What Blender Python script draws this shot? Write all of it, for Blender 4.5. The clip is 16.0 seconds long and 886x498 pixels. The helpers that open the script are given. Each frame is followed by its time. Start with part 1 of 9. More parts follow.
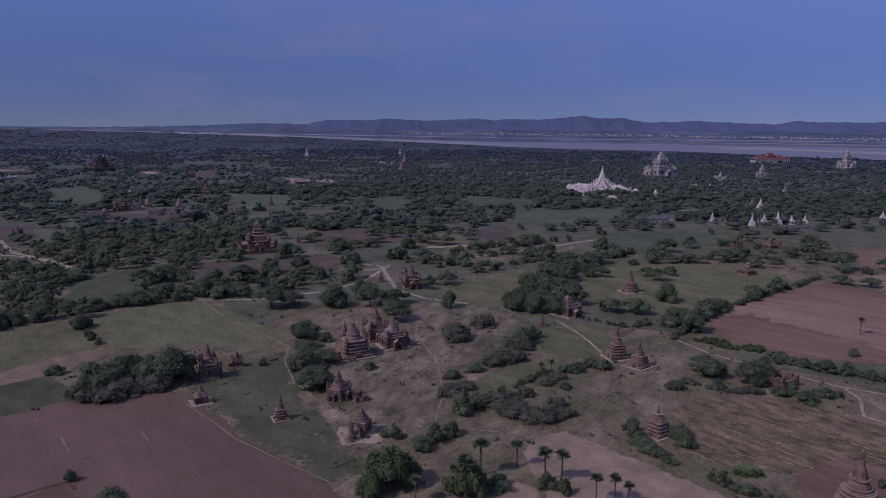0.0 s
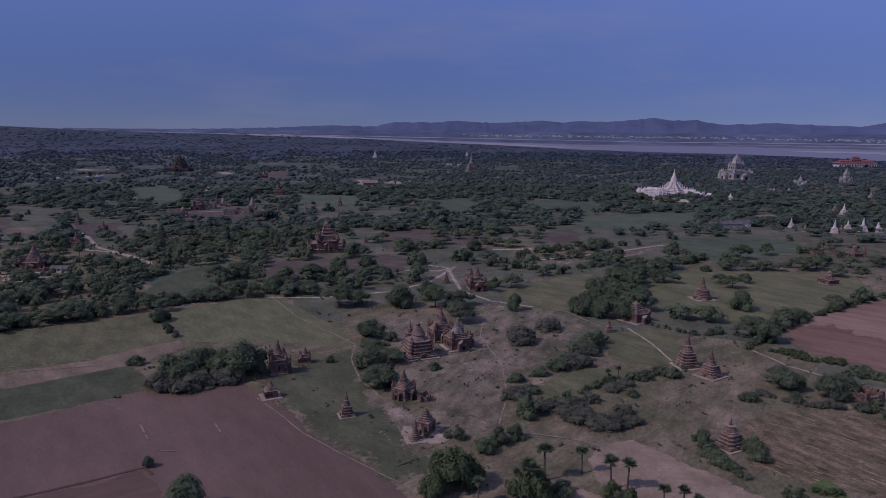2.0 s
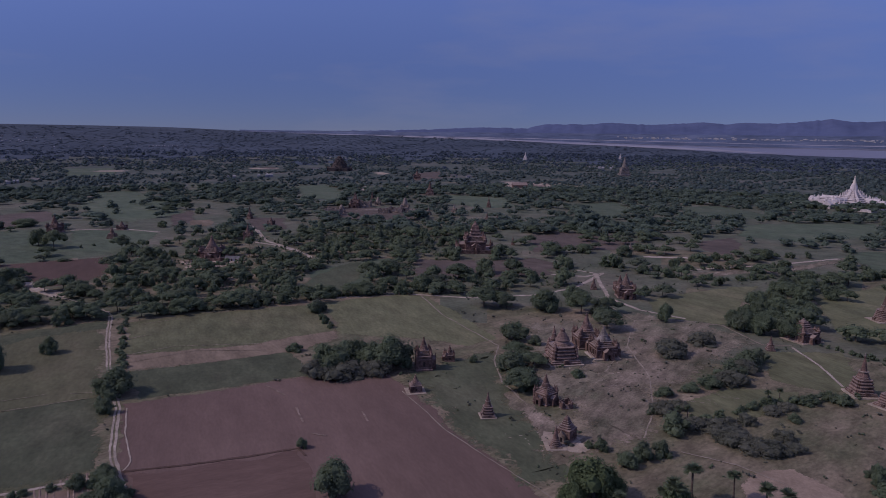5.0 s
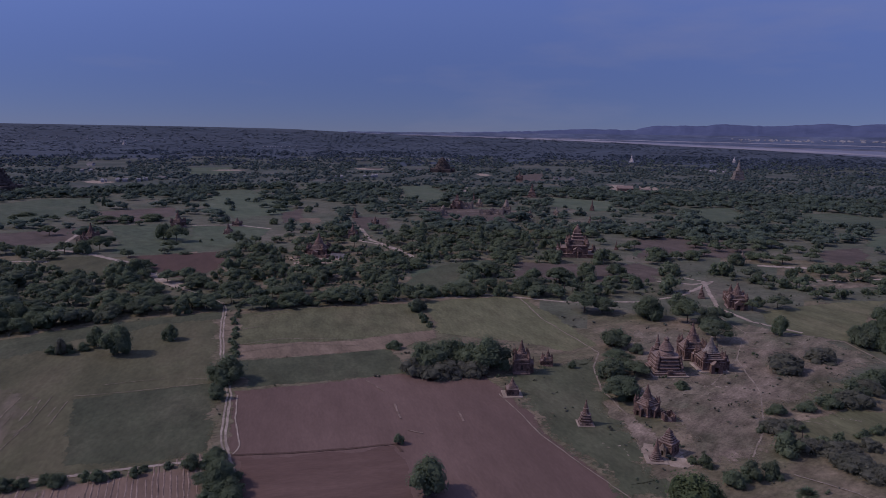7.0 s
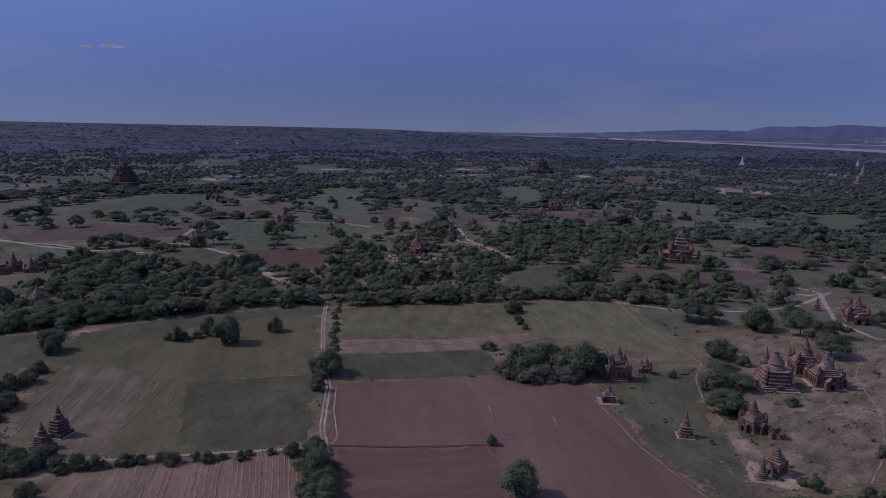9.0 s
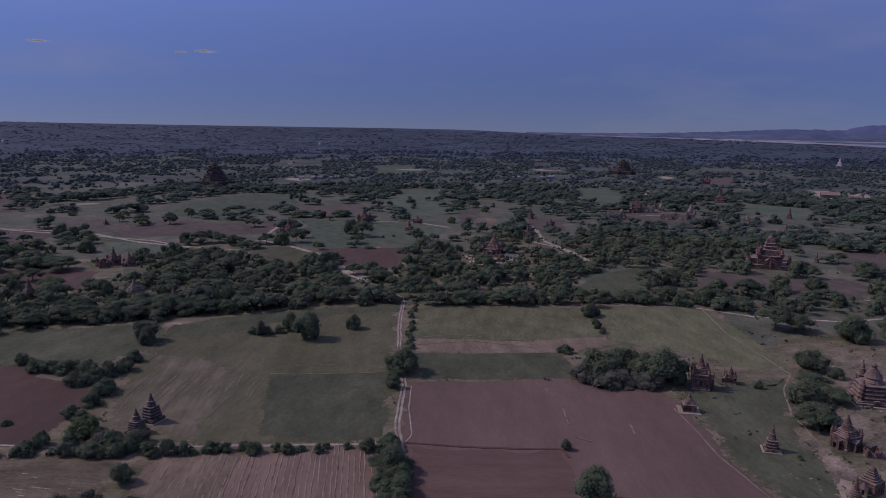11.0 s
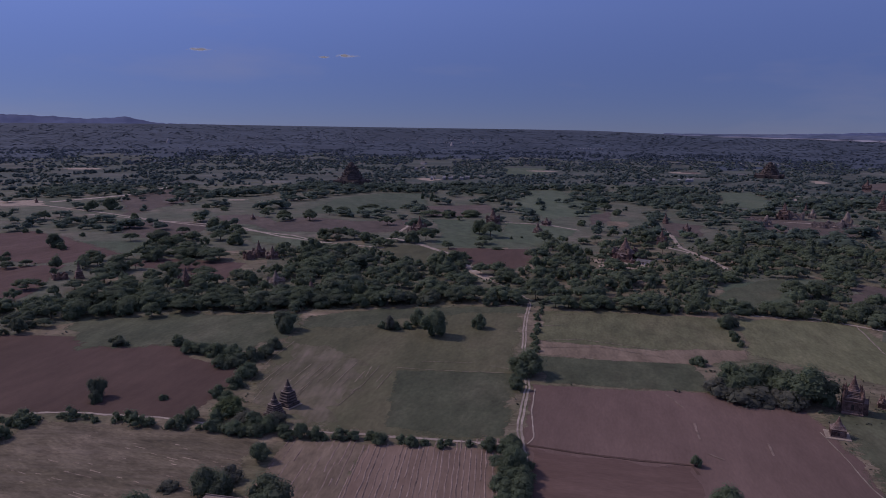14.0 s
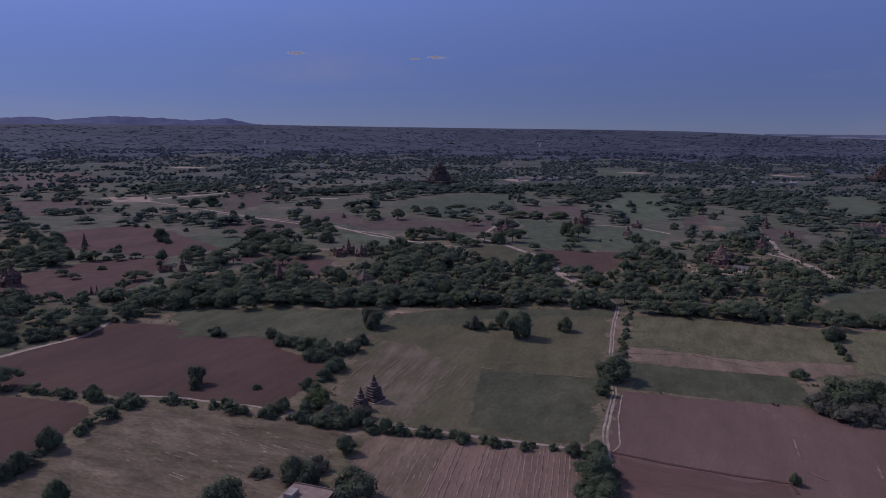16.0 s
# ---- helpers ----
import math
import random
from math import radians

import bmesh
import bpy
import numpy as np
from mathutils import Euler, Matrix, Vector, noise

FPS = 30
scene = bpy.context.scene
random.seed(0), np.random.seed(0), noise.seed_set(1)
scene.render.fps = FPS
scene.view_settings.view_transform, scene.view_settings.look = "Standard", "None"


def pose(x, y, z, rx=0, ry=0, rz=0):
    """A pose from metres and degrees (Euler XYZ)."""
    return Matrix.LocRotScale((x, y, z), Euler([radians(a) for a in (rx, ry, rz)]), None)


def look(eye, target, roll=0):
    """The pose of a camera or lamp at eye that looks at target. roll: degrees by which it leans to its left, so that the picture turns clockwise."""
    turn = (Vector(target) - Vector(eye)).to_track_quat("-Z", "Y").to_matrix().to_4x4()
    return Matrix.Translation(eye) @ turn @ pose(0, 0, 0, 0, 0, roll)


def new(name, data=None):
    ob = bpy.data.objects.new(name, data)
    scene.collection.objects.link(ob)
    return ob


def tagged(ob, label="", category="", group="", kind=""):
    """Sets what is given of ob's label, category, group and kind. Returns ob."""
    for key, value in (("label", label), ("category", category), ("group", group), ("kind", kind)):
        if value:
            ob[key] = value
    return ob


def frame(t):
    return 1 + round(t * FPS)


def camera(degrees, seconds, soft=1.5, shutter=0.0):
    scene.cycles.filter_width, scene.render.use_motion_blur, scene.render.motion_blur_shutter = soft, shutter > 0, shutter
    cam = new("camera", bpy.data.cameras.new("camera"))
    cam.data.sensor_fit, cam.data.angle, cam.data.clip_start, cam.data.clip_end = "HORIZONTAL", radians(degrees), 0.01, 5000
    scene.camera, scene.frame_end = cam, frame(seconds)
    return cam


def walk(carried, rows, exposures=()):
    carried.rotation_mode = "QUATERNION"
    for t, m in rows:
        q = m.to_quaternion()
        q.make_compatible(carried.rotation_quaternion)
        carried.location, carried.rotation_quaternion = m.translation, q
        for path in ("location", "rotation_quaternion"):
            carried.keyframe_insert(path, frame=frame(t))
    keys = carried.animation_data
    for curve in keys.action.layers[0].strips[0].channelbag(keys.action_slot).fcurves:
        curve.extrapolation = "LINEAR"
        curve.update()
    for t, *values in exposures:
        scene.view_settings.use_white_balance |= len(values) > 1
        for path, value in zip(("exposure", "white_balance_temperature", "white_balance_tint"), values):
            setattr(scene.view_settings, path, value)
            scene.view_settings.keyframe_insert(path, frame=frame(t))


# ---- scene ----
from mathutils import geometry

cam = camera(65.2, 16.0, soft=0.95)
# (seconds, east, north, height, heading, pitch, lean): a drone that hovers and turns to its left
PATH = [
    (0, -0.00, 0.00, 100.00, -0.00, -9.69, 0.51),
    (0.5, -0.17, -0.02, 99.93, 1.21, -9.63, 0.52),
    (1, -0.31, -0.05, 99.87, 2.47, -9.60, 0.53),
    (1.5, -0.43, -0.11, 99.84, 3.89, -9.61, 0.55),
    (2, -0.52, -0.18, 99.87, 5.46, -9.56, 0.58),
    (2.5, -0.57, -0.25, 99.92, 7.16, -9.53, 0.60),
    (3, -0.59, -0.36, 100.00, 9.10, -9.52, 0.63),
    (3.5, -0.59, -0.47, 100.10, 11.33, -9.52, 0.65),
    (4, -0.57, -0.57, 100.20, 13.53, -9.53, 0.66),
    (6.5, -0.38, -0.60, 100.42, 23.96, -9.51, 0.72),
    (7, -0.45, -0.68, 100.50, 26.12, -9.51, 0.75),
    (7.5, -0.51, -0.77, 100.58, 28.26, -9.52, 0.79),
    (8, -0.54, -0.90, 100.67, 30.37, -9.53, 0.82),
    (8.5, -0.55, -1.06, 100.73, 32.45, -9.57, 0.84),
    (9, -0.54, -1.22, 100.80, 34.20, -9.58, 0.85),
    (11.5, -0.01, -1.54, 101.12, 42.39, -9.63, 0.63),
    (12, 0.14, -1.61, 101.20, 44.23, -9.64, 0.64),
    (12.5, 0.28, -1.70, 101.23, 46.00, -9.65, 0.66),
    (13, 0.35, -1.79, 101.23, 47.74, -9.64, 0.66),
    (13.5, 0.33, -1.84, 101.17, 49.53, -9.64, 0.65),
    (14, 0.27, -1.89, 101.09, 51.32, -9.65, 0.64),
    (14.5, 0.19, -1.92, 101.01, 53.11, -9.65, 0.62),
    (15, 0.11, -1.94, 100.93, 54.93, -9.65, 0.61),
    (15.5, 0.05, -1.98, 100.87, 56.74, -9.65, 0.60),
    (16, -0.00, -2.04, 100.81, 58.52, -9.66, 0.60),
]


def drone(x, y, z, heading, pitch, lean):
    h, p = radians(heading), radians(pitch)
    ahead = Vector((-math.sin(h) * math.cos(p), math.cos(h) * math.cos(p), math.sin(p)))
    eye = Vector((x, y, z))
    return look(eye, eye + ahead, lean)


walk(cam, [(t, drone(*row)) for t, *row in PATH], exposures=[(0.0, -0.81, 6640, 30), (7.0, -0.80, 6780, 30), (16.0, -0.80, 6900, 31)])

# ---- light: clear sky, sun of the late morning to the side of the first view ----
SUN_WAY = Vector((0.87, 0.49, 0))          # the way the shadows fall
SUN_HEIGHT = 43.0
world = bpy.data.worlds.new("sky")
scene.world = world
world.use_nodes = True
wn, wl = world.node_tree.nodes, world.node_tree.links
wn.clear()
sky = wn.new("ShaderNodeTexSky")
sky.sky_type, sky.sun_disc = "NISHITA", False
sky.sun_elevation = radians(SUN_HEIGHT)
sky.sun_rotation = math.atan2(-SUN_WAY.x, -SUN_WAY.y)
sky.altitude, sky.air_density, sky.dust_density, sky.ozone_density = 100, 0.62, 0.0, 5.5
back = wn.new("ShaderNodeBackground")
back.inputs["Strength"].default_value = 0.095
# thin cirrus veils high in the sky
coord, stretch, veil, ramp, mix = (wn.new(n) for n in ("ShaderNodeTexCoord", "ShaderNodeMapping", "ShaderNodeTexNoise", "ShaderNodeValToRGB", "ShaderNodeMix"))
stretch.inputs["Scale"].default_value = (1.6, 1.6, 7.0)
stretch.inputs["Rotation"].default_value = (0.1, 0.16, 0.0)
veil.inputs["Scale"].default_value, veil.inputs["Detail"].default_value, veil.inputs["Roughness"].default_value = 1.5, 6, 0.55
ramp.color_ramp.elements[0].position, ramp.color_ramp.elements[1].position = 0.52, 0.8
ramp.color_ramp.elements[1].color = (0.30, 0.30, 0.30, 1)
mix.data_type = "RGBA"
mix.inputs[7].default_value = (4.2, 4.6, 5.6, 1)
out = wn.new("ShaderNodeOutputWorld")
wl.new(coord.outputs["Generated"], stretch.inputs["Vector"])
wl.new(stretch.outputs[0], veil.inputs["Vector"])
wl.new(veil.outputs["Fac"], ramp.inputs["Fac"])
wl.new(ramp.outputs["Color"], mix.inputs[0])
tint = wn.new("ShaderNodeVectorMath")       # the deep violet blue of the dry-season sky
tint.operation = "MULTIPLY"
low_air, where, rise_up = wn.new("ShaderNodeMix"), wn.new("ShaderNodeSeparateXYZ"), wn.new("ShaderNodeMapRange")
low_air.data_type = "RGBA"
low_air.inputs[6].default_value, low_air.inputs[7].default_value = (0.60, 0.72, 1.19, 1), (0.96, 0.94, 1.19, 1)
rise_up.inputs["From Min"].default_value, rise_up.inputs["From Max"].default_value = 0.0, 0.16
wl.new(coord.outputs["Generated"], where.inputs[0])
wl.new(where.outputs["Z"], rise_up.inputs["Value"])
wl.new(rise_up.outputs[0], low_air.inputs[0])
high_air, climb = wn.new("ShaderNodeMix"), wn.new("ShaderNodeMapRange")   # more neutral overhead, out of view, to take blue from the shadows
high_air.data_type = "RGBA"
high_air.inputs[7].default_value = (1.62, 1.06, 0.88, 1)
climb.inputs["From Min"].default_value, climb.inputs["From Max"].default_value = 0.22, 0.55
wl.new(where.outputs["Z"], climb.inputs["Value"])
wl.new(climb.outputs[0], high_air.inputs[0])
wl.new(low_air.outputs[2], high_air.inputs[6])
wl.new(high_air.outputs[2], tint.inputs[1])
wl.new(sky.outputs[0], tint.inputs[0])
haze, up, dim = wn.new("ShaderNodeSeparateXYZ"), wn.new("ShaderNodeMapRange"), wn.new("ShaderNodeVectorMath")
up.interpolation_type = "SMOOTHSTEP"
up.inputs["From Min"].default_value, up.inputs["From Max"].default_value = 0.0, 0.66
up.inputs["To Min"].default_value, up.inputs["To Max"].default_value = 0.61, 4.3   # dimmed near the horizon; raised overhead, out of view, to fill shadows
dim.operation = "SCALE"
wl.new(coord.outputs["Generated"], haze.inputs[0])
wl.new(haze.outputs["Z"], up.inputs["Value"])
wl.new(tint.outputs[0], dim.inputs[0])
wl.new(up.outputs[0], dim.inputs["Scale"])
wl.new(dim.outputs[0], mix.inputs[6])
wl.new(mix.outputs[2], back.inputs["Color"])
wl.new(back.outputs[0], out.inputs["Surface"])
lamp = bpy.data.lights.new("sun", "SUN")
lamp.energy, lamp.angle, lamp.color = 3.15, radians(0.53), (1.0, 0.94, 0.86)
sun = new("sun", lamp)
rise = math.tan(radians(SUN_HEIGHT)) * SUN_WAY.length
sun.matrix_world = look((-SUN_WAY.x * 300, -SUN_WAY.y * 300, rise * 300), (0, 0, 0))


# ---- materials ----
def surface(name, colours, scale, grain=1.5, rough=0.95, bump=0.3, spread=0.25, island=False, stretch=None, fine=0.35, ledge=None, soft=False, leaf=False):
    """Ramp of colours over a wide noise (scale: its size in metres), a finer mottling, per-object variation and a bump."""
    m = bpy.data.materials.new(name)
    m.use_nodes = True
    n, l = m.node_tree.nodes, m.node_tree.links
    p = n["Principled BSDF"]
    p.inputs["Roughness"].default_value = rough
    p.inputs["Specular IOR Level"].default_value = 0.15
    place = n.new("ShaderNodeNewGeometry")
    vec = place.outputs["Position"]
    if stretch:
        mp = n.new("ShaderNodeMapping")
        mp.inputs["Rotation"].default_value = (0, 0, radians(stretch[0]))
        mp.vector_type = "TEXTURE"
        mp.inputs["Scale"].default_value = (stretch[1], 1, 1)
        l.new(vec, mp.inputs["Vector"])
        vec = mp.outputs[0]
    wide, small, tiny = (n.new("ShaderNodeTexNoise") for _ in range(3))
    for node, size, detail in ((wide, scale, 6), (small, grain * 6, 5), (tiny, grain, 3)):
        node.inputs["Scale"].default_value, node.inputs["Detail"].default_value = 1.0 / size, detail
        node.inputs["Roughness"].default_value = 0.6
        l.new(vec, node.inputs["Vector"])
    r = n.new("ShaderNodeValToRGB")
    while len(r.color_ramp.elements) < len(colours):
        r.color_ramp.elements.new(0.5)
    for i, (e, c) in enumerate(zip(r.color_ramp.elements, colours)):
        e.position = 0.3 + 0.4 * i / max(1, len(colours) - 1)
        e.color = (*c, 1)
    l.new(wide.outputs["Fac"], r.inputs["Fac"])
    who = n.new("ShaderNodeObjectInfo") if not island else place
    rnd = who.outputs["Random"] if not island else place.outputs["Random Per Island"]
    total = n.new("ShaderNodeMath")
    total.operation = "ADD"
    a = n.new("ShaderNodeMapRange")
    a.inputs["From Min"].default_value, a.inputs["From Max"].default_value = 0.3, 0.7
    a.inputs["To Min"].default_value, a.inputs["To Max"].default_value = 1 - fine, 1 + fine
    l.new(small.outputs["Fac"], a.inputs["Value"])
    b = n.new("ShaderNodeMapRange")
    b.inputs["To Min"].default_value, b.inputs["To Max"].default_value = -spread, spread
    l.new(rnd, b.inputs["Value"])
    l.new(a.outputs[0], total.inputs[0])
    l.new(b.outputs[0], total.inputs[1])
    c2 = n.new("ShaderNodeMapRange")
    c2.inputs["From Min"].default_value, c2.inputs["From Max"].default_value = 0.3, 0.7
    c2.inputs["To Min"].default_value, c2.inputs["To Max"].default_value = 1 - fine * 0.7, 1 + fine * 0.7
    l.new(tiny.outputs["Fac"], c2.inputs["Value"])
    prod = n.new("ShaderNodeMath")
    prod.operation = "MULTIPLY"
    l.new(total.outputs[0], prod.inputs[0])
    l.new(c2.outputs[0], prod.inputs[1])
    tone = n.new("ShaderNodeVectorMath")
    tone.operation = "SCALE"
    l.new(r.outputs["Color"], tone.inputs[0])
    l.new(prod.outputs[0], tone.inputs["Scale"])
    skin = tone.outputs[0]
    if ledge:                                             # upward-facing surfaces take a paler colour
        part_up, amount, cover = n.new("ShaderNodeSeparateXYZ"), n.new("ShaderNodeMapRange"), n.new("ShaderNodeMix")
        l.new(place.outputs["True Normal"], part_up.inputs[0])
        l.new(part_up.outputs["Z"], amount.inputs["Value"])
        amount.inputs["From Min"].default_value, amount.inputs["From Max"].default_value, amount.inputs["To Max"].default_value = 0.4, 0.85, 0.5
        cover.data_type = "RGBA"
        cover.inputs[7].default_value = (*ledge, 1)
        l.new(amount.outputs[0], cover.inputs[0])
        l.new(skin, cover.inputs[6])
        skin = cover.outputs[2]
    l.new(skin, p.inputs["Base Color"])
    if bump:
        bp = n.new("ShaderNodeBump")
        bp.inputs["Strength"].default_value, bp.inputs["Distance"].default_value = bump, grain * 0.4
        l.new(tiny.outputs["Fac"], bp.inputs["Height"])
        l.new(bp.outputs[0], p.inputs["Normal"])
    end = n["Material Output"].inputs["Surface"]
    if leaf:                                              # light passes through the leaf sprays
        thin, both = n.new("ShaderNodeBsdfTranslucent"), n.new("ShaderNodeMixShader")
        both.inputs[0].default_value = 0.50
        l.new(skin, thin.inputs["Color"])
        l.new(p.outputs[0], both.inputs[1])
        l.new(thin.outputs[0], both.inputs[2])
        l.new(both.outputs[0], end)
    if soft:                                              # ragged edge: tufts and clods thin out towards the border
        rim, rag, gate, clearing, both = (n.new(k) for k in ("ShaderNodeAttribute", "ShaderNodeTexNoise", "ShaderNodeMath", "ShaderNodeBsdfTransparent", "ShaderNodeMixShader"))
        rim.attribute_name = "edge"
        rag.inputs["Scale"].default_value, rag.inputs["Detail"].default_value, rag.inputs["Roughness"].default_value = 0.35, 7, 0.78
        l.new(place.outputs["Position"], rag.inputs["Vector"])
        spread_out = n.new("ShaderNodeMapRange")
        spread_out.inputs["From Min"].default_value, spread_out.inputs["From Max"].default_value = 0.25, 0.75
        spread_out.inputs["To Min"].default_value, spread_out.inputs["To Max"].default_value = -0.5, 0.5
        l.new(rag.outputs["Fac"], spread_out.inputs["Value"])
        gate.operation = "ADD"
        l.new(rim.outputs["Fac"], gate.inputs[0])
        l.new(spread_out.outputs[0], gate.inputs[1])
        cut = n.new("ShaderNodeMapRange")
        cut.inputs["From Min"].default_value, cut.inputs["From Max"].default_value = 0.43, 0.47
        l.new(gate.outputs[0], cut.inputs["Value"])
        l.new(cut.outputs[0], both.inputs[0])
        l.new(clearing.outputs[0], both.inputs[1])
        l.new(p.outputs[0], both.inputs[2])
        l.new(both.outputs[0], end)
    return m


def ridged(m, degrees, pitch, light, amount, bump=0.18):
    """Adds ploughed rows to a soil: lighter crests every pitch metres along one direction."""
    n, l = m.node_tree.nodes, m.node_tree.links
    p = n["Principled BSDF"]
    src = p.inputs["Base Color"].links[0].from_socket
    pos = n.new("ShaderNodeNewGeometry")
    mp = n.new("ShaderNodeMapping")
    mp.vector_type = "POINT"
    mp.inputs["Rotation"].default_value = (0, 0, radians(degrees))
    l.new(pos.outputs["Position"], mp.inputs["Vector"])
    w = n.new("ShaderNodeTexWave")
    w.wave_type, w.bands_direction, w.wave_profile = "BANDS", "X", "SIN"
    w.inputs["Scale"].default_value = 1.0 / pitch * math.pi / 10 
    w.inputs["Distortion"].default_value, w.inputs["Detail"].default_value, w.inputs["Detail Scale"].default_value = 0.5, 3, 0.25
    l.new(mp.outputs[0], w.inputs["Vector"])
    patch = n.new("ShaderNodeTexNoise")
    patch.inputs["Scale"].default_value, patch.inputs["Detail"].default_value = 0.09, 4
    l.new(pos.outputs["Position"], patch.inputs["Vector"])
    squeeze, streak, spread_out, both = (n.new(q) for q in ("ShaderNodeVectorMath", "ShaderNodeTexNoise", "ShaderNodeMapRange", "ShaderNodeMath"))
    squeeze.operation = "MULTIPLY"
    squeeze.inputs[1].default_value = (0.55 / pitch, 0.035, 1)
    l.new(mp.outputs[0], squeeze.inputs[0])
    streak.inputs["Scale"].default_value, streak.inputs["Detail"].default_value = 1.0, 4
    l.new(squeeze.outputs[0], streak.inputs["Vector"])
    spread_out.inputs["From Min"].default_value, spread_out.inputs["From Max"].default_value = 0.38, 0.66
    l.new(streak.outputs["Fac"], spread_out.inputs["Value"])
    both.operation = "MULTIPLY_ADD"                       # rows of uneven strength
    both.inputs[1].default_value = 0.12
    l.new(w.outputs["Fac"], both.inputs[0])
    l.new(spread_out.outputs[0], both.inputs[2])
    k = n.new("ShaderNodeMath")
    k.operation = "MULTIPLY"
    l.new(both.outputs[0], k.inputs[0])
    pr = n.new("ShaderNodeMapRange")
    pr.inputs["From Min"].default_value, pr.inputs["From Max"].default_value = 0.35, 0.65
    pr.inputs["To Min"].default_value, pr.inputs["To Max"].default_value = amount * 0.25, amount
    l.new(patch.outputs["Fac"], pr.inputs["Value"])
    l.new(pr.outputs[0], k.inputs[1])
    mx = n.new("ShaderNodeMix")
    mx.data_type = "RGBA"
    mx.inputs[7].default_value = (*light, 1)
    l.new(k.outputs[0], mx.inputs[0])
    l.new(src, mx.inputs[6])
    l.new(mx.outputs[2], p.inputs["Base Color"])
    bp = n.new("ShaderNodeBump")
    bp.inputs["Strength"].default_value, bp.inputs["Distance"].default_value = bump, 0.35
    l.new(w.outputs["Fac"], bp.inputs["Height"])
    l.new(bp.outputs[0], p.inputs["Normal"])
    return m


GROUND = surface("scrubland", [(0.080, 0.087, 0.050), (0.121, 0.110, 0.070), (0.158, 0.131, 0.092), (0.230, 0.181, 0.132)], 24, 1.2, bump=0.4, spread=0, fine=0.38, stretch=(60, 1.8))
# greener middle ground, with some blue haze put into its colour
GROUNDMID = surface("hazed_green_plain", [(0.072, 0.086, 0.060), (0.092, 0.102, 0.072), (0.112, 0.112, 0.082), (0.160, 0.138, 0.110)], 70, 2.5, bump=0.3, spread=0, fine=0.28)
MEADOW = surface("meadow_grass", [(0.064, 0.068, 0.040), (0.086, 0.086, 0.050), (0.112, 0.102, 0.064)], 40, 1.6, spread=0.1, stretch=(-51, 2.2), fine=0.22, bump=0.15, soft=True)
CROP = surface("green_crop", [(0.091, 0.098, 0.055), (0.116, 0.119, 0.067), (0.150, 0.141, 0.084)], 45, 1.4, spread=0.1, stretch=(-51, 2.4), fine=0.27, bump=0.15, soft=True)
DARKGRASS = surface("dark_grass", [(0.056, 0.066, 0.041), (0.073, 0.082, 0.051), (0.094, 0.097, 0.063)], 30, 1.6, spread=0.1, stretch=(-51, 1.8), fine=0.26, bump=0.15, soft=True)
STRAW = ridged(surface("dry_straw", [(0.080, 0.068, 0.044), (0.110, 0.091, 0.062), (0.148, 0.120, 0.086)], 18, 1.0, spread=0.08, stretch=(30, 2.4), fine=0.45, bump=0.15, soft=True), 41.3, 1.9, (0.20, 0.165, 0.128), 0.5, 0.1)
STUBBLE = surface("stubble_rows", [(0.128, 0.100, 0.070), (0.160, 0.124, 0.090), (0.200, 0.154, 0.114)], 20, 1.2, spread=0.08, fine=0.25, bump=0.2, stretch=(137, 3.0), soft=True)
STUBBLE_EAST = surface("stubble_east", [(0.080, 0.074, 0.042), (0.116, 0.092, 0.058), (0.150, 0.112, 0.076), (0.190, 0.140, 0.100)], 11, 0.6, spread=0.05, stretch=(-50, 1.7), fine=0.55, soft=True)
MOWN = ridged(surface("mown_grass", [(0.080, 0.078, 0.048), (0.100, 0.092, 0.058), (0.128, 0.108, 0.074)], 24, 1.4, spread=0.08, stretch=(-51, 2.5), fine=0.22, bump=0.15, soft=True), -48.7, 2.6, (0.215, 0.175, 0.14), 0.7, 0.1)
PLOUGH = surface("ploughed_rows", [(0.140, 0.098, 0.076), (0.168, 0.118, 0.092), (0.200, 0.142, 0.112)], 22, 0.9, spread=0.06, fine=0.14, bump=0.2, stretch=(137, 4.0), soft=True)
RIDGE_SOIL = surface("dry_ridge_soil", [(0.150, 0.108, 0.088), (0.190, 0.140, 0.116), (0.240, 0.184, 0.154)], 5, 0.5, spread=0.15, fine=0.35, bump=0.3)
REDSOIL = surface("red_soil", [(0.108, 0.072, 0.062), (0.132, 0.088, 0.075), (0.160, 0.108, 0.092)], 55, 0.9, spread=0.05, stretch=(-51, 3.2), fine=0.11, bump=0.12, soft=True)
TURNEDSOIL = surface("turned_red_soil", [(0.096, 0.060, 0.051), (0.116, 0.074, 0.062), (0.142, 0.092, 0.077)], 40, 0.9, spread=0.05, stretch=(39, 3.2), fine=0.14, bump=0.15, soft=True)
DARKSOIL = surface("dark_red_soil", [(0.070, 0.045, 0.037), (0.087, 0.056, 0.046), (0.108, 0.071, 0.057)], 45, 0.9, spread=0.05, stretch=(-51, 3.2), fine=0.11, bump=0.12, soft=True)
PALESOIL = surface("pale_soil", [(0.190, 0.142, 0.106), (0.240, 0.182, 0.138), (0.295, 0.226, 0.174)], 20, 1.0, spread=0.08, fine=0.2, bump=0.15, soft=True)
BARE = surface("bare_scrub_soil", [(0.082, 0.086, 0.055), (0.132, 0.114, 0.082), (0.180, 0.146, 0.112), (0.262, 0.208, 0.166)], 15, 0.8, spread=0.06, fine=0.42, bump=0.2, stretch=(75, 2.0), soft=True)
DUST = surface("pale_dust", [(0.224, 0.180, 0.144), (0.296, 0.244, 0.196), (0.360, 0.300, 0.248)], 9, 0.8, spread=0.06, fine=0.2)
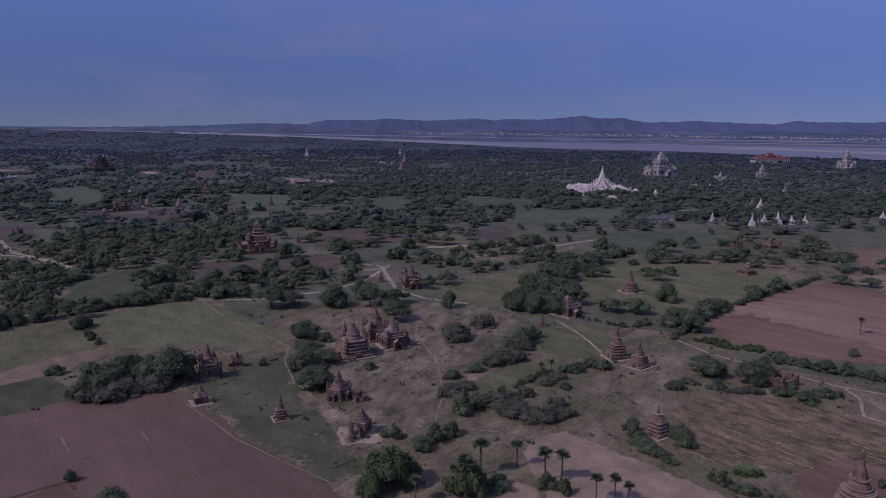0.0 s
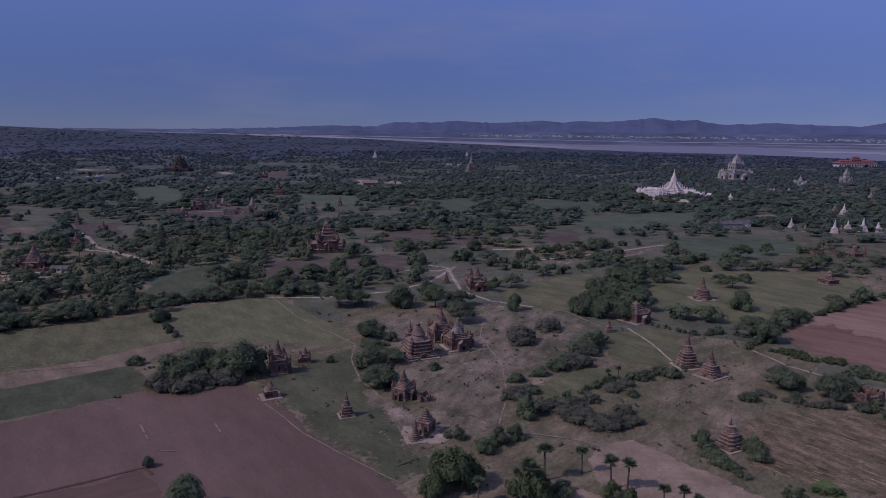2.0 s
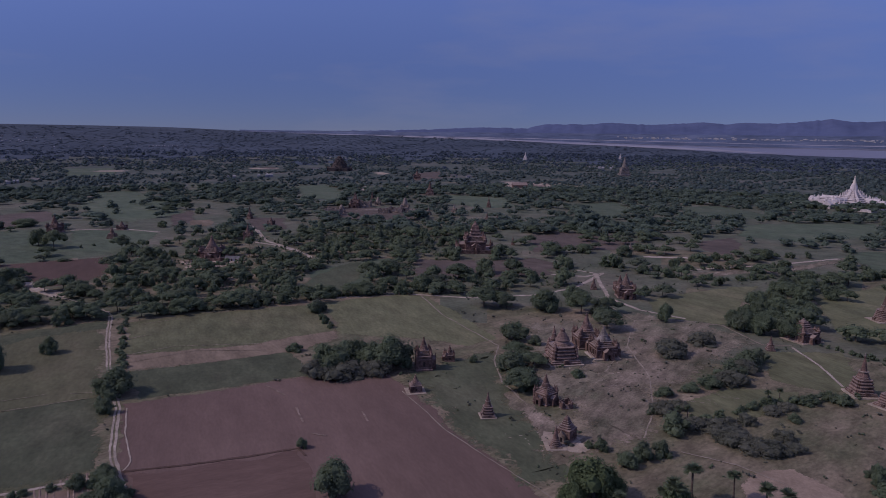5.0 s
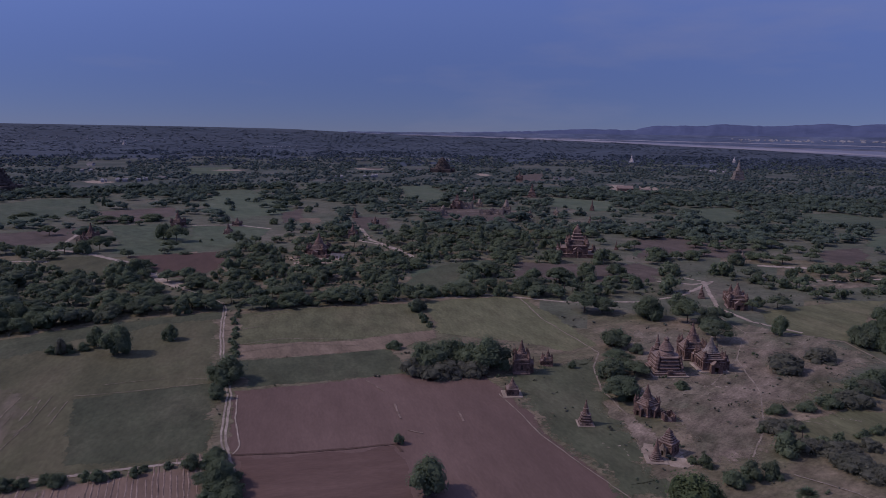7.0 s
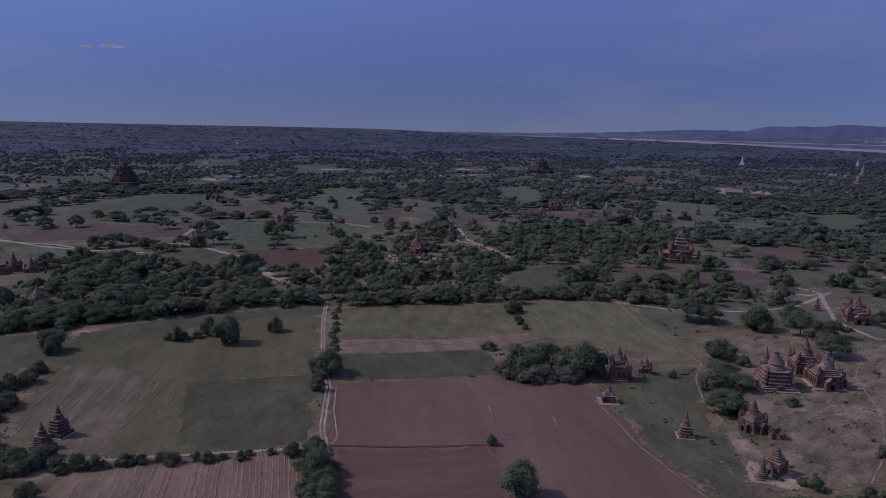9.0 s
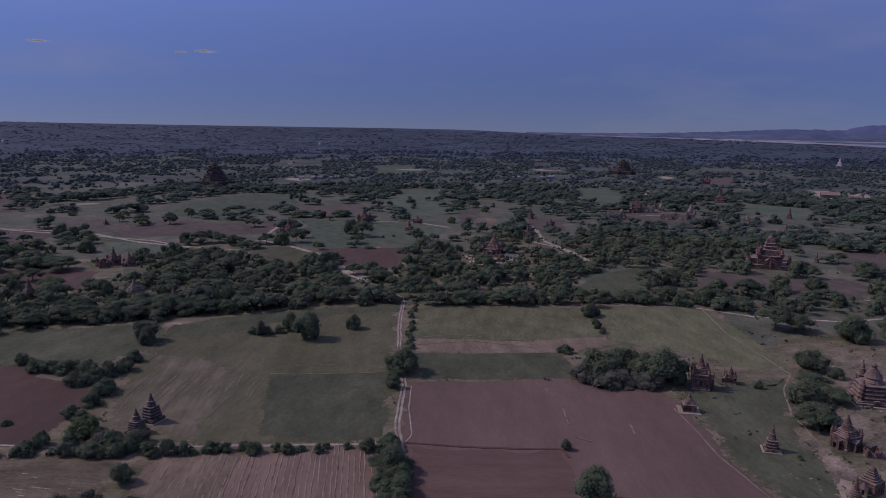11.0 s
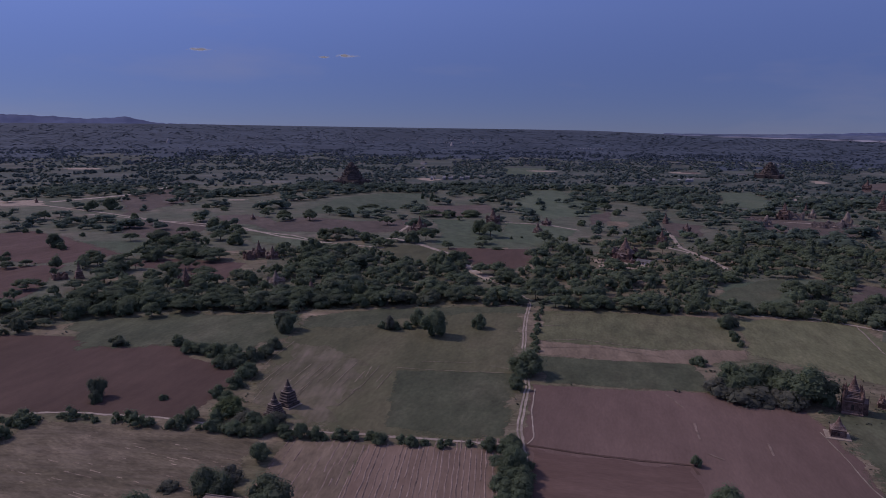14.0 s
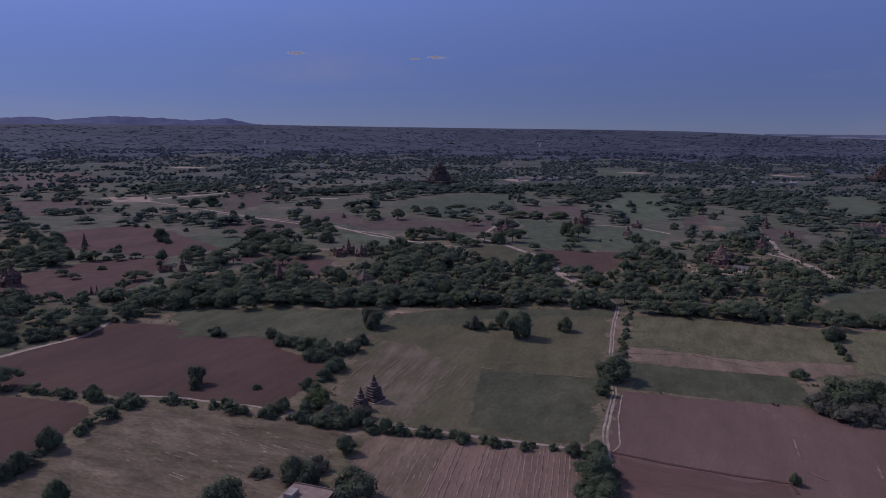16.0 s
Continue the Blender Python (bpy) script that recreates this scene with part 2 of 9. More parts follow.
SANDYARD = surface("sandy_yard", [(0.224, 0.178, 0.140), (0.296, 0.241, 0.191), (0.360, 0.296, 0.242)], 9, 0.8, spread=0.06, fine=0.2, soft=True)
TRACK = surface("track_dust", [(0.240, 0.202, 0.166), (0.324, 0.271, 0.226), (0.408, 0.346, 0.290)], 7, 0.7, spread=0.08, fine=0.25, soft=True)
FAINT = surface("faint_path_soil", [(0.185, 0.155, 0.122), (0.228, 0.190, 0.152), (0.275, 0.230, 0.188)], 7, 0.7, spread=0.08, fine=0.3, soft=True)
STRAWROW = surface("loose_straw", [(0.150, 0.125, 0.090), (0.195, 0.162, 0.122), (0.245, 0.205, 0.160)], 4, 0.5, spread=0.15, fine=0.4, soft=True)
PALESTRAW = surface("pale_stubble", [(0.155, 0.120, 0.086), (0.210, 0.164, 0.122), (0.275, 0.220, 0.168)], 4, 0.5, spread=0.25, fine=0.5)
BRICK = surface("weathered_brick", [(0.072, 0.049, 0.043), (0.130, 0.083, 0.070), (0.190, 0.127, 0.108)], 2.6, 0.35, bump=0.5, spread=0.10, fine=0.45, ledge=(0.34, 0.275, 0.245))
BRICKPALE = surface("plastered_brick", [(0.135, 0.106, 0.088), (0.222, 0.178, 0.150), (0.315, 0.260, 0.220)], 2.6, 0.3, bump=0.4, spread=0.08, fine=0.4)
WHITEWASH = surface("whitewash", [(0.390, 0.350, 0.345), (0.500, 0.455, 0.445), (0.600, 0.550, 0.535)], 5, 0.8, bump=0.2, spread=0.04, fine=0.16)
GREYPLASTER = surface("grey_plaster", [(0.20, 0.185, 0.172), (0.29, 0.27, 0.25), (0.40, 0.375, 0.345)], 7, 0.8, bump=0.3, spread=0.05, fine=0.25)
CREAM = surface("cream_plaster", [(0.160, 0.150, 0.150), (0.290, 0.275, 0.270), (0.430, 0.410, 0.405)], 9, 1.2, bump=0.3, spread=0.06, fine=0.3)
GILT = surface("gilded_brick", [(0.50, 0.45, 0.37), (0.60, 0.54, 0.45)], 3, 0.4, rough=0.5, bump=0.1, spread=0.04, fine=0.12)
LIMEBRICK = surface("limewashed_brick", [(0.115, 0.098, 0.090), (0.185, 0.160, 0.147), (0.280, 0.248, 0.230)], 2.6, 0.3, bump=0.4, spread=0.08, fine=0.4)
# Near-black fill standing in for the shade inside doorways and windows.
VOID = surface("doorway_shade", [(0.03, 0.025, 0.022), (0.05, 0.04, 0.035)], 2, 0.4, spread=0)
ROOFRED = surface("red_roof", [(0.200, 0.085, 0.085), (0.265, 0.110, 0.108)], 6, 0.8, rough=0.7, spread=0.05, fine=0.15)
ROOFGREY = surface("grey_tin_roof", [(0.085, 0.082, 0.082), (0.130, 0.125, 0.125)], 3, 0.5, rough=0.55, spread=0.1, fine=0.2)
PLASTERROOF = surface("concrete_roof", [(0.200, 0.155, 0.132), (0.270, 0.215, 0.186)], 2.5, 0.3, spread=0.05, fine=0.2)
PALEROOF = surface("pale_roofs", [(0.220, 0.218, 0.228), (0.310, 0.306, 0.315)], 8, 2, spread=0.1, island=True, fine=0.2)
TIMBER = surface("bark", [(0.075, 0.058, 0.046), (0.12, 0.098, 0.08)], 0.8, 0.1, spread=0.15)
LEAF = surface("leaves", [(0.118, 0.138, 0.100), (0.120, 0.160, 0.101), (0.146, 0.182, 0.114)], 30, 0.8, rough=0.85, bump=0, spread=0.16, island=True, fine=0.25, leaf=True)
LEAFBRIGHT = surface("bright_leaves", [(0.086, 0.122, 0.062), (0.118, 0.156, 0.078)], 12, 0.7, rough=0.8, bump=0, spread=0.3, island=True, fine=0.25, leaf=True)
LEAFGREY = surface("grey_scrub_leaves", [(0.112, 0.124, 0.096), (0.134, 0.142, 0.112), (0.160, 0.164, 0.130)], 18, 0.7, rough=0.9, bump=0, spread=0.16, island=True, fine=0.25, leaf=True)
# From here to the skyline leaves, aerial haze is put into the colours.
FARLEAF = surface("hazed_far_leaves", [(0.092, 0.128, 0.124), (0.104, 0.146, 0.138), (0.126, 0.168, 0.154)], 160, 5, rough=0.9, bump=0, spread=0.16, island=True, fine=0.2, leaf=True)
# leaf colour shifted blue to paint in haze over the middle woods
HAZELEAF = surface("hazed_acacia_leaves", [(0.104, 0.134, 0.114), (0.110, 0.154, 0.119), (0.134, 0.176, 0.133)], 60, 2, rough=0.9, bump=0, spread=0.16, island=True, fine=0.22, leaf=True)
GROUNDFAR = surface("hazed_woodland_floor", [(0.050, 0.064, 0.054), (0.064, 0.078, 0.064), (0.082, 0.090, 0.076), (0.128, 0.122, 0.110)], 110, 22, bump=0, spread=0, fine=0.25, stretch=(30, 1.4))
GROUNDSKYLINE = surface("hazed_skyline_woodland", [(0.046, 0.062, 0.083), (0.052, 0.068, 0.090), (0.060, 0.076, 0.098)], 420, 40, bump=0, spread=0, fine=0.20, stretch=(30, 1.4))
FARTHESTLEAF = surface("hazed_skyline_leaves", [(0.068, 0.096, 0.126), (0.077, 0.105, 0.138)], 260, 30, rough=0.95, bump=0, spread=0.06, island=True, fine=0.10, leaf=True)
WOODFLOOR = surface("woodland_floor", [(0.074, 0.076, 0.050), (0.098, 0.098, 0.066), (0.140, 0.132, 0.094)], 14, 1.6, spread=0.0, soft=True)
RUSTSOIL = surface("rust_soil", [(0.074, 0.047, 0.040), (0.093, 0.058, 0.050), (0.114, 0.075, 0.064)], 40, 0.9, spread=0.08, stretch=(-51, 2.2), fine=0.2, soft=True)
DARKBRICK = surface("dark_brick", [(0.050, 0.042, 0.040), (0.071, 0.057, 0.053), (0.104, 0.083, 0.075)], 5, 0.6, bump=0.5, spread=0.05, fine=0.3)
# brick colour darkened to paint in the shaded side of two stupas
SHADEBRICK = surface("shaded_brick", [(0.052, 0.042, 0.039), (0.076, 0.059, 0.054), (0.110, 0.085, 0.076)], 3, 0.4, bump=0.5, spread=0.05, fine=0.35, ledge=(0.30, 0.25, 0.22))
PINKSOIL = surface("pink_soil", [(0.146, 0.090, 0.071), (0.200, 0.129, 0.102), (0.258, 0.175, 0.138)], 60, 0.9, spread=0.06, stretch=(-42, 5.0), fine=0.20, soft=True)
PINKDARK = surface("damp_pink_soil", [(0.132, 0.079, 0.061), (0.168, 0.103, 0.080), (0.206, 0.132, 0.102)], 50, 0.9, spread=0.06, stretch=(-42, 5.0), fine=0.20, soft=True)
FALLOW = surface("fallow_soil", [(0.080, 0.066, 0.056), (0.101, 0.080, 0.068), (0.126, 0.100, 0.086)], 30, 1.4, spread=0.08, stretch=(-20, 1.6), fine=0.2, soft=True)
TRODDEN = surface("trodden_soil", [(0.086, 0.090, 0.060), (0.142, 0.124, 0.091), (0.222, 0.182, 0.143)], 17, 0.9, spread=0.08, stretch=(75, 2.0), fine=0.42, bump=0.2, soft=True)
GREENFIELD = surface("green_field", [(0.063, 0.086, 0.056), (0.079, 0.102, 0.066), (0.102, 0.118, 0.080)], 40, 1.5, spread=0.12, stretch=(-20, 1.6), fine=0.25, bump=0.15, soft=True)
FRESHGRASS = surface("fresh_grass", [(0.052, 0.082, 0.030), (0.068, 0.102, 0.038), (0.092, 0.124, 0.052)], 6, 0.8, spread=0.12, fine=0.3, bump=0.2, soft=True)
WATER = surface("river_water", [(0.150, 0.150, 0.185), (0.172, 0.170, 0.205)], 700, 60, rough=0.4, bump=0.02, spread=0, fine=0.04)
# Island grass, far plain and hills have the blue of haze mixed in.
ISLAND = surface("hazed_island_grass", [(0.100, 0.110, 0.145), (0.120, 0.128, 0.165), (0.150, 0.155, 0.190)], 160, 40, spread=0, fine=0.25)
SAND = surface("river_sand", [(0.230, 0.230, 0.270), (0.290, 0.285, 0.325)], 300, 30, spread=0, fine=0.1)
FARPLAIN = surface("hazed_far_plain", [(0.060, 0.084, 0.138), (0.076, 0.100, 0.156), (0.106, 0.126, 0.182)], 160, 40, spread=0, fine=0.25, stretch=(0, 1))
HILL = surface("hazed_far_hills", [(0.070, 0.094, 0.176), (0.084, 0.108, 0.192)], 160, 50, bump=0.1, spread=0, fine=0.10)
# Clouds glow by themselves: their sunlit brightness is put into emission.
CLOUDW = bpy.data.materials.new("glowing_cloud")
CLOUDW.use_nodes = True
cn, cl = CLOUDW.node_tree.nodes, CLOUDW.node_tree.links
cn.remove(cn["Principled BSDF"])
glow, gap, thin = cn.new("ShaderNodeEmission"), cn.new("ShaderNodeBsdfTransparent"), cn.new("ShaderNodeMixShader")
glow.inputs["Color"].default_value, glow.inputs["Strength"].default_value, thin.inputs[0].default_value = (0.80, 0.86, 1.0, 1), 0.55, 0.10
cl.new(gap.outputs[0], thin.inputs[1])
cl.new(glow.outputs[0], thin.inputs[2])
cl.new(thin.outputs[0], cn["Material Output"].inputs["Surface"])


# ---- builders ----
EYE_HEIGHT, NEAR_FLAT, FAR_SPAN = 100.0, 2000.0, 2000.0


def dip(d):
    """Tangent by which the land at the distance d lies under the level of the eye: the plain, and past 2 km the far country drawn together."""
    return EYE_HEIGHT / max(d, 1) if d <= NEAR_FLAT else 0.05 * (1 - (d - NEAR_FLAT) / FAR_SPAN)


def land(x, y):
    d = math.hypot(x, y)
    return 0.0 if d <= NEAR_FLAT else EYE_HEIGHT - d * dip(d)


class Mesh:
    """Gathers vertices and faces of one part."""

    def __init__(self):
        self.v, self.f = [], []

    def add(self, verts, faces):
        k = len(self.v)
        self.v += verts
        self.f += [tuple(i + k for i in f) for f in faces]
        return self

    def ring(self, profile, n=4, cx=0.0, cy=0.0, turn=None, rx=1.0, ry=1.0, jitter=0.0):
        """Solid of revolution from (radius, height) rows; n = 4 gives square tiers of half width radius."""
        k = math.sqrt(2) if n == 4 else 1.0
        turn = math.pi / n if turn is None else turn
        vs, fs = [], []
        for r, z in profile:
            for i in range(n):
                a = turn + 2 * math.pi * i / n
                j = 1 + random.uniform(-jitter, jitter)
                vs.append((cx + r * k * rx * j * math.cos(a), cy + r * k * ry * j * math.sin(a), z))
        for j in range(len(profile) - 1):
            for i in range(n):
                a, b = j * n + i, j * n + (i + 1) % n
                fs.append((a, b, b + n, a + n))
        fs.append(tuple(range(n - 1, -1, -1)))
        fs.append(tuple((len(profile) - 1) * n + i for i in range(n)))
        return self.add(vs, fs)

    def redent(self, profile):
        """Square tiers with stepped-in corners, from (half width, height) rows."""
        corner = ((1.0, 0.70), (0.87, 0.70), (0.87, 0.87), (0.70, 0.87), (0.70, 1.0))
        outline = []
        for k in range(4):
            for x, y in corner:
                for _ in range(k):
                    x, y = -y, x
                outline.append((x, y))
        n = len(outline)
        fs = [(j * n + i, j * n + (i + 1) % n, (j + 1) * n + (i + 1) % n, (j + 1) * n + i) for j in range(len(profile) - 1) for i in range(n)]
        return self.add([(r * x, r * y, z) for r, z in profile for x, y in outline], fs + [tuple(range(n - 1, -1, -1)), tuple((len(profile) - 1) * n + i for i in range(n))])

    def box(self, x0, y0, z0, x1, y1, z1):
        vs = [(x, y, z) for z in (z0, z1) for x, y in ((x0, y0), (x1, y0), (x1, y1), (x0, y1))]
        return self.add(vs, [(3, 2, 1, 0), (4, 5, 6, 7), (0, 1, 5, 4), (1, 2, 6, 5), (2, 3, 7, 6), (3, 0, 4, 7)])

    def data(self, name, material):
        me = bpy.data.meshes.new(name)
        me.from_pydata(self.v, [], self.f)
        me.materials.append(material)
        me.update()
        return me


def part(name, mesh, material, parent=None, label=""):
    ob = new(name, mesh if isinstance(mesh, bpy.types.Mesh) else mesh.data(name, material))
    ob.parent = parent
    return tagged(ob, label) if label else ob


def inside(x, y, poly):
    c, j = False, len(poly) - 1
    for i in range(len(poly)):
        (xa, ya), (xb, yb) = poly[i], poly[j]
        if (ya > y) != (yb > y) and x < (xb - xa) * (y - ya) / (yb - ya) + xa:
            c = not c
        j = i
    return c


def rough_line(pts, step, wobble, closed=False):
    """A line through the points, cut into steps, that wanders a little."""
    out = []
    pairs = list(zip(pts, pts[1:] + pts[:1])) if closed else list(zip(pts, pts[1:]))
    for (xa, ya), (xb, yb) in pairs:
        n = max(1, int(math.hypot(xb - xa, yb - ya) / step))
        for i in range(n):
            x, y = xa + (xb - xa) * i / n, ya + (yb - ya) * i / n
            q = Vector((x / 9, y / 9, 3.3))
            out.append((x + wobble * (noise.noise(q) + 0.6 * noise.noise(q * 3.7)), y + wobble * (noise.noise(q + Vector((50, 0, 0))) + 0.6 * noise.noise(q * 3.7 + Vector((50, 0, 0))))))
    if not closed:
        out.append(pts[-1])
    return out


CLEAR = []          # open ground, and strips before far clearings kept treeless for the camera's view
WASTE = []
VIEW_GAPS = set()      # wider tracks and cells before them, kept treeless so the camera sees them
LAYER = [0.02]


def rims(me, values):
    """Stores how far inside the border each point lies, 0 to 1."""
    a = me.attributes.new("edge", "FLOAT", "POINT")
    a.data.foreach_set("value", np.array(values, np.float32))


def field(name, material, pts, label, wobble=1.2, category="field", clear=True, rim=1.6):
    """One field: a thin sheet of its own soil or grass with a ragged rim, lying on the plain."""
    if clear:
        CLEAR.append(pts)
    if material is BARE:
        WASTE.append(pts)
    LAYER[0] += 0.0008
    far = max(math.hypot(x, y) for x, y in pts)
    line = rough_line(pts, 3.0 + far / 150, wobble * (1 + far / 400), closed=True)
    n = len(line)
    area = sum(line[i - 1][0] * line[i][1] - line[i][0] * line[i - 1][1] for i in range(n))
    if area < 0:
        line.reverse()
    w = min(rim * (1 + far / 500), (0.08 if rim < 6 else 0.2) * math.sqrt(abs(area) / 2))
    inner, outer = [], []
    reach_out = max(2, min(n // 10, int(1.6 * w / (3.0 + far / 150)) + 1))
    for i, (x, y) in enumerate(line):
        (xa, ya), (xb, yb) = line[i - reach_out], line[(i + reach_out) % n]
        k = math.hypot(xb - xa, yb - ya) or 1
        nx, ny = -(yb - ya) / k, (xb - xa) / k
        inner.append((x + nx * w, y + ny * w))
        outer.append((x - nx * w * 0.6, y - ny * w * 0.6))
    z = LAYER[0]
    tris = geometry.tessellate_polygon([[Vector((x, y, 0)) for x, y in inner]])
    faces = [(i, (i + 1) % n, n + (i + 1) % n, n + i) for i in range(n)] + [tuple(n + q for q in t) for t in tris]
    me = bpy.data.meshes.new(name)
    me.from_pydata([(x, y, z - random.uniform(0.001, 0.004)) for x, y in outer] + [(x, y, z - random.uniform(0.0, 0.0004)) for x, y in inner], [], faces)
    rims(me, [0.0] * n + [1.0] * n)
    me.materials.append(material)
    me.update()
    return tagged(new(name, me), label, category, kind="structure")


def ridges(plot, corner, along, across, gap, material, low, high, broken=0.0, seed=1, bound=None, dash=0.16):
    """Rows of turned earth on a plot: low uneven banks that run along one side of it, gap metres apart."""
    rng = random.Random(seed)
    a, c = Vector(along), Vector(across)
    n = int(c.length / gap)
    for i in range(n):
        f = (i + 0.5 + rng.uniform(-0.22, 0.22)) / n
        m, run, h0 = Mesh(), [], rng.uniform(low, high)
        steps = int(a.length / 2.2)
        side = Vector((a.y, -a.x)).normalized()
        for k in range(steps + 1):
            g = 0.02 + 0.96 * k / steps
            q = Vector((corner[0] + a.x * g + c.x * f, corner[1] + a.y * g + c.y * f)) + side * 0.35 * noise.noise(Vector((k * 0.35, i * 3.1, seed)))
            h = h0 * (0.45 + 0.9 * abs(noise.noise(Vector((k * 0.3, i * 7.7, seed + 2)))) + rng.uniform(0, 0.35))
            gone = broken and noise.noise(Vector((k * dash, i * 1.3, seed + 5))) > 0.45 - broken
            if gone or (bound and not inside(q.x, q.y, bound)):
                run = []
                continue
            w = 0.20 + 0.8 * h
            run.append((q - side * w, q + side * 0.1 * rng.uniform(-1, 1), q + side * w, h))
            if len(run) > 1:
                (p0, p1, p2, hp), (r0, r1, r2, hr) = run[-2:]
                z = LAYER[0] - 0.01
                m.add([(*p0, z), (*p1, z + hp), (*p2, z), (*r0, z), (*r1, z + hr), (*r2, z)], [(0, 3, 4, 1), (1, 4, 5, 2)])
        if m.v:
            ob = part("ridge", m, material, plot)
            for face in ob.data.polygons:
                if face.normal.z < 0:
                    face.flip()


def path(pts, width, label, material=None, name="dirt_track", wobble=0.4, twin=False, view_gap=True, worn=0.85):
    """A trodden or driven track: a ribbon with worn edges, or two wheel ruts."""
    LAYER[0] += 0.0008
    line = rough_line(pts, 2.5, wobble)
    if width > 1.8 and view_gap:
        for x, y in line:
            d = math.hypot(x, y)
            VIEW_GAPS.update((int(x * (1 - k / d) // 7), int(y * (1 - k / d) // 7)) for k in (-3, 0, 6, 12, 18, 24) if d < 1300)
    me, vs, fs, es = bpy.data.meshes.new(name), [], [], []
    z = LAYER[0] + 0.003
    for off, w in ([(-width * 0.3, width * 0.3), (width * 0.3, width * 0.3)] if twin else [(0.0, width)]):
        start = len(vs)
        for i, (x, y) in enumerate(line):
            xa, ya = line[max(0, i - 1)]
            xb, yb = line[min(len(line) - 1, i + 1)]
            k = math.hypot(xb - xa, yb - ya) or 1
            nx, ny = -(yb - ya) / k, (xb - xa) / k
            ww = w * (1 + 0.45 * noise.noise(Vector((x / 5, y / 5, off))))
            for s, e in ((0.9, 0.0), (0.3, worn), (-0.3, worn), (-0.9, 0.0)):
                vs.append((x + nx * (off + ww * s), y + ny * (off + ww * s), z))
                es.append(e)
        fs += [(start + 4 * i + j, start + 4 * i + j + 1, start + 4 * i + j + 5, start + 4 * i + j + 4) for i in range(len(line) - 1) for j in range(3)]
    me.from_pydata(vs, [], fs)
    rims(me, es)
    me.materials.append(material or TRACK)
    if sum(p.normal.z for p in me.polygons) < 0:
        me.flip_normals()
    me.update()
    return tagged(new(name, me), label, name.replace("_", " "), kind="structure")


# ---- plants ----
def icosa():
    bm = bmesh.new()
    bmesh.ops.create_icosphere(bm, subdivisions=1, radius=1)
    out = ([tuple(v.co) for v in bm.verts], [tuple(v.index for v in f.verts) for f in bm.faces])
    bm.free()
    return out


ICO = icosa()


def clump(m, rng, solid, x, y, z, rr, rz, rough):
    """One leafy clump: an uneven rounded mass."""
    shift = Vector((rng.uniform(-50, 50), rng.uniform(-50, 50), 0))
    vs = []
    for q in solid[0]:
        j = 1 + rough * (1.6 * noise.noise(Vector(q) * 1.7 + shift) + rng.uniform(-0.35, 0.35))
        vs.append((x + q[0] * rr * j, y + q[1] * rr * j, z + q[2] * rz * j))
    m.add(vs, solid[1])


def sprays(m, rng, centres, leaves, size, floor, heart):
    """Small leaf sprays over the clumps; they face outwards from the heart of the crown and break up its outline."""
    for i in range(leaves):
        x, y, z, rr, rz = centres[rng.randrange(len(centres))]
        a, c = rng.uniform(0, 2 * math.pi), rng.uniform(floor, 1)
        k = math.sqrt(1 - c * c)
        o = Vector((k * math.cos(a), k * math.sin(a), c))
        off = rng.uniform(0.88, 1.16)
        p = Vector((x + o.x * rr * off, y + o.y * rr * off, z + o.z * rz * off))
        way = Vector((p.x, p.y, (p.z - heart) * 1.3 + 0.25)).normalized()
        nrm = (way * 0.75 + o * 0.55 + Vector((rng.uniform(-1, 1), rng.uniform(-1, 1), rng.uniform(-0.4, 0.8))) * 0.30).normalized()
        u = Matrix.Rotation(rng.uniform(0, 6.3), 3, nrm) @ nrm.orthogonal().normalized()
        w = nrm.cross(u)
        k = size * rng.uniform(0.6, 1.4)
        m.add([tuple(p - u * k * 0.9 - w * k * 0.5), tuple(p + u * k * 0.9 - w * k * 0.35), tuple(p + w * k)], [(0, 1, 2)])


def crown_mesh(name, lobes, leaves, size, spread, tall, low, material, core=0.80, rng=None):
    """A rounded crown of many small leaf sprays over uneven clumps; its height is 1 and it stands on 0."""
    rng = rng or random
    m, centres = Mesh(), []
    for i in range(lobes):
        a = 2 * math.pi * (i + rng.random()) / lobes
        r = spread * (0.25 + 0.75 * math.sqrt(rng.random())) * (0.68 if i % 3 else 0.30)
        cz = low + (tall - low) * (0.30 + 0.40 * rng.random() - 0.24 * (r / spread)) + (0.12 if i % 3 == 0 else 0.0)
        centres.append((r * math.cos(a), r * math.sin(a), min(cz, tall - 0.22 * (tall - low)), spread * rng.uniform(0.26, 0.48), (tall - low) * rng.uniform(0.20, 0.38)))
    if core:
        for x, y, z, rr, rz in centres:
            clump(m, rng, ICO, x, y, z, rr * core, rz * core, 0.22)
    sprays(m, rng, centres, leaves, size, -0.5, low + 0.2 * (tall - low))
    return m.data(name, material)


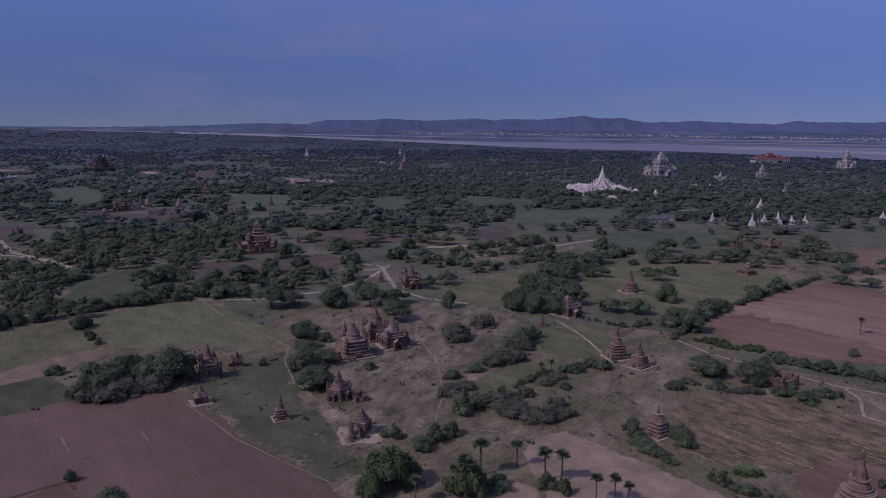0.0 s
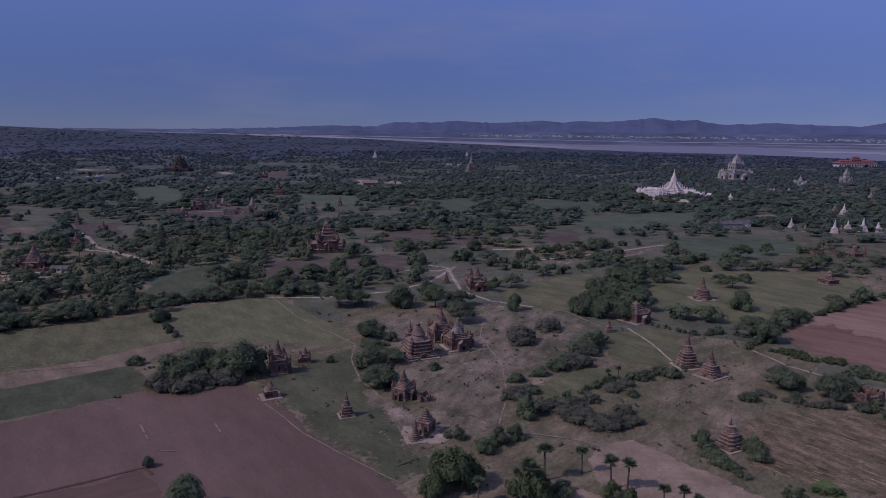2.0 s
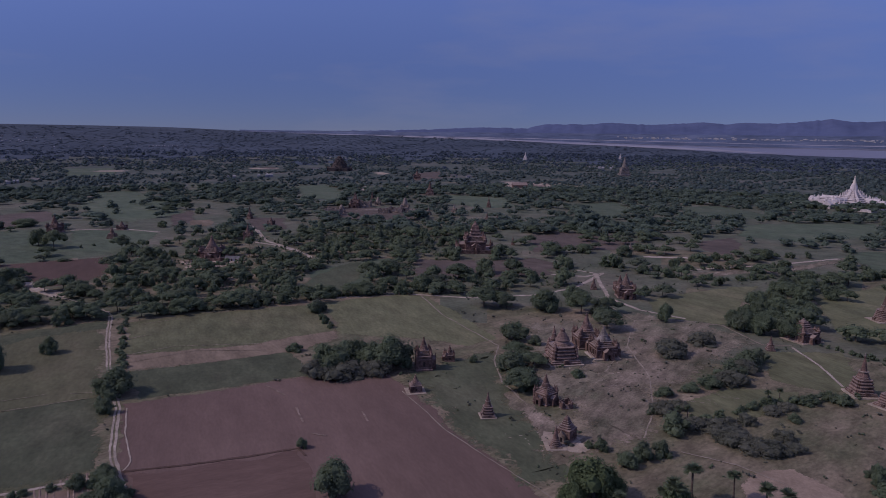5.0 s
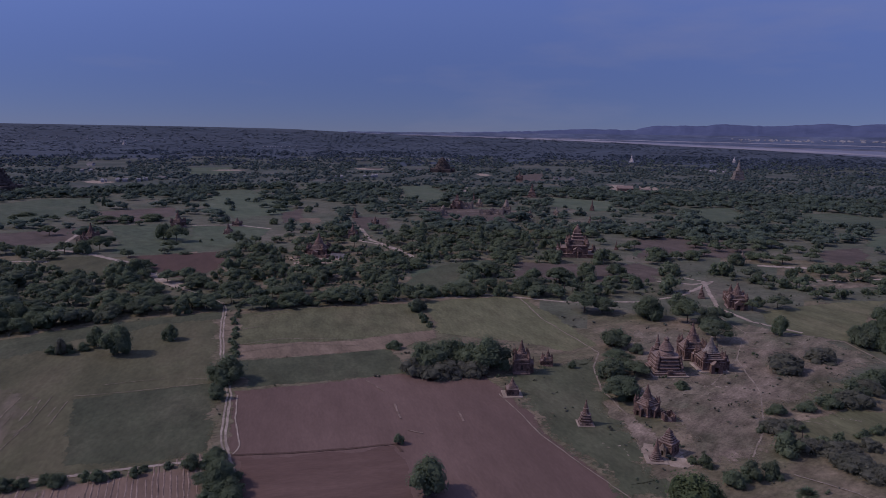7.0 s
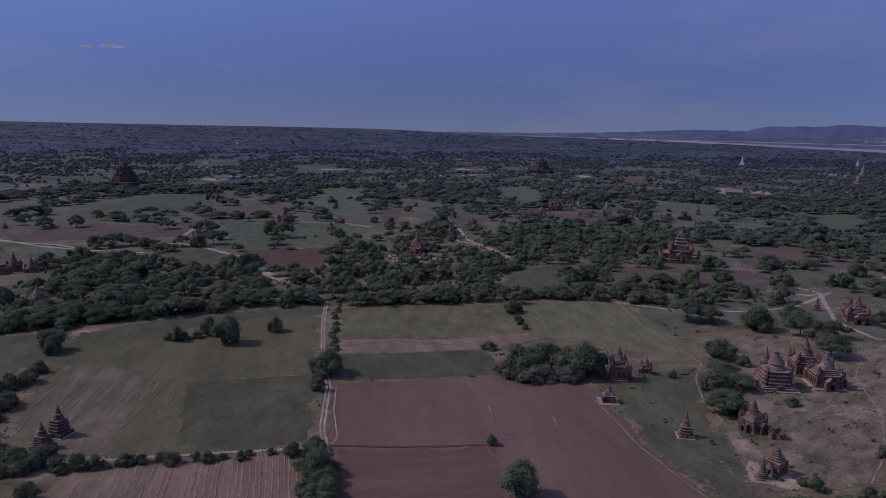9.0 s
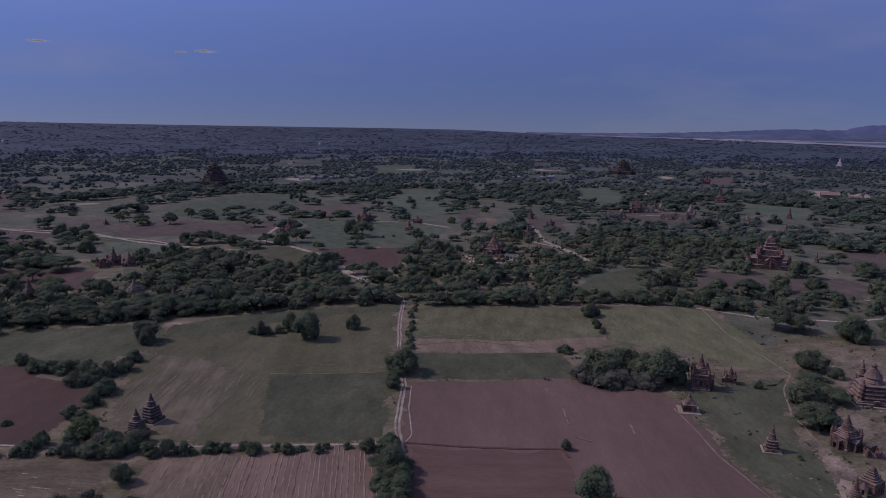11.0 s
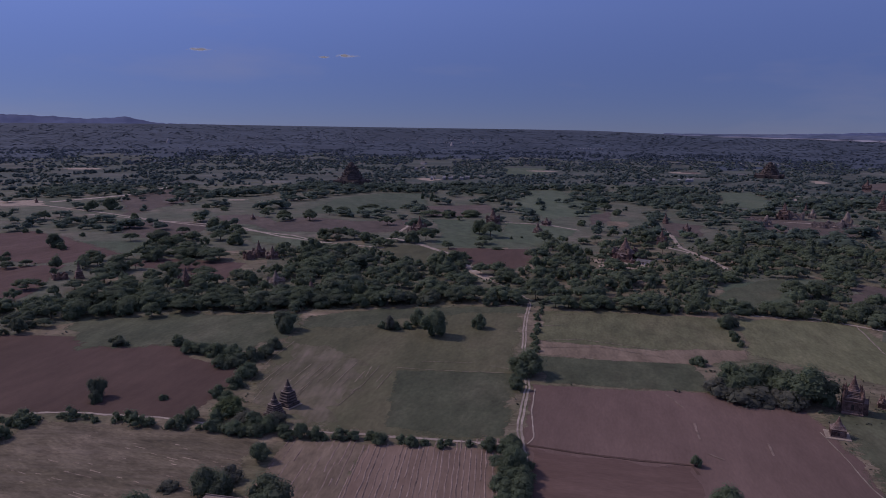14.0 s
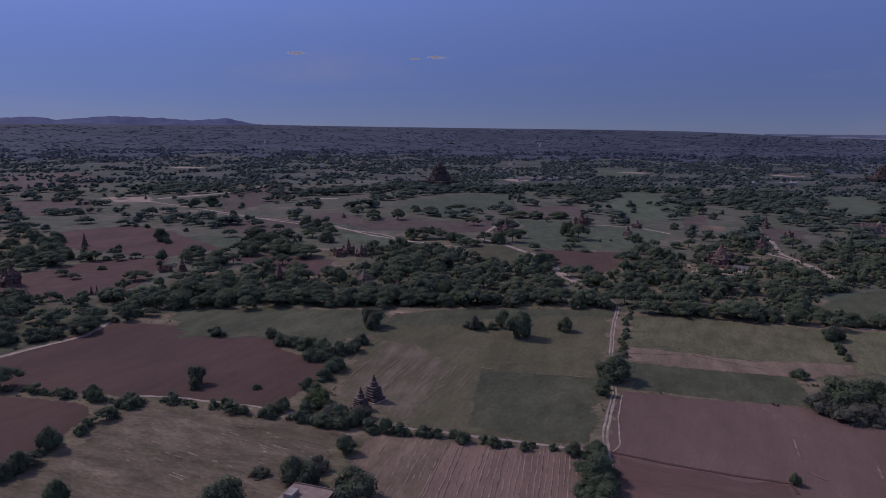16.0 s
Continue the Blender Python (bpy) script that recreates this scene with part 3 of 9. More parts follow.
def umbrella_mesh(name, lobes, leaves, size, spread, low, material, core=0.80):
    """A flat-domed umbrella crown: low clumps side by side in a vaulted layer with an uneven rim, open below."""
    m, centres = Mesh(), []
    bulge = [(random.uniform(0, 6.28), random.uniform(0.05, 0.18)) for _ in range(3)]
    each = spread * 0.40 * math.sqrt(9 / lobes)
    for i in range(lobes):
        a = 2.4 * i + random.uniform(-0.35, 0.35)
        f = 0.82 * math.sqrt((i + 0.4) / lobes) * random.uniform(0.86, 1.1)
        rim = spread * (0.92 + sum(q * math.cos((k + 1) * a + p) for k, (p, q) in enumerate(bulge)))
        rr = each * random.uniform(0.75, 1.3)
        rz = min(rr * 0.55, (1 - low) * random.uniform(0.28, 0.44))
        top = low + (1 - low) * math.sqrt(max(0.06, 1 - 1.25 * f * f)) * random.uniform(0.84, 1.04)
        centres.append((rim * f * math.cos(a), rim * f * math.sin(a), top - rz * 0.9, rr, rz))
    if core:
        for x, y, z, rr, rz in centres:
            clump(m, random, ICO, x, y, z - 0.1 * rz, rr * core, rz * core, 0.22)
    sprays(m, random, centres, leaves, size, -0.3, low - 0.3)
    return m.data(name, material)


def trunk_mesh(name, height, girth, spread, limbs):
    """A leaning tapered trunk that forks into limbs."""
    m = Mesh()

    def stem(a, b, ra, rb):
        a, b = Vector(a), Vector(b)
        d = (b - a).normalized()
        u = d.orthogonal().normalized()
        w = d.cross(u)
        vs = [tuple(q + (u * math.cos(k) + w * math.sin(k)) * r) for q, r in ((a, ra), (b, rb)) for k in (0, 1.257, 2.513, 3.770, 5.027)]
        m.add(vs, [(i, (i + 1) % 5, (i + 1) % 5 + 5, i + 5) for i in range(5)])

    fork = (random.uniform(-0.03, 0.03), random.uniform(-0.03, 0.03), height * 0.42)
    stem((0, 0, -0.03), fork, girth, girth * 0.75)
    for i in range(limbs):
        a = 2 * math.pi * (i + random.random() * 0.6) / limbs
        knee = (spread * 0.3 * math.cos(a), spread * 0.3 * math.sin(a), height * random.uniform(0.6, 0.72))
        tip = (spread * 0.62 * math.cos(a + 0.3), spread * 0.62 * math.sin(a + 0.3), height * random.uniform(0.78, 0.95))
        stem(fork, knee, girth * 0.55, girth * 0.32)
        stem(knee, tip, girth * 0.32, girth * 0.1)
    return m.data(name, TIMBER)


random.seed(11)
TREES = {
    "acacia": [(trunk_mesh("trunk", 0.8, 0.035, 0.75, 5), crown_mesh("crown", 15, 2100, 0.034, 0.80, 1.0, 0.05, LEAF)) for _ in range(2)]
              + [(trunk_mesh("trunk", 0.8, 0.035, 0.75, 5), umbrella_mesh("crown", 15, 2100, 0.036, 0.90, low, LEAF)) for low in (0.26, 0.16, 0.34, 0.22)],
    "round": [(trunk_mesh("trunk", 0.7, 0.035, 0.45, 4), crown_mesh("crown", 17, 2200, 0.030, 0.58, 1.0, 0.02, LEAF)) for _ in range(4)],
    "bright": [(trunk_mesh("trunk", 0.7, 0.035, 0.5, 4), crown_mesh("crown", 17, 2000, 0.036, 0.60, 1.0, 0.02, LEAFBRIGHT)) for _ in range(2)],
}
BUSHES = {
    "dark": [crown_mesh("shrub", 11, 850, 0.048, 0.80, 1.0, -0.15, LEAF) for k in range(5)],
    "grey": [crown_mesh("shrub", 15, 900, 0.048, 0.95, 1.0, -0.2, LEAFGREY) for _ in range(4)],
    "bright": [crown_mesh("shrub", 9, 600, 0.066, 0.8, 1.0, -0.1, LEAFBRIGHT) for _ in range(2)],
}
TREE_LABEL = {
    "acacia": "wide umbrella-shaped acacia tree with dark green crown",
    "round": "dense rounded tree with dark green leaves",
    "bright": "full broad-leaved tree with fresh green crown",
}
BUSH_LABEL = {"dark": "low dark green thorn bush on dry ground", "grey": "dry grey-green scrub bush on bare soil", "bright": "leafy bright green bush beside the field"}


def tree(x, y, h, w=None, kind="acacia"):
    """A single tree, h metres high and w wide."""
    crown_w = {"acacia": 1.6, "round": 1.1, "bright": 1.2}[kind]
    s = (w or h * crown_w) / (h * crown_w)
    trunk, crown = TREES[kind][random.randrange(len(TREES[kind]))]
    ob = new("tree")
    ob.matrix_world = pose(x, y, land(x, y), 0, 0, random.uniform(0, 360)) @ Matrix.Diagonal((h * s, h * s, h, 1))
    part("trunk", trunk, None, ob)
    part("crown", crown, None, ob)
    return tagged(ob, TREE_LABEL[kind], "tree", "trees of the plain")


def bush(x, y, h, w=None, kind="dark"):
    s = (w or h * 1.6) / 1.6
    ob = new("shrub", BUSHES[kind][random.randrange(len(BUSHES[kind]))])
    ob.matrix_world = pose(x, y, land(x, y), 0, 0, random.uniform(0, 360)) @ Matrix.Diagonal((s, s, h, 1))
    return tagged(ob, BUSH_LABEL[kind], "bush", "bushes of the plain")


HEDGEROWS = []      # bushes of the farther hedges


def hedge(pts, gap, low, high, kind="dark", trees=0.0, wander=1.5):
    """A ragged row of bushes, with a tree here and there."""
    line = rough_line(pts, gap * 0.66, wander)
    for x, y in line:
        if random.random() < 0.06:
            continue
        x, y = x + random.uniform(-0.5, 0.5) * gap * 0.5, y + random.uniform(-0.5, 0.5) * gap * 0.5
        h = random.uniform(low, high) * 1.1
        if random.random() < trees * 0.8:
            tree(x, y, h * random.uniform(1.2, 1.7), None, random.choice(("round", "acacia")))
        else:
            w = h * random.uniform(1.3, 2.1)
            if math.hypot(x, y) < 235 or kind != "dark":
                bush(x, y, h, w, kind)
            else:
                HEDGEROWS.append((x, y, 0.0, w / 1.6, h))


def palm_parts():
    trunks = Mesh()
    trunks.ring([(0.03, -0.02), (0.02, 0.15), (0.016, 0.8), (0.02, 0.86)], 6)
    heads = Mesh()
    for i in range(46):
        a, e = 2.4 * i, random.uniform(-0.7, 1.25)
        d = Vector((math.cos(a) * math.cos(e), math.sin(a) * math.cos(e), math.sin(e)))
        c = Vector((0, 0, 0.87)) + d * random.choice((0.015, 0.05, 0.09))
        side = d.cross(Vector((0, 0, 1))).normalized()
        for k in (-0.9, -0.45, 0.0, 0.45, 0.9):          # fingers of one fan leaf
            f = (d + side * k).normalized()
            t = c + f * random.uniform(0.09, 0.13)
            g = f.cross(d.cross(side)).normalized() * 0.020
            heads.add([tuple(c - g), tuple(c + g), tuple(t)], [(0, 1, 2)])
    return trunks.data("trunk", TIMBER), heads.data("crown", LEAF)


PALMS = [palm_parts() for _ in range(3)]


def palm(x, y, h):
    """A toddy palm: thin stem and a round head of fan leaves."""
    trunk, crown = PALMS[random.randrange(3)]
    ob = new("palm_tree")
    ob.matrix_world = pose(x, y, 0, random.uniform(-3, 3), random.uniform(-3, 3), random.uniform(0, 360)) @ Matrix.Diagonal((h * 1.7, h * 1.7, h * 1.1, 1))
    part("trunk", trunk, None, ob)
    part("crown", crown, None, ob)
    return tagged(ob, "slender toddy palm with round head of fan leaves", "palm tree", "palms by the field")


# ---- temples ----
def tiers(m, r0, z0, r1, z1, n, sides=4, lip=0.06):
    """Receding terraces with a moulded lip each."""
    for i in range(n):
        a, b = r0 + (r1 - r0) * i / n, z0 + (z1 - z0) * i / n
        t = (z1 - z0) / n
        rows = [(a, b), (a, b + t * 0.12), (a * (1 - lip), b + t * 0.22), (a * (1 - lip), b + t * 0.74), (a * (1 + lip * 0.3), b + t * 0.84), (a, b + t)]
        if sides == "redented":
            m.redent(rows)
        else:
            m.ring(rows, sides)
    return m


def bell_profile(r, z, h):
    return [(r * a, z + h * b) for a, b in ((1.08, 0), (1.08, 0.06), (0.98, 0.08), (0.95, 0.22), (0.97, 0.24), (0.97, 0.28), (0.88, 0.31), (0.82, 0.50), (0.72, 0.70), (0.62, 0.88), (0.58, 0.94), (0.70, 0.95), (0.70, 1.0))]


def spire_profile(r, z, h, rings=7):
    rows = []
    for i in range(rings):
        k = (1 - i / rings) ** 0.85
        rows += [(r * (0.14 + 0.86 * k), z + h * 0.76 * i / rings), (r * (0.08 + 0.80 * k), z + h * 0.76 * (i + 0.8) / rings)]
    return rows + [(r * 0.34, z + h * 0.78), (r * 0.30, z + h * 0.86), (r * 0.14, z + h * 0.97), (r * 0.06, z + h)]


def stupa(x, y, h, w, turn=0, material=None, label="old red-brick stupa on square terraces", steps=3, round_base=False, platform=None, share=0.42, finial=None, sides=16, bell=0.40, cone=0.64, girth=0.55, steep=0.0, facets=None):
    """A solid stupa: plinth, terraces, bell and ringed spire."""
    mt = material or BRICK
    ob = new("stupa")
    ob.matrix_world = pose(x, y, land(x, y), 0, 0, turn)
    r = w / 2
    if platform:
        part("platform", Mesh().ring([(r * platform, -0.3), (r * platform, h * 0.03), (r * platform * 0.97, h * 0.035)], 4, jitter=0.02), DUST, ob, "pale worn platform")
    base = share * h
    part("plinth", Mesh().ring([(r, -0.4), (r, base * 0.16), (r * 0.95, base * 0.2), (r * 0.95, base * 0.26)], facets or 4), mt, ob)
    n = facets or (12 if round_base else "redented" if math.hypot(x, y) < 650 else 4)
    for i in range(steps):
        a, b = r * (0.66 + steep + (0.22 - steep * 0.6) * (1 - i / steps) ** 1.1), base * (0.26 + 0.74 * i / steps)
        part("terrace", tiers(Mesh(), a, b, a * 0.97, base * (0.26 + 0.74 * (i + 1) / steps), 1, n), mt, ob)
        if steep and not facets and not round_base:                                         # small stupas on the corners of each terrace
            for cx, cy in ((-1, -1), (1, -1), (1, 1), (-1, 1)):
                za = base * (0.26 + 0.74 * (i + 1) / steps)
                part("corner_stupa", Mesh().ring([(r * 0.11, za - 0.2), (r * 0.11, za + h * 0.03), (r * 0.08, za + h * 0.045), (r * 0.07, za + h * 0.075), (r * 0.015, za + h * 0.14)], 6, cx * a * 0.86, cy * a * 0.86), mt, ob)
    for side in range(4):                                 # stairs and niche on each side of the plinth
        niche = part("niche", Mesh().box(-r * 0.16, r * 0.92, base * 0.02, r * 0.16, r * 1.04, base * 0.34), mt, ob)
        niche.matrix_basis = Matrix.Rotation(radians(90 * side), 4, "Z")
    rb = r * girth
    part("bell", Mesh().ring(bell_profile(rb, base, (h - base) * bell), sides), mt, ob)
    part("spire", Mesh().ring(spire_profile(rb * cone, base + (h - base) * bell, (h - base) * (1 - bell)), 10), finial or mt, ob)
    if mt in (BRICK, SHADEBRICK) and h > 8:                             # lime-washed tip and moulding over the bell
        part("finial", Mesh().ring([(rb * 0.14, h * 0.93), (rb * 0.16, h * 0.95), (rb * 0.05, h * 1.01)], 8), LIMEBRICK, ob, "pale lime-washed tip")
        zc = base + (h - base) * bell
        part("moulding", Mesh().ring([(rb * 0.76, zc - h * 0.012), (rb * 0.80, zc), (rb * 0.76, zc + h * 0.012)], sides), BRICKPALE, ob, "pale plastered moulding")
    return tagged(ob, label, "stupa", "temples of the plain")


def porch(parent, mt, r, depth, wide, z1, side, peak):
    """An entrance hall on one side, with a near-black panel as its doorway's shade and a flame-shaped gable over it."""
    m = Mesh()
    a, d = wide / 2, wide * 0.2
    y0, y1 = r * 0.9, r + depth
    m.box(-a, y0, -0.3, -d, y1, z1)
    m.box(d, y0, -0.3, a, y1, z1)
    m.box(-d, y0, z1 * 0.68, d, y1, z1)
    m.add([(-a, y0, z1), (a, y0, z1), (a, y1, z1), (-a, y1, z1), (0, y0, z1 + peak), (0, y1, z1 + peak)], [(0, 3, 5, 4), (1, 4, 5, 2), (0, 4, 1), (3, 2, 5)])
    for s in (-1, 1):                                     # pilasters
        m.box(s * a - 0.12 * wide, y1, -0.3, s * a + 0.06 * wide, y1 + 0.05 * wide, z1 * 1.04)
    g = Mesh()
    g.add([(-d * 2, y1 + 0.06 * wide, z1 * 0.74), (d * 2, y1 + 0.06 * wide, z1 * 0.74), (d * 1.2, y1 + 0.06 * wide, z1 + peak * 0.6), (0, y1 + 0.06 * wide, z1 + peak * 1.7), (-d * 1.2, y1 + 0.06 * wide, z1 + peak * 0.6),
           (-d * 2, y1, z1 * 0.74), (d * 2, y1, z1 * 0.74), (d * 1.2, y1, z1 + peak * 0.6), (0, y1, z1 + peak * 1.7), (-d * 1.2, y1, z1 + peak * 0.6)],
          [(0, 4, 3, 2, 1), (5, 6, 7, 8, 9), (0, 1, 6, 5), (1, 2, 7, 6), (2, 3, 8, 7), (3, 4, 9, 8), (4, 0, 5, 9)])
    turn = Matrix.Rotation(radians(side), 4, "Z")
    hall = part("porch", m, mt, parent)
    hall.matrix_basis = turn
    part("pediment", g, mt, hall)
    part("doorway", Mesh().box(-d * 0.98, y0 + 0.02, -0.2, d * 0.98, y0 + 0.3, z1 * 0.67), VOID, hall, "near-black panel as shade inside the doorway")


def temple(x, y, h, w, turn=0, material=None, label="old red-brick temple with terraced roof and spire", porches=(0,), body=0.34, steps=3, corners=True, tower="bell", platform=None, crown=None, pale=None, sides=12, wide=0.40, court=None):
    """A hollow temple: square block, porches, receding roof terraces with corner stupas, tower and spire."""
    mt = material or BRICK
    ob = new("temple")
    ob.matrix_world = pose(x, y, land(x, y), 0, 0, turn)
    r, b = w * wide, h * body
    if platform:
        part("platform", Mesh().ring([(r * platform, -0.3), (r * platform, h * 0.025), (r * platform * 0.98, h * 0.03)], 4, jitter=0.02), DUST, ob, "pale worn platform")
    if court:                                             # walled terrace round the block
        part("court_terrace", Mesh().ring([(r * court, -0.3), (r * court, h * 0.10), (r * court * 1.01, h * 0.12), (r * court * 0.97, h * 0.12), (r * court * 0.97, h * 0.07), (r * 0.9, h * 0.07)], 4), mt, ob)
        for cx, cy in ((-1, -1), (1, -1), (1, 1), (-1, 1), (0, -1), (0, 1), (1, 0), (-1, 0)):
            q = r * court * 0.96
            part("corner_stupa", Mesh().ring([(r * 0.13, 0), (r * 0.13, h * 0.16), (r * 0.09, h * 0.18), (r * 0.07, h * 0.22), (r * 0.015, h * 0.3)], 6, cx * q, cy * q), mt, ob)
    part("plinth", Mesh().ring([(r * 1.08, -0.4), (r * 1.08, b * 0.08), (r * 1.03, b * 0.12)], 4), mt, ob)
    part("body", Mesh().ring([(r, b * 0.1), (r, b * 0.2), (r * 0.95, b * 0.24), (r * 0.95, b * 0.80), (r * 1.0, b * 0.84), (r * 1.03, b * 0.9), (r * 1.03, b * 0.97), (r * 0.98, b)], 4), mt, ob)
    for side in porches:
        porch(ob, pale or mt, r, r * 0.5, r * 0.85, b * 0.66, side, b * 0.24)
    for s in range(4):                                    # blind windows with their own frames
        if 90 * s not in porches:
            blind = part("window", Mesh().box(-r * 0.14, r * 0.94, b * 0.3, r * 0.14, r * 0.985, b * 0.62), VOID, ob, "near-black panel as window shade")
            blind.matrix_basis = Matrix.Rotation(radians(90 * s), 4, "Z")
            part("window_frame", Mesh().box(-r * 0.24, r * 0.94, b * 0.24, -r * 0.14, r * 1.02, b * 0.72).box(r * 0.14, r * 0.94, b * 0.24, r * 0.24, r * 1.02, b * 0.72).box(-r * 0.14, r * 0.94, b * 0.62, r * 0.14, r * 1.02, b * 0.76), mt, blind)
    if math.hypot(x, y) < 480:
        for k in range(4):
            for q in (-0.93, -0.55, 0.55, 0.93):
                pier = part("pilaster", Mesh().box(r * (q - 0.07), r * 0.94, b * 0.1, r * (q + 0.07), r * 1.01, b * 0.86), mt, ob)
                pier.matrix_basis = Matrix.Rotation(radians(90 * k), 4, "Z")
        part("cornice", Mesh().ring([(r * 0.97, b * 0.70), (r * 1.015, b * 0.72), (r * 1.015, b * 0.75), (r * 0.97, b * 0.77)], 4), mt, ob)
    top = b + h * 0.13
    for i in range(steps):
        za, zb = b + (top - b) * i / steps, b + (top - b) * (i + 1) / steps
        a = r * (0.62 + 0.26 * (1 - i / steps) ** 1.3)
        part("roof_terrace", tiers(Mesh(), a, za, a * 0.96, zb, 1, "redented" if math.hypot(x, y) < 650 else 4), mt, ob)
        if corners:
            for cx, cy in ((-1, -1), (1, -1), (1, 1), (-1, 1)):
                q = a * 1.02
                g = 2.0 if i == 0 else 1.35
                part("corner_stupa", Mesh().ring([(r * 0.10 * g, za), (r * 0.10 * g, za + h * 0.03 * g), (r * 0.075 * g, za + h * 0.04 * g), (r * 0.06 * g, za + h * 0.065 * g), (r * 0.035 * g, za + h * 0.08 * g), (0.02 * r, za + h * 0.125 * g)], 8, cx * q, cy * q), mt, ob)
    rt = r * 0.60
    k = h - top
    if tower == "bell":
        part("bell", Mesh().ring(bell_profile(rt, top, k * 0.38), sides), crown or mt, ob)
        part("spire", Mesh().ring(spire_profile(rt * 0.60, top + k * 0.38, k * 0.62), 10), crown or mt, ob)
    elif tower == "curved":                                # curvilinear square tower
        part("tower", Mesh().ring([(rt * a, top + k * 0.72 * c) for a, c in ((1.05, 0), (1.05, 0.05), (0.80, 0.09), (0.80, 0.26), (0.86, 0.28), (0.86, 0.32), (0.66, 0.35), (0.66, 0.55), (0.70, 0.57), (0.58, 0.62), (0.52, 0.85), (0.38, 1.0))], 4), crown or mt, ob)
        part("spire", Mesh().ring(spire_profile(rt * 0.46, top + k * 0.72, k * 0.28, 4), 8), crown or mt, ob)
    else:                                                 # broken off
        part("stump", Mesh().ring([(rt, top), (rt * 0.95, top + k * 0.3), (rt * 0.8, top + k * 0.55), (rt * 0.55, top + k * 0.85), (rt * 0.2, top + k)], 9, jitter=0.12), mt, ob)
    return tagged(ob, label, "temple", "temples of the plain")


def great_white_temple(x, y, turn):
    """The large whitewashed cross-shaped temple: block, four gabled halls, roof terraces with spires, gilded tower, court wall with gatehouses."""
    ob = new("white_temple")
    ob.matrix_world = pose(x, y, 0, 0, 0, turn)
    wm = WHITEWASH
    part("body", Mesh().ring([(25, -0.3), (25, 1), (23.5, 1.4), (23.5, 7), (24.5, 7.6), (24.5, 8.6), (23.5, 9)], 4), wm, ob)
    for side, e in enumerate((58, 57, 50, 46)):
        m = Mesh()
        m.box(-8, 22, -0.3, -2.4, e, 6.5).box(2.4, 22, -0.3, 8, e, 6.5).box(-2.4, 22, 4.6, 2.4, e, 6.5)
        for z, a, q in ((6.5, 8, e), (8.6, 5.4, e - 4), (10.6, 3.6, e - 12)):
            m.add([(-a, 18, z), (a, 18, z), (a, q, z), (-a, q, z), (0, 18, z + 3.2), (0, q, z + 3.2)], [(0, 3, 5, 4), (1, 4, 5, 2), (0, 4, 1), (3, 2, 5)])
        hall = part("porch", m, wm, ob)
        hall.matrix_basis = Matrix.Rotation(radians(90 * side), 4, "Z")
        part("doorway", Mesh().box(-2.3, e - 2, 0, 2.3, e - 1.7, 4.6), VOID, hall, "dark arched doorway")
        for q, top in ((e, 13.5), (e - 12, 15.5)):        # flame-shaped gables over the front and the inner hall
            part("pediment", Mesh().add([(-4.5, q + 0.05, 5), (4.5, q + 0.05, 5), (1.5, q + 0.05, top - 4), (0, q + 0.05, top), (-1.5, q + 0.05, top - 4), (-4.5, q + 0.8, 5), (4.5, q + 0.8, 5), (1.5, q + 0.8, top - 4), (0, q + 0.8, top), (-1.5, q + 0.8, top - 4)],
                                        [(0, 1, 2, 3, 4), (9, 8, 7, 6, 5), (0, 5, 6, 1), (1, 6, 7, 2), (2, 7, 8, 3), (3, 8, 9, 4), (4, 9, 5, 0)]), wm, hall)
        for sx in (-1, 1):
            for ey in (e - 1, e - 12, e - 23):
                part("pinnacle", Mesh().ring([(1.3, 6), (1.3, 8.4), (0.9, 9), (0.6, 10.6), (0.1, 14)], 8, sx * 7.3, ey), wm, hall)
        for xw in (-19, -13, 13, 19):
            part("window", Mesh().box(xw - 1, 23.4, 2.4, xw + 1, 23.55, 5.5), VOID, hall)
    z, r = 9.0, 20.0
    for hh, dr in ((2.2, 3.6), (2.2, 3.2), (2.4, 2.6), (2.4, 2.0), (2.4, 1.6), (2.4, 1.2)):
        part("roof_terrace", tiers(Mesh(), r, z, r, z + hh, 1, "redented", 0.05), wm, ob)
        for cx, cy in ((-1, -1), (1, -1), (1, 1), (-1, 1)):
            k = 0.45 + r / 40
            part("pinnacle", Mesh().ring([(1.9 * k, z), (1.9 * k, z + 2.0), (1.2 * k, z + 2.8), (0.8 * k, z + 4.6), (0.1, z + 6.0 * k + 1)], 8, cx * r * 0.92, cy * r * 0.92), wm, ob)
        for cx, cy in ((0, -1), (1, 0), (0, 1), (-1, 0)):
            part("gable", Mesh().ring([(1.6, z), (1.6, z + 2.0), (0.9, z + 3.2), (0.1, z + 5)], 4, cx * r * 0.97, cy * r * 0.97), wm, ob)
        z, r = z + hh, r - dr
    part("tower", Mesh().ring([(r * a, z + 11 * c) for a, c in ((1.0, 0), (1.0, 0.08), (0.9, 0.1), (0.92, 0.3), (0.84, 0.55), (0.66, 0.8), (0.5, 1.0))], 8), wm, ob)
    part("spire", Mesh().ring(spire_profile(r * 0.48, z + 11, 11.5, 7), 12), GILT, ob, "pale gilded ringed spire")
    tagged(ob, "great white temple with stepped roofs and gilded spire", "temple", "temples of the plain")
    court = new("court_wall")
    court.matrix_world = pose(x, y, 0, 0, 0, turn)
    for side in range(4):
        wall = part("wall", Mesh().box(-62, 61, -0.3, -7, 62.2, 4).box(7, 61, -0.3, 62, 62.2, 4), wm, court)
        wall.matrix_basis = Matrix.Rotation(radians(90 * side), 4, "Z")
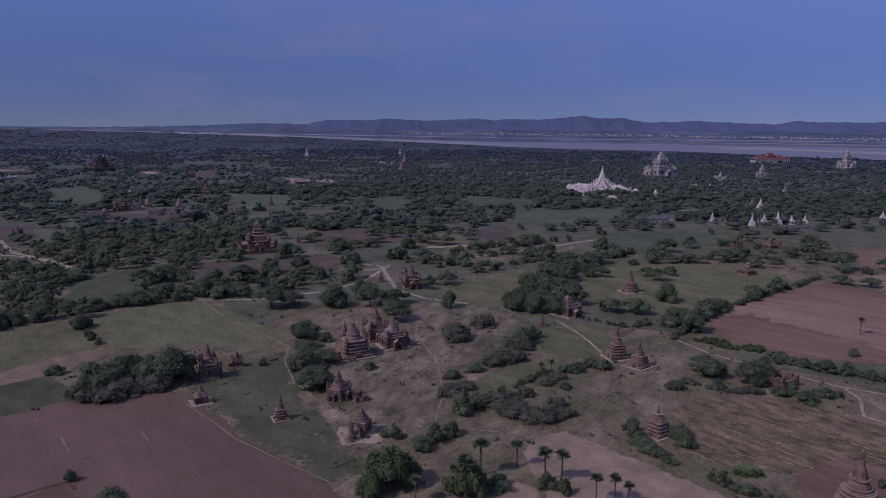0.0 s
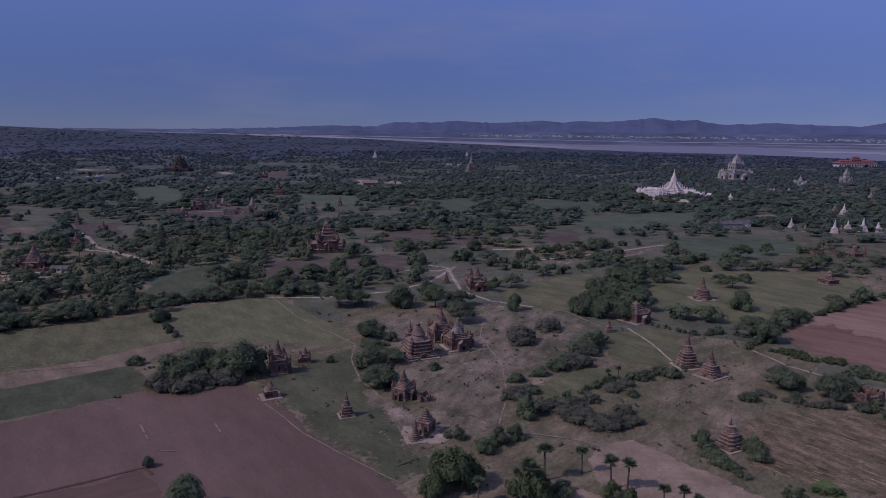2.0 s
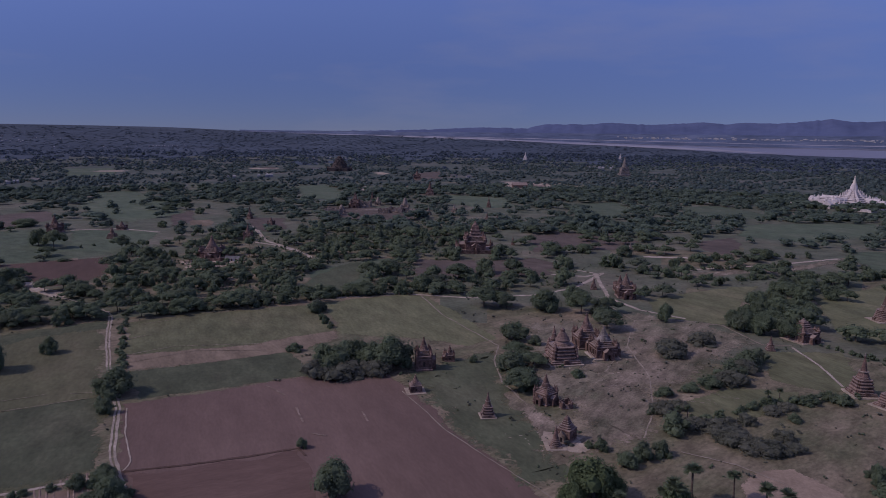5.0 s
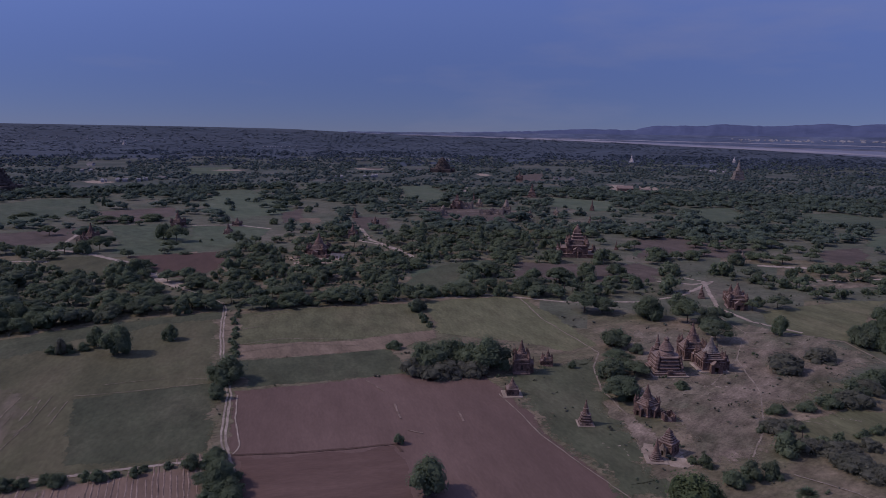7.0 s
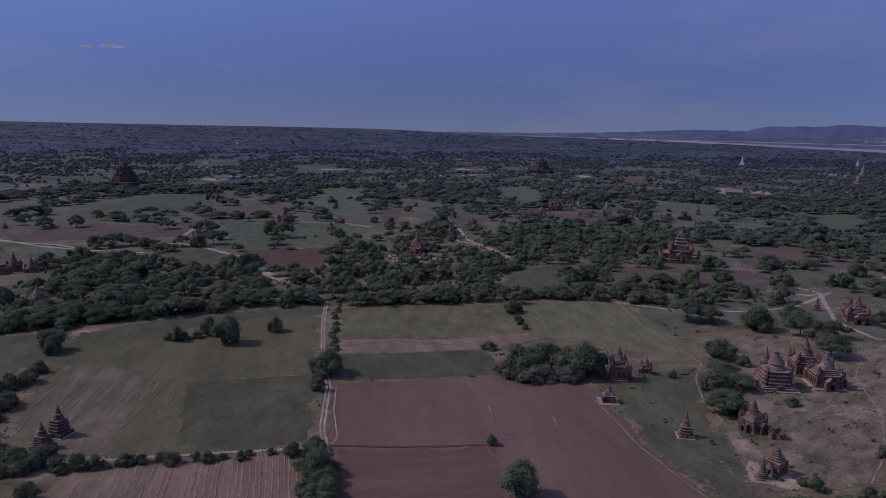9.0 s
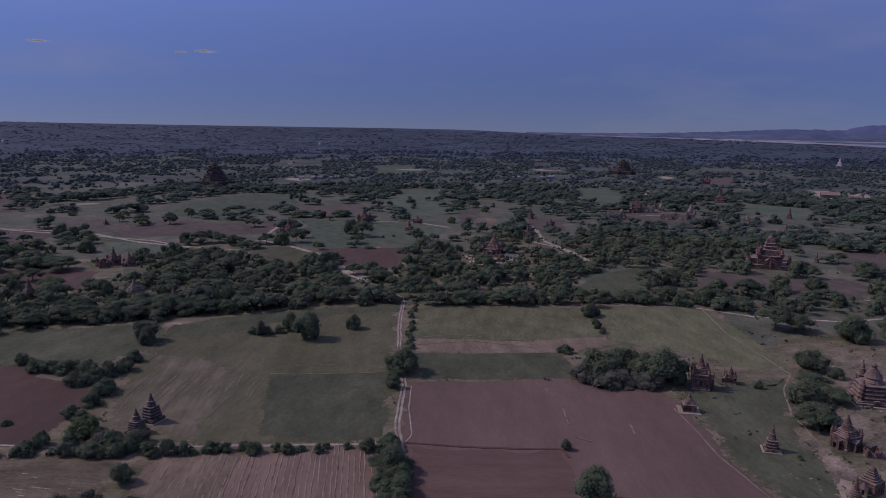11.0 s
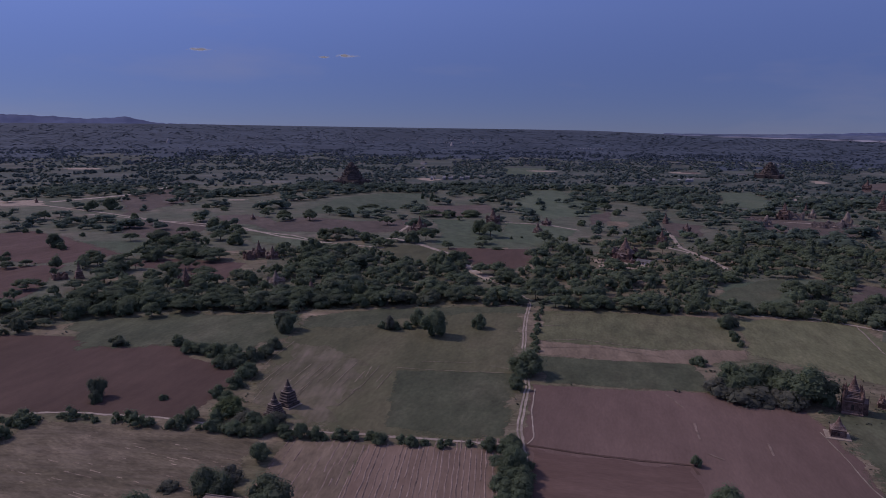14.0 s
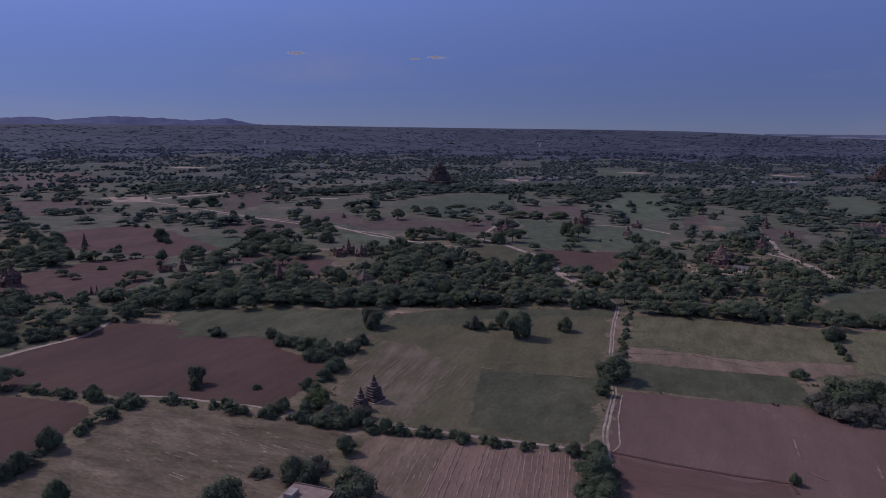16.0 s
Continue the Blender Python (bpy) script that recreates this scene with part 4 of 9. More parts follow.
        gate = part("gatehouse", Mesh().box(-6, 58, -0.3, -2.2, 65, 6.5).box(2.2, 58, -0.3, 6, 65, 6.5).box(-2.2, 58, 4.5, 2.2, 65, 6.5).add([(-6, 58, 6.5), (6, 58, 6.5), (6, 65, 6.5), (-6, 65, 6.5), (0, 58, 11), (0, 65, 11)], [(0, 3, 5, 4), (1, 4, 5, 2), (0, 4, 1), (3, 2, 5)]), wm, wall, "white gatehouse with pointed gable")
    tagged(court, "long white court wall with gatehouses round a temple", "wall")


def tall_temple(x, y, h, w, turn, material, label):
    """A tall two-storeyed temple: wide lower block with halls, roof terraces, upper cube, curved tower and spire."""
    ob = new("temple")
    ob.matrix_world = pose(x, y, land(x, y), 0, 0, turn)
    r = w * 0.40
    for name, a, z0, z1 in (("lower_storey", r, -0.4, h * 0.24), ("upper_storey", r * 0.47, h * 0.32, h * 0.54)):
        part(name, Mesh().ring([(a * 1.03, z0), (a * 1.03, z0 + h * 0.03), (a, z0 + h * 0.04), (a, z1 - h * 0.04), (a * 1.04, z1 - h * 0.02), (a * 1.04, z1), (a * 0.97, z1)], 4), material, ob)
        for side in range(4):
            for k in (-0.6, 0.0, 0.6):
                hole = part("window", Mesh().box(a * k - a * 0.1, a * 0.98, z0 + h * 0.07, a * k + a * 0.1, a * 1.015, z1 - h * 0.07), VOID, ob)
                hole.matrix_basis = Matrix.Rotation(radians(90 * side), 4, "Z")
    for a, z0, z1, n in ((r * 0.90, h * 0.24, h * 0.33, 3), (r * 0.42, h * 0.54, h * 0.63, 3)):
        for i in range(n):
            q, za = a * (1 - 0.1 * i), z0 + (z1 - z0) * i / n
            part("roof_terrace", tiers(Mesh(), q, za, q * 0.97, za + (z1 - z0) / n, 1, 4), material, ob)
            for cx, cy in ((-1, -1), (1, -1), (1, 1), (-1, 1)):
                part("corner_stupa", Mesh().ring([(a * 0.10, za), (a * 0.10, za + h * 0.03), (a * 0.06, za + h * 0.05), (a * 0.012, za + h * 0.11)], 6, cx * q, cy * q), material, ob)
    rt = r * 0.26
    part("tower", Mesh().ring([(rt * a, h * (0.63 + 0.22 * c)) for a, c in ((1.05, 0), (0.97, 0.1), (0.97, 0.35), (0.86, 0.62), (0.66, 0.85), (0.45, 1.0))], 4), material, ob)
    part("spire", Mesh().ring(spire_profile(rt * 0.44, h * 0.85, h * 0.15, 4), 8), material, ob)
    for side in (90, 180, 270):
        porch(ob, material, r, r * 0.35, r * 0.6, h * 0.17, side, h * 0.06)
    return tagged(ob, label, "temple", "temples of the plain")


def palace(x, y, w, h, turn):
    """A long palace hall: white arcaded walls, red hipped roofs in tiers, a stacked roof over the middle."""
    ob = new("palace_hall")
    ob.matrix_world = pose(x, y, land(x, y), 0, 0, turn)
    d = w * 0.28
    part("wall", Mesh().box(-w / 2, -d / 2, -0.3, w / 2, d / 2, h * 0.34), WHITEWASH, ob)
    for i in range(15):
        part("opening", Mesh().box(-w * 0.48 + i * w * 0.066, -d / 2 - 0.1, h * 0.06, -w * 0.48 + i * w * 0.066 + w * 0.03, -d / 2 + 0.05, h * 0.24), VOID, ob)

    def hip(cx, a, b, z, rise, lap=1.08):
        return Mesh().add([(cx - a * lap, -b * lap, z), (cx + a * lap, -b * lap, z), (cx + a * lap, b * lap, z), (cx - a * lap, b * lap, z), (cx - a * 0.72, 0, z + rise), (cx + a * 0.72, 0, z + rise)],
                          [(0, 1, 5, 4), (2, 3, 4, 5), (0, 4, 3), (1, 2, 5), (3, 2, 1, 0)])
    part("roof", hip(0, w * 0.5, d * 0.5, h * 0.34, h * 0.22), ROOFRED, ob)
    for cx, a in ((-w * 0.3, w * 0.12), (0, w * 0.17), (w * 0.3, w * 0.12)):
        for i in range(3 if cx == 0 else 1):
            k = 1 - 0.24 * i
            z = h * (0.46 + 0.17 * i)
            part("upper_wall", Mesh().box(cx - a * k, -d * 0.3 * k, z - h * 0.05, cx + a * k, d * 0.3 * k, z + h * 0.05), ROOFRED, ob, "red-painted upper wall")
            part("upper_roof", hip(cx, a * k, d * 0.32 * k, z + h * 0.05, h * 0.13), ROOFRED, ob)
    return tagged(ob, "long white palace hall with tiered red roofs", "palace")


def pyramid_temple(x, y, h, w, turn, material, label):
    """A massive temple whose steep worn terraces climb like a pyramid to a broken top."""
    ob = new("temple")
    ob.matrix_world = pose(x, y, land(x, y), 0, 0, turn)
    r = w / 2
    part("body", Mesh().ring([(r, -0.4), (r * 0.985, h * 0.18), (r * 1.0, h * 0.20), (r * 0.94, h * 0.22)], 4, jitter=0.015), material, ob)
    for i in range(6):
        a, z0, z1 = r * (0.90 - 0.60 * i / 6), h * (0.22 + 0.60 * i / 6), h * (0.22 + 0.60 * (i + 1) / 6)
        part("roof_terrace", Mesh().ring([(a, z0), (a * 0.985, z0 + (z1 - z0) * 0.4), (a * 0.955, z0 + (z1 - z0) * 0.75), (a - r * 0.085, z1)], 8, turn=math.pi / 8, jitter=0.045), material, ob)
        for k in range(8):                                # brush and fallen brick on the ledges
            q = 2 * math.pi * (k + random.random()) / 8
            part("fallen_brick", Mesh().ring([(r * 0.07, z1 - h * 0.03), (r * 0.055, z1 + h * 0.01), (r * 0.015, z1 + h * 0.035)], 6, a * 0.93 * math.cos(q), a * 0.93 * math.sin(q), jitter=0.25), material, ob)
    part("stump", Mesh().ring([(r * 0.31, h * 0.80), (r * 0.26, h * 0.87), (r * 0.22, h * 0.93), (r * 0.12, h * 0.985), (r * 0.04, h)], 8, jitter=0.18), material, ob)
    for side in range(4):
        porch(ob, material, r, r * 0.25, r * 0.5, h * 0.2, 90 * side, h * 0.07)
    return tagged(ob, label, "temple", "temples of the plain")


def cloud(bearing, tangent, size, label):
    """A small fair-weather cloud far over the skyline."""
    rng = random.Random(int(bearing * 10))
    x, y = -4700 * math.sin(radians(bearing)), 4700 * math.cos(radians(bearing))
    m = Mesh()
    side = Vector((math.cos(radians(bearing)), math.sin(radians(bearing)), 0))
    for i in range(26):
        f = rng.gauss(0, 0.42)
        c = Vector((x, y, EYE_HEIGHT + 4700 * tangent)) + side * size * f + Vector((0, 0, rng.uniform(-0.06, 0.06) * size))
        k = size * 0.17 * max(0.3, 1 - abs(f))
        m.add([tuple(c + Vector((p[0] * k * 1.8, p[1] * k * 1.8, p[2] * k * 0.55))) for p in ICO[0]], ICO[1])
    ob = part("cloud", m, CLOUDW)
    for face in ob.data.polygons:
        face.use_smooth = True
    return tagged(ob, label, "cloud", kind="structure")


def ruin(x, y, h, w, turn=0, material=None, label="ruined red-brick temple walls without roof"):
    """Broken walls round an open cell."""
    mt = material or BRICK
    ob = new("ruin")
    ob.matrix_world = pose(x, y, land(x, y), 0, 0, turn)
    r, t = w / 2, w * 0.12
    n = 12
    for side in range(4):
        m = Mesh()
        for i in range(n):                                # broken wall top, with an arched doorway or a breach in each side
            f = noise.noise(Vector((i * 0.45, side * 2.7 + x, y)))
            z = h * max(0.35, min(1.0, 0.72 + 0.55 * f + 0.25 * (abs(i - 5.5) / 5.5) ** 2))
            x0, x1 = -r + w * i / n, -r + w * (i + 1) / n
            sill = (h * 0.50 if i in (5, 6) else h * 0.38) if side % 2 == 0 and i in (4, 5, 6, 7) else -0.3
            if sill < z - 0.2:
                m.box(x0, r - t, sill, x1, r + random.uniform(-0.06, 0.06) * t, z)
            m.box(x0 + w / n * 0.15, r - t * 0.9, z, x1 - w / n * 0.2, r - t * 0.25, z + h * random.uniform(0.02, 0.08))
        wall = part("wall", m, mt, ob)
        wall.matrix_basis = Matrix.Rotation(radians(90 * side), 4, "Z")
    part("rubble", Mesh().ring([(r * 1.25, -0.2), (r * 1.05, h * 0.08), (r * 0.6, h * 0.2), (r * 0.2, h * 0.24)], 9, jitter=0.15), mt, ob)
    return tagged(ob, label, "ruin", "temples of the plain")


def rubble(x, y, w):
    """A pale heap of fallen bricks."""
    m = Mesh()
    for i in range(7):
        a, d, k = random.uniform(0, 6.3), random.uniform(0, 0.42) * w, random.uniform(0.12, 0.28) * w
        m.add([(x + d * math.cos(a) + p[0] * k, y + d * math.sin(a) + p[1] * k, p[2] * k * 0.5) for p in ICO[0]], ICO[1])
    return tagged(part("rubble_heap", m, DUST), "pale heap of fallen bricks on dry ground", "rubble", "rubble about the temples")


def shed(x, y, w, d, h, turn, roof, wall, label, pitch=0.35, flat=False, name="house"):
    """A plain building: walls, roof with eaves, door and windows."""
    ob = new(name)
    ob.matrix_world = pose(x, y, land(x, y), 0, 0, turn)
    part("wall", Mesh().box(-w / 2, -d / 2, -0.3, w / 2, d / 2, h), wall, ob)
    e = 0.6
    if flat:
        m = Mesh().box(-w / 2 - e, -d / 2 - e, h, w / 2 + e, d / 2 + e, h + 0.25)
        m.box(-w / 2 - e, -d / 2 - e, h + 0.25, w / 2 + e, -d / 2 - e + 0.2, h + 0.6)
        m.box(-w / 2 - e, d / 2 + e - 0.2, h + 0.25, w / 2 + e, d / 2 + e, h + 0.6)
    else:
        k = d * pitch
        m = Mesh().add([(-w / 2 - e, -d / 2 - e, h - 0.1), (w / 2 + e, -d / 2 - e, h - 0.1), (w / 2 + e, d / 2 + e, h - 0.1), (-w / 2 - e, d / 2 + e, h - 0.1), (-w / 2 - e, 0, h + k), (w / 2 + e, 0, h + k)],
                       [(0, 1, 5, 4), (2, 3, 4, 5), (0, 4, 3), (1, 2, 5), (3, 2, 1, 0)])
    part("roof", m, roof, ob)
    if flat:
        part("roof_hatch", Mesh().box(-w * 0.42, -d * 0.3, h + 0.25, -w * 0.2, d * 0.1, h + 1.5), wall, ob)
    part("door", Mesh().box(-0.55, -d / 2 - 0.05, 0, 0.55, -d / 2, 2.05), VOID, ob, "dark doorway")
    for s in (-1, 1):
        part("window", Mesh().box(s * w * 0.3 - 0.5, -d / 2 - 0.05, 0.9, s * w * 0.3 + 0.5, -d / 2, 2.0), VOID, ob)
    return tagged(ob, label, name.replace("_", " "))


# ---- the plain, the river and the far country ----
def table(rows, b):
    """Linear between (bearing, value) rows; bearings fall from left to right."""
    if b >= rows[0][0]:
        return rows[0][1]
    for (ba, va), (bb, vb) in zip(rows, rows[1:]):
        if b >= bb:
            return vb + (va - vb) * (b - bb) / (ba - bb)
    return rows[-1][1]


def reach(u):
    """The distance at which the land lies by the tangent u under the eye's level."""
    return EYE_HEIGHT / u if u > 0.05 else NEAR_FLAT + FAR_SPAN * (1 - u / 0.05)


def spot(bearing, d):
    return -d * math.sin(radians(bearing)), d * math.cos(radians(bearing))


# tangents under the eye's level, in thousandths
SHORE = [(34, 1.0), (32, 2.2), (27, 3.9), (21, 5.9), (15, 7.4), (13, 9.4), (8.5, 13.4), (4, 16.0), (0, 18.6), (-5, 22.4), (-10, 24.0), (-18, 25.4), (-22, 26.3), (-26, 29), (-36, 32)]
FARBANK = [(34, 0.9), (21, 4.7), (13, 8.0), (8.5, 10.2), (0, 13.5), (-10, 14.2), (-18, 12.5), (-36, 12.0)]
SKYLINE = [(180, -3), (91, -3.2), (73, -6.0), (60, -5.0), (45, -4.2), (39, -3.2), (34, 0.3), (32, 0.8), (-36, 0.0), (-180, 0.0)]
RIDGE = [(33, 0.5), (27, -0.7), (23, -2.1), (19, -4.3), (15, -8.1), (11, -7.4), (9.6, -13.5), (6.2, -13.7), (4.4, -16.4), (1.7, -13.7), (-0.6, -15.6), (-2.5, -17.5), (-3.9, -15.3), (-5.2, -17.1), (-8, -16.6),
         (-11.1, -22.3), (-12.4, -18.6), (-14.1, -19.5), (-16, -13.6), (-18.4, -14.5), (-19.6, -16.1), (-22.4, -13.3), (-25.5, -12.1), (-26.6, -16.4), (-28, -14.4), (-32, -14.5), (-45, -12), (-60, -4)]
LEFT_RIDGE = [(120, -4), (100, -12), (91, -10.1), (88.8, -12.8), (87.4, -9), (84, -15), (81, -13.6), (78.2, -10.9), (75.7, -14.5), (73.6, -6.7), (68, -5.4)]

random.seed(3)
m = Mesh()
bearings = [180 - 2 * i for i in range(181)]
rings = [0, 60, 120, 180, 240] + [280 + 40 * i for i in range(43)] + [2000 + 120 * i for i in range(1, 14)]
for b in bearings:
    last = reach(table(SKYLINE, b) / 1000)
    for d in rings + [3560 + (last - 3560) * i / 5 for i in range(1, 6)]:
        x, y = spot(b, d)
        m.v.append((x, y, land(x, y)))
k = len(rings) + 5
m.f = [(i * k + j, i * k + j + 1, i * k + k + j + 1, i * k + k + j) for i in range(180) for j in range(k - 1)]
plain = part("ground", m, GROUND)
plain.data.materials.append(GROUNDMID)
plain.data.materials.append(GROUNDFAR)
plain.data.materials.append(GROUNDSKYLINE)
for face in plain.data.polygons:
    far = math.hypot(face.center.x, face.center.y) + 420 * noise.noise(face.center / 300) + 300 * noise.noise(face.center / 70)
    # the farther ground kinds carry more blue haze in their colour
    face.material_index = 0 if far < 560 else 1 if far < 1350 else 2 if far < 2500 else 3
tagged(plain, "dry scrubby plain of olive grass and brown soil", "ground", kind="structure")


def strip(name, near, far, b0, b1, material, label, lift, category, step=0.5):
    """A band of the far country between two tables of tangents."""
    m = Mesh()
    n = int((b0 - b1) / step)
    for i in range(n + 1):
        b = b0 + (b1 - b0) * i / n
        a, c = (reach((table(q, b) + 0.55 * noise.noise(Vector((b * 0.9, k, 3.3)))) / 1000) for q, k in ((near, 0.0), (far, 5.0)))
        for j in range(5):
            x, y = spot(b, a + (c - a) * j / 4)
            m.v.append((x, y, land(x, y) + lift))
    m.f = [(i * 5 + j, i * 5 + j + 1, i * 5 + j + 6, i * 5 + j + 5) for i in range(n) for j in range(4)]
    return tagged(part(name, m, material), label, category, kind="structure")


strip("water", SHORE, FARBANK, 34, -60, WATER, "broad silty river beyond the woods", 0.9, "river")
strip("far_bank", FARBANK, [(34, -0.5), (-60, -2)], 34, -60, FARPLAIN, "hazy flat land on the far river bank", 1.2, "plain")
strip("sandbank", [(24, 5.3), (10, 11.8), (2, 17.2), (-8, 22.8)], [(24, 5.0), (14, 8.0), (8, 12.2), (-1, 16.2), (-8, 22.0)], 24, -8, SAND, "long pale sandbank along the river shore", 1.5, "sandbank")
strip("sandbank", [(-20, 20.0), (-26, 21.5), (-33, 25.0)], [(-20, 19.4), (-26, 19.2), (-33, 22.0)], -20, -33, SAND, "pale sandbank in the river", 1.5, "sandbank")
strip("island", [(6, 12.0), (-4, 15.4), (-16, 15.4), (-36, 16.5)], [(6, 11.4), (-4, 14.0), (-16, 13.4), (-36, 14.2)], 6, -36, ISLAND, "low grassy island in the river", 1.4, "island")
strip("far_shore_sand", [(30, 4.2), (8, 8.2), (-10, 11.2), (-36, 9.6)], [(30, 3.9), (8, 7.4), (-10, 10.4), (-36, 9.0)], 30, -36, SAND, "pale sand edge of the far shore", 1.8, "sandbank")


def hills(rows, b0, b1, d, label, low=4.0):
    """Far hills: a ridge with spurs and gullies, its foot on the plain."""
    m = Mesh()
    n = int((b0 - b1) * 8)
    for i in range(n + 1):
        b = b0 + (b1 - b0) * i / n
        top = table(rows, b) / 1000 - 0.0011 * noise.noise(Vector((b * 1.3, 0, 7))) - 0.0008 * noise.noise(Vector((b * 3.6, 2, 7)))
        for j in range(13):
            f = j / 12
            x, y = spot(b, d + 420 * f)
            fold = 0.16 * noise.noise(Vector((x / 150, y / 150, 1.5))) + 0.09 * noise.noise(Vector((x / 60, y / 60, 4.5)))
            rise_here = f ** 1.25 + fold * math.sin(math.pi * f)
            u = low / 1000 + (top - low / 1000) * min(1.0, max(0, rise_here))
            m.v.append((x, y, EYE_HEIGHT - (d + 420 * f) * u))
    m.f = [(i * 13 + j, i * 13 + j + 1, i * 13 + j + 14, i * 13 + j + 13) for i in range(n) for j in range(12)]
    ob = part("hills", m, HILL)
    ob.data.shade_smooth()
    return tagged(ob, label, "hills", kind="structure")


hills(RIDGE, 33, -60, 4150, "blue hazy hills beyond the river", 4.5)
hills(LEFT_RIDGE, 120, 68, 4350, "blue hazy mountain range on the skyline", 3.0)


def far_houses(rows, b0, b1, n, label, loose=1.2, big=1.0, lift=4.2, wide=1.0):
    """White specks of a far town along the foot of the hills."""
    m = Mesh()
    for i in range(n):
        b = random.uniform(b1, b0)
        u = (table(rows, b) + random.gauss(0, loose)) / 1000
        d = reach(u)
        x, y = spot(b, d)
        s, w, hh = random.uniform(2.5, 6.5) * big * wide, random.uniform(2, 4), random.uniform(0.3, 1.6) * big / wide
        z = land(x, y) + lift
        c, q = math.cos(radians(b)), math.sin(radians(b))
        at = lambda p, r, k: (x + p * c - r * q, y + p * q + r * c, z + k)
        m.add([at(-s, -w, -6), at(s, -w, -6), at(s, w, -6), at(-s, w, -6), at(-s, -w, hh), at(s, -w, hh), at(s, w, hh), at(-s, w, hh), at(-s, 0, hh + w * 0.6), at(s, 0, hh + w * 0.6)],
              [(0, 1, 5, 4), (2, 3, 7, 6), (4, 5, 9, 8), (6, 7, 8, 9), (1, 2, 6, 9, 5), (3, 0, 4, 8, 7)])
    tagged(part("far_town", m, PALEROOF), label, "town", kind="stuff")


far_houses([(5, 5.0), (-15, 4.8), (-36, 7.5)], 4, -34, 300, "white houses of a far town below the hills", big=0.5, lift=3.5, loose=0.7, wide=2.2)
far_houses([(80, 11), (70, 12), (50, 12.5), (40, 15)], 70, 46, 40, "pale houses of a far village among trees", 1.2, 0.6)
far_houses([(59.7, 17.62), (56.3, 17.16)], 59.7, 56.3, 14, "pale roofs of a far hamlet among trees", 0.5, 0.5)
far_houses([(53.2, 17.47), (47.9, 16.55)], 53.2, 47.9, 18, "pale roofs of a far hamlet among trees", 0.5, 0.5)
far_houses([(52.7, 67.72), (49.3, 67.39)], 52.7, 49.3, 14, "pale roofs of a far hamlet among trees", 0.5, 0.5)
far_houses([(40.7, 23.03), (38.0, 22.35)], 40.7, 38.0, 8, "pale roofs of a far hamlet among trees", 0.5, 0.5)
far_houses([(35.2, 65.11), (31.6, 63.50)], 35.2, 31.6, 8, "pale roofs of a far hamlet among trees", 0.5, 0.5)
far_houses([(67.4, 25.89), (65.0, 25.78)], 67.4, 65.0, 8, "pale roofs of a far hamlet among trees", 0.5, 0.5)
far_houses([(29.6, 40.74), (25.0, 38.71)], 29.6, 25.0, 6, "pale roofs of a far hamlet among trees", 0.5, 0.5)
far_houses([(19.1, 9.71), (16.4, 9.03)], 19.1, 16.4, 8, "pale roofs of a far hamlet among trees", 0.5, 0.5)
far_houses([(47.6, 24.26), (38.3, 23.23)], 47.6, 38.3, 12, "pale roofs of a far hamlet among trees", 0.5, 0.5)
far_houses([(6.7, 47.34), (4.0, 47.12)], 6.7, 4.0, 8, "pale roofs of a far hamlet among trees", 0.5, 0.5)
far_houses([(-17.8, 72.48), (-22.4, 69.67)], -17.8, -22.4, 5, "pale roofs of a far hamlet among trees", 0.5, 0.4, 2.6)
far_houses([(56.4, 55.06), (52.7, 54.86)], 56.4, 52.7, 6, "pale roofs of a far hamlet among trees", 0.5, 0.5)

cloud(59.24, 0.1018, 95, "small white fair-weather cloud over the plain")
cloud(60.99, 0.0992, 62, "small faint white cloud over the plain")
cloud(70.36, 0.1035, 95, "small thin white cloud over the plain")

# ---- fields ----
field("meadow", MEADOW, [(-318.2, 160.2), (-319.2, 196.1), (-310.3, 232.6), (-282.3, 282.8), (-239.2, 242.3), (-215.3, 215.1), (-186.4, 184.5), (-155.0, 150.7), (-162.9, 141.2), (-185.9, 116.1), (-203.8, 101.8), (-214.8, 97.2), (-242.4, 99.0), (-298.3, 137.6)], "wide khaki-green meadow with mown streaks", rim=3, wobble=2)
field("straw_field", MOWN, [(-298.3, 137.6), (-279.6, 155.7), (-247.8, 158.0), (-221.3, 135.7), (-199.9, 113.2), (-205.9, 102.8), (-214.3, 98.1), (-242.4, 99.0)], "patch of dry straw-coloured grass in the meadow", rim=11, wobble=4)
field("grass_plot", DARKGRASS, [(-233.7, 160.4), (-210.2, 187.5), (-201.5, 198.5), (-156.6, 152.2), (-166.4, 139.3), (-188.0, 124.4)], "square plot of darker green grass", rim=3)
field("ploughed_field", DARKSOIL, [(-339.5, -38.7), (-346.9, -23.5), (-360.1, -2.3), (-390.5, 35.6), (-371.3, 58.9), (-343.6, 80.9), (-321.7, 99.9), (-301.5, 96.0), (-282.3, 105.1), (-268.1, 107.3), (-249.0, 87.5), (-236.5, 70.0), (-263.0, 45.7), (-281.9, 18.5), (-299.9, -3.5), (-317.0, -33.3)], "purple-brown ploughed field of bare soil")
# darker grass, its tone also painting in the shadow before the tree belt
field("grass_plot", DARKGRASS, [(-331.9, 164.4), (-332.2, 184.6), (-325.1, 212.9), (-302.5, 248.3), (-280.9, 284.9), (-265.9, 274.3), (-290.8, 238.6), (-296.2, 207.9), (-301.1, 183.1), (-309.2, 158.8)], "strip of dark grass under the tree belt", rim=4, wobble=3)
field("grass_plot", DARKGRASS, [(-388.7, 62.0), (-377.4, 114.8), (-341.2, 171.9), (-308.8, 142.6), (-324.1, 103.5), (-370.7, 64.4)], "strip of dark grass under the tree belt")
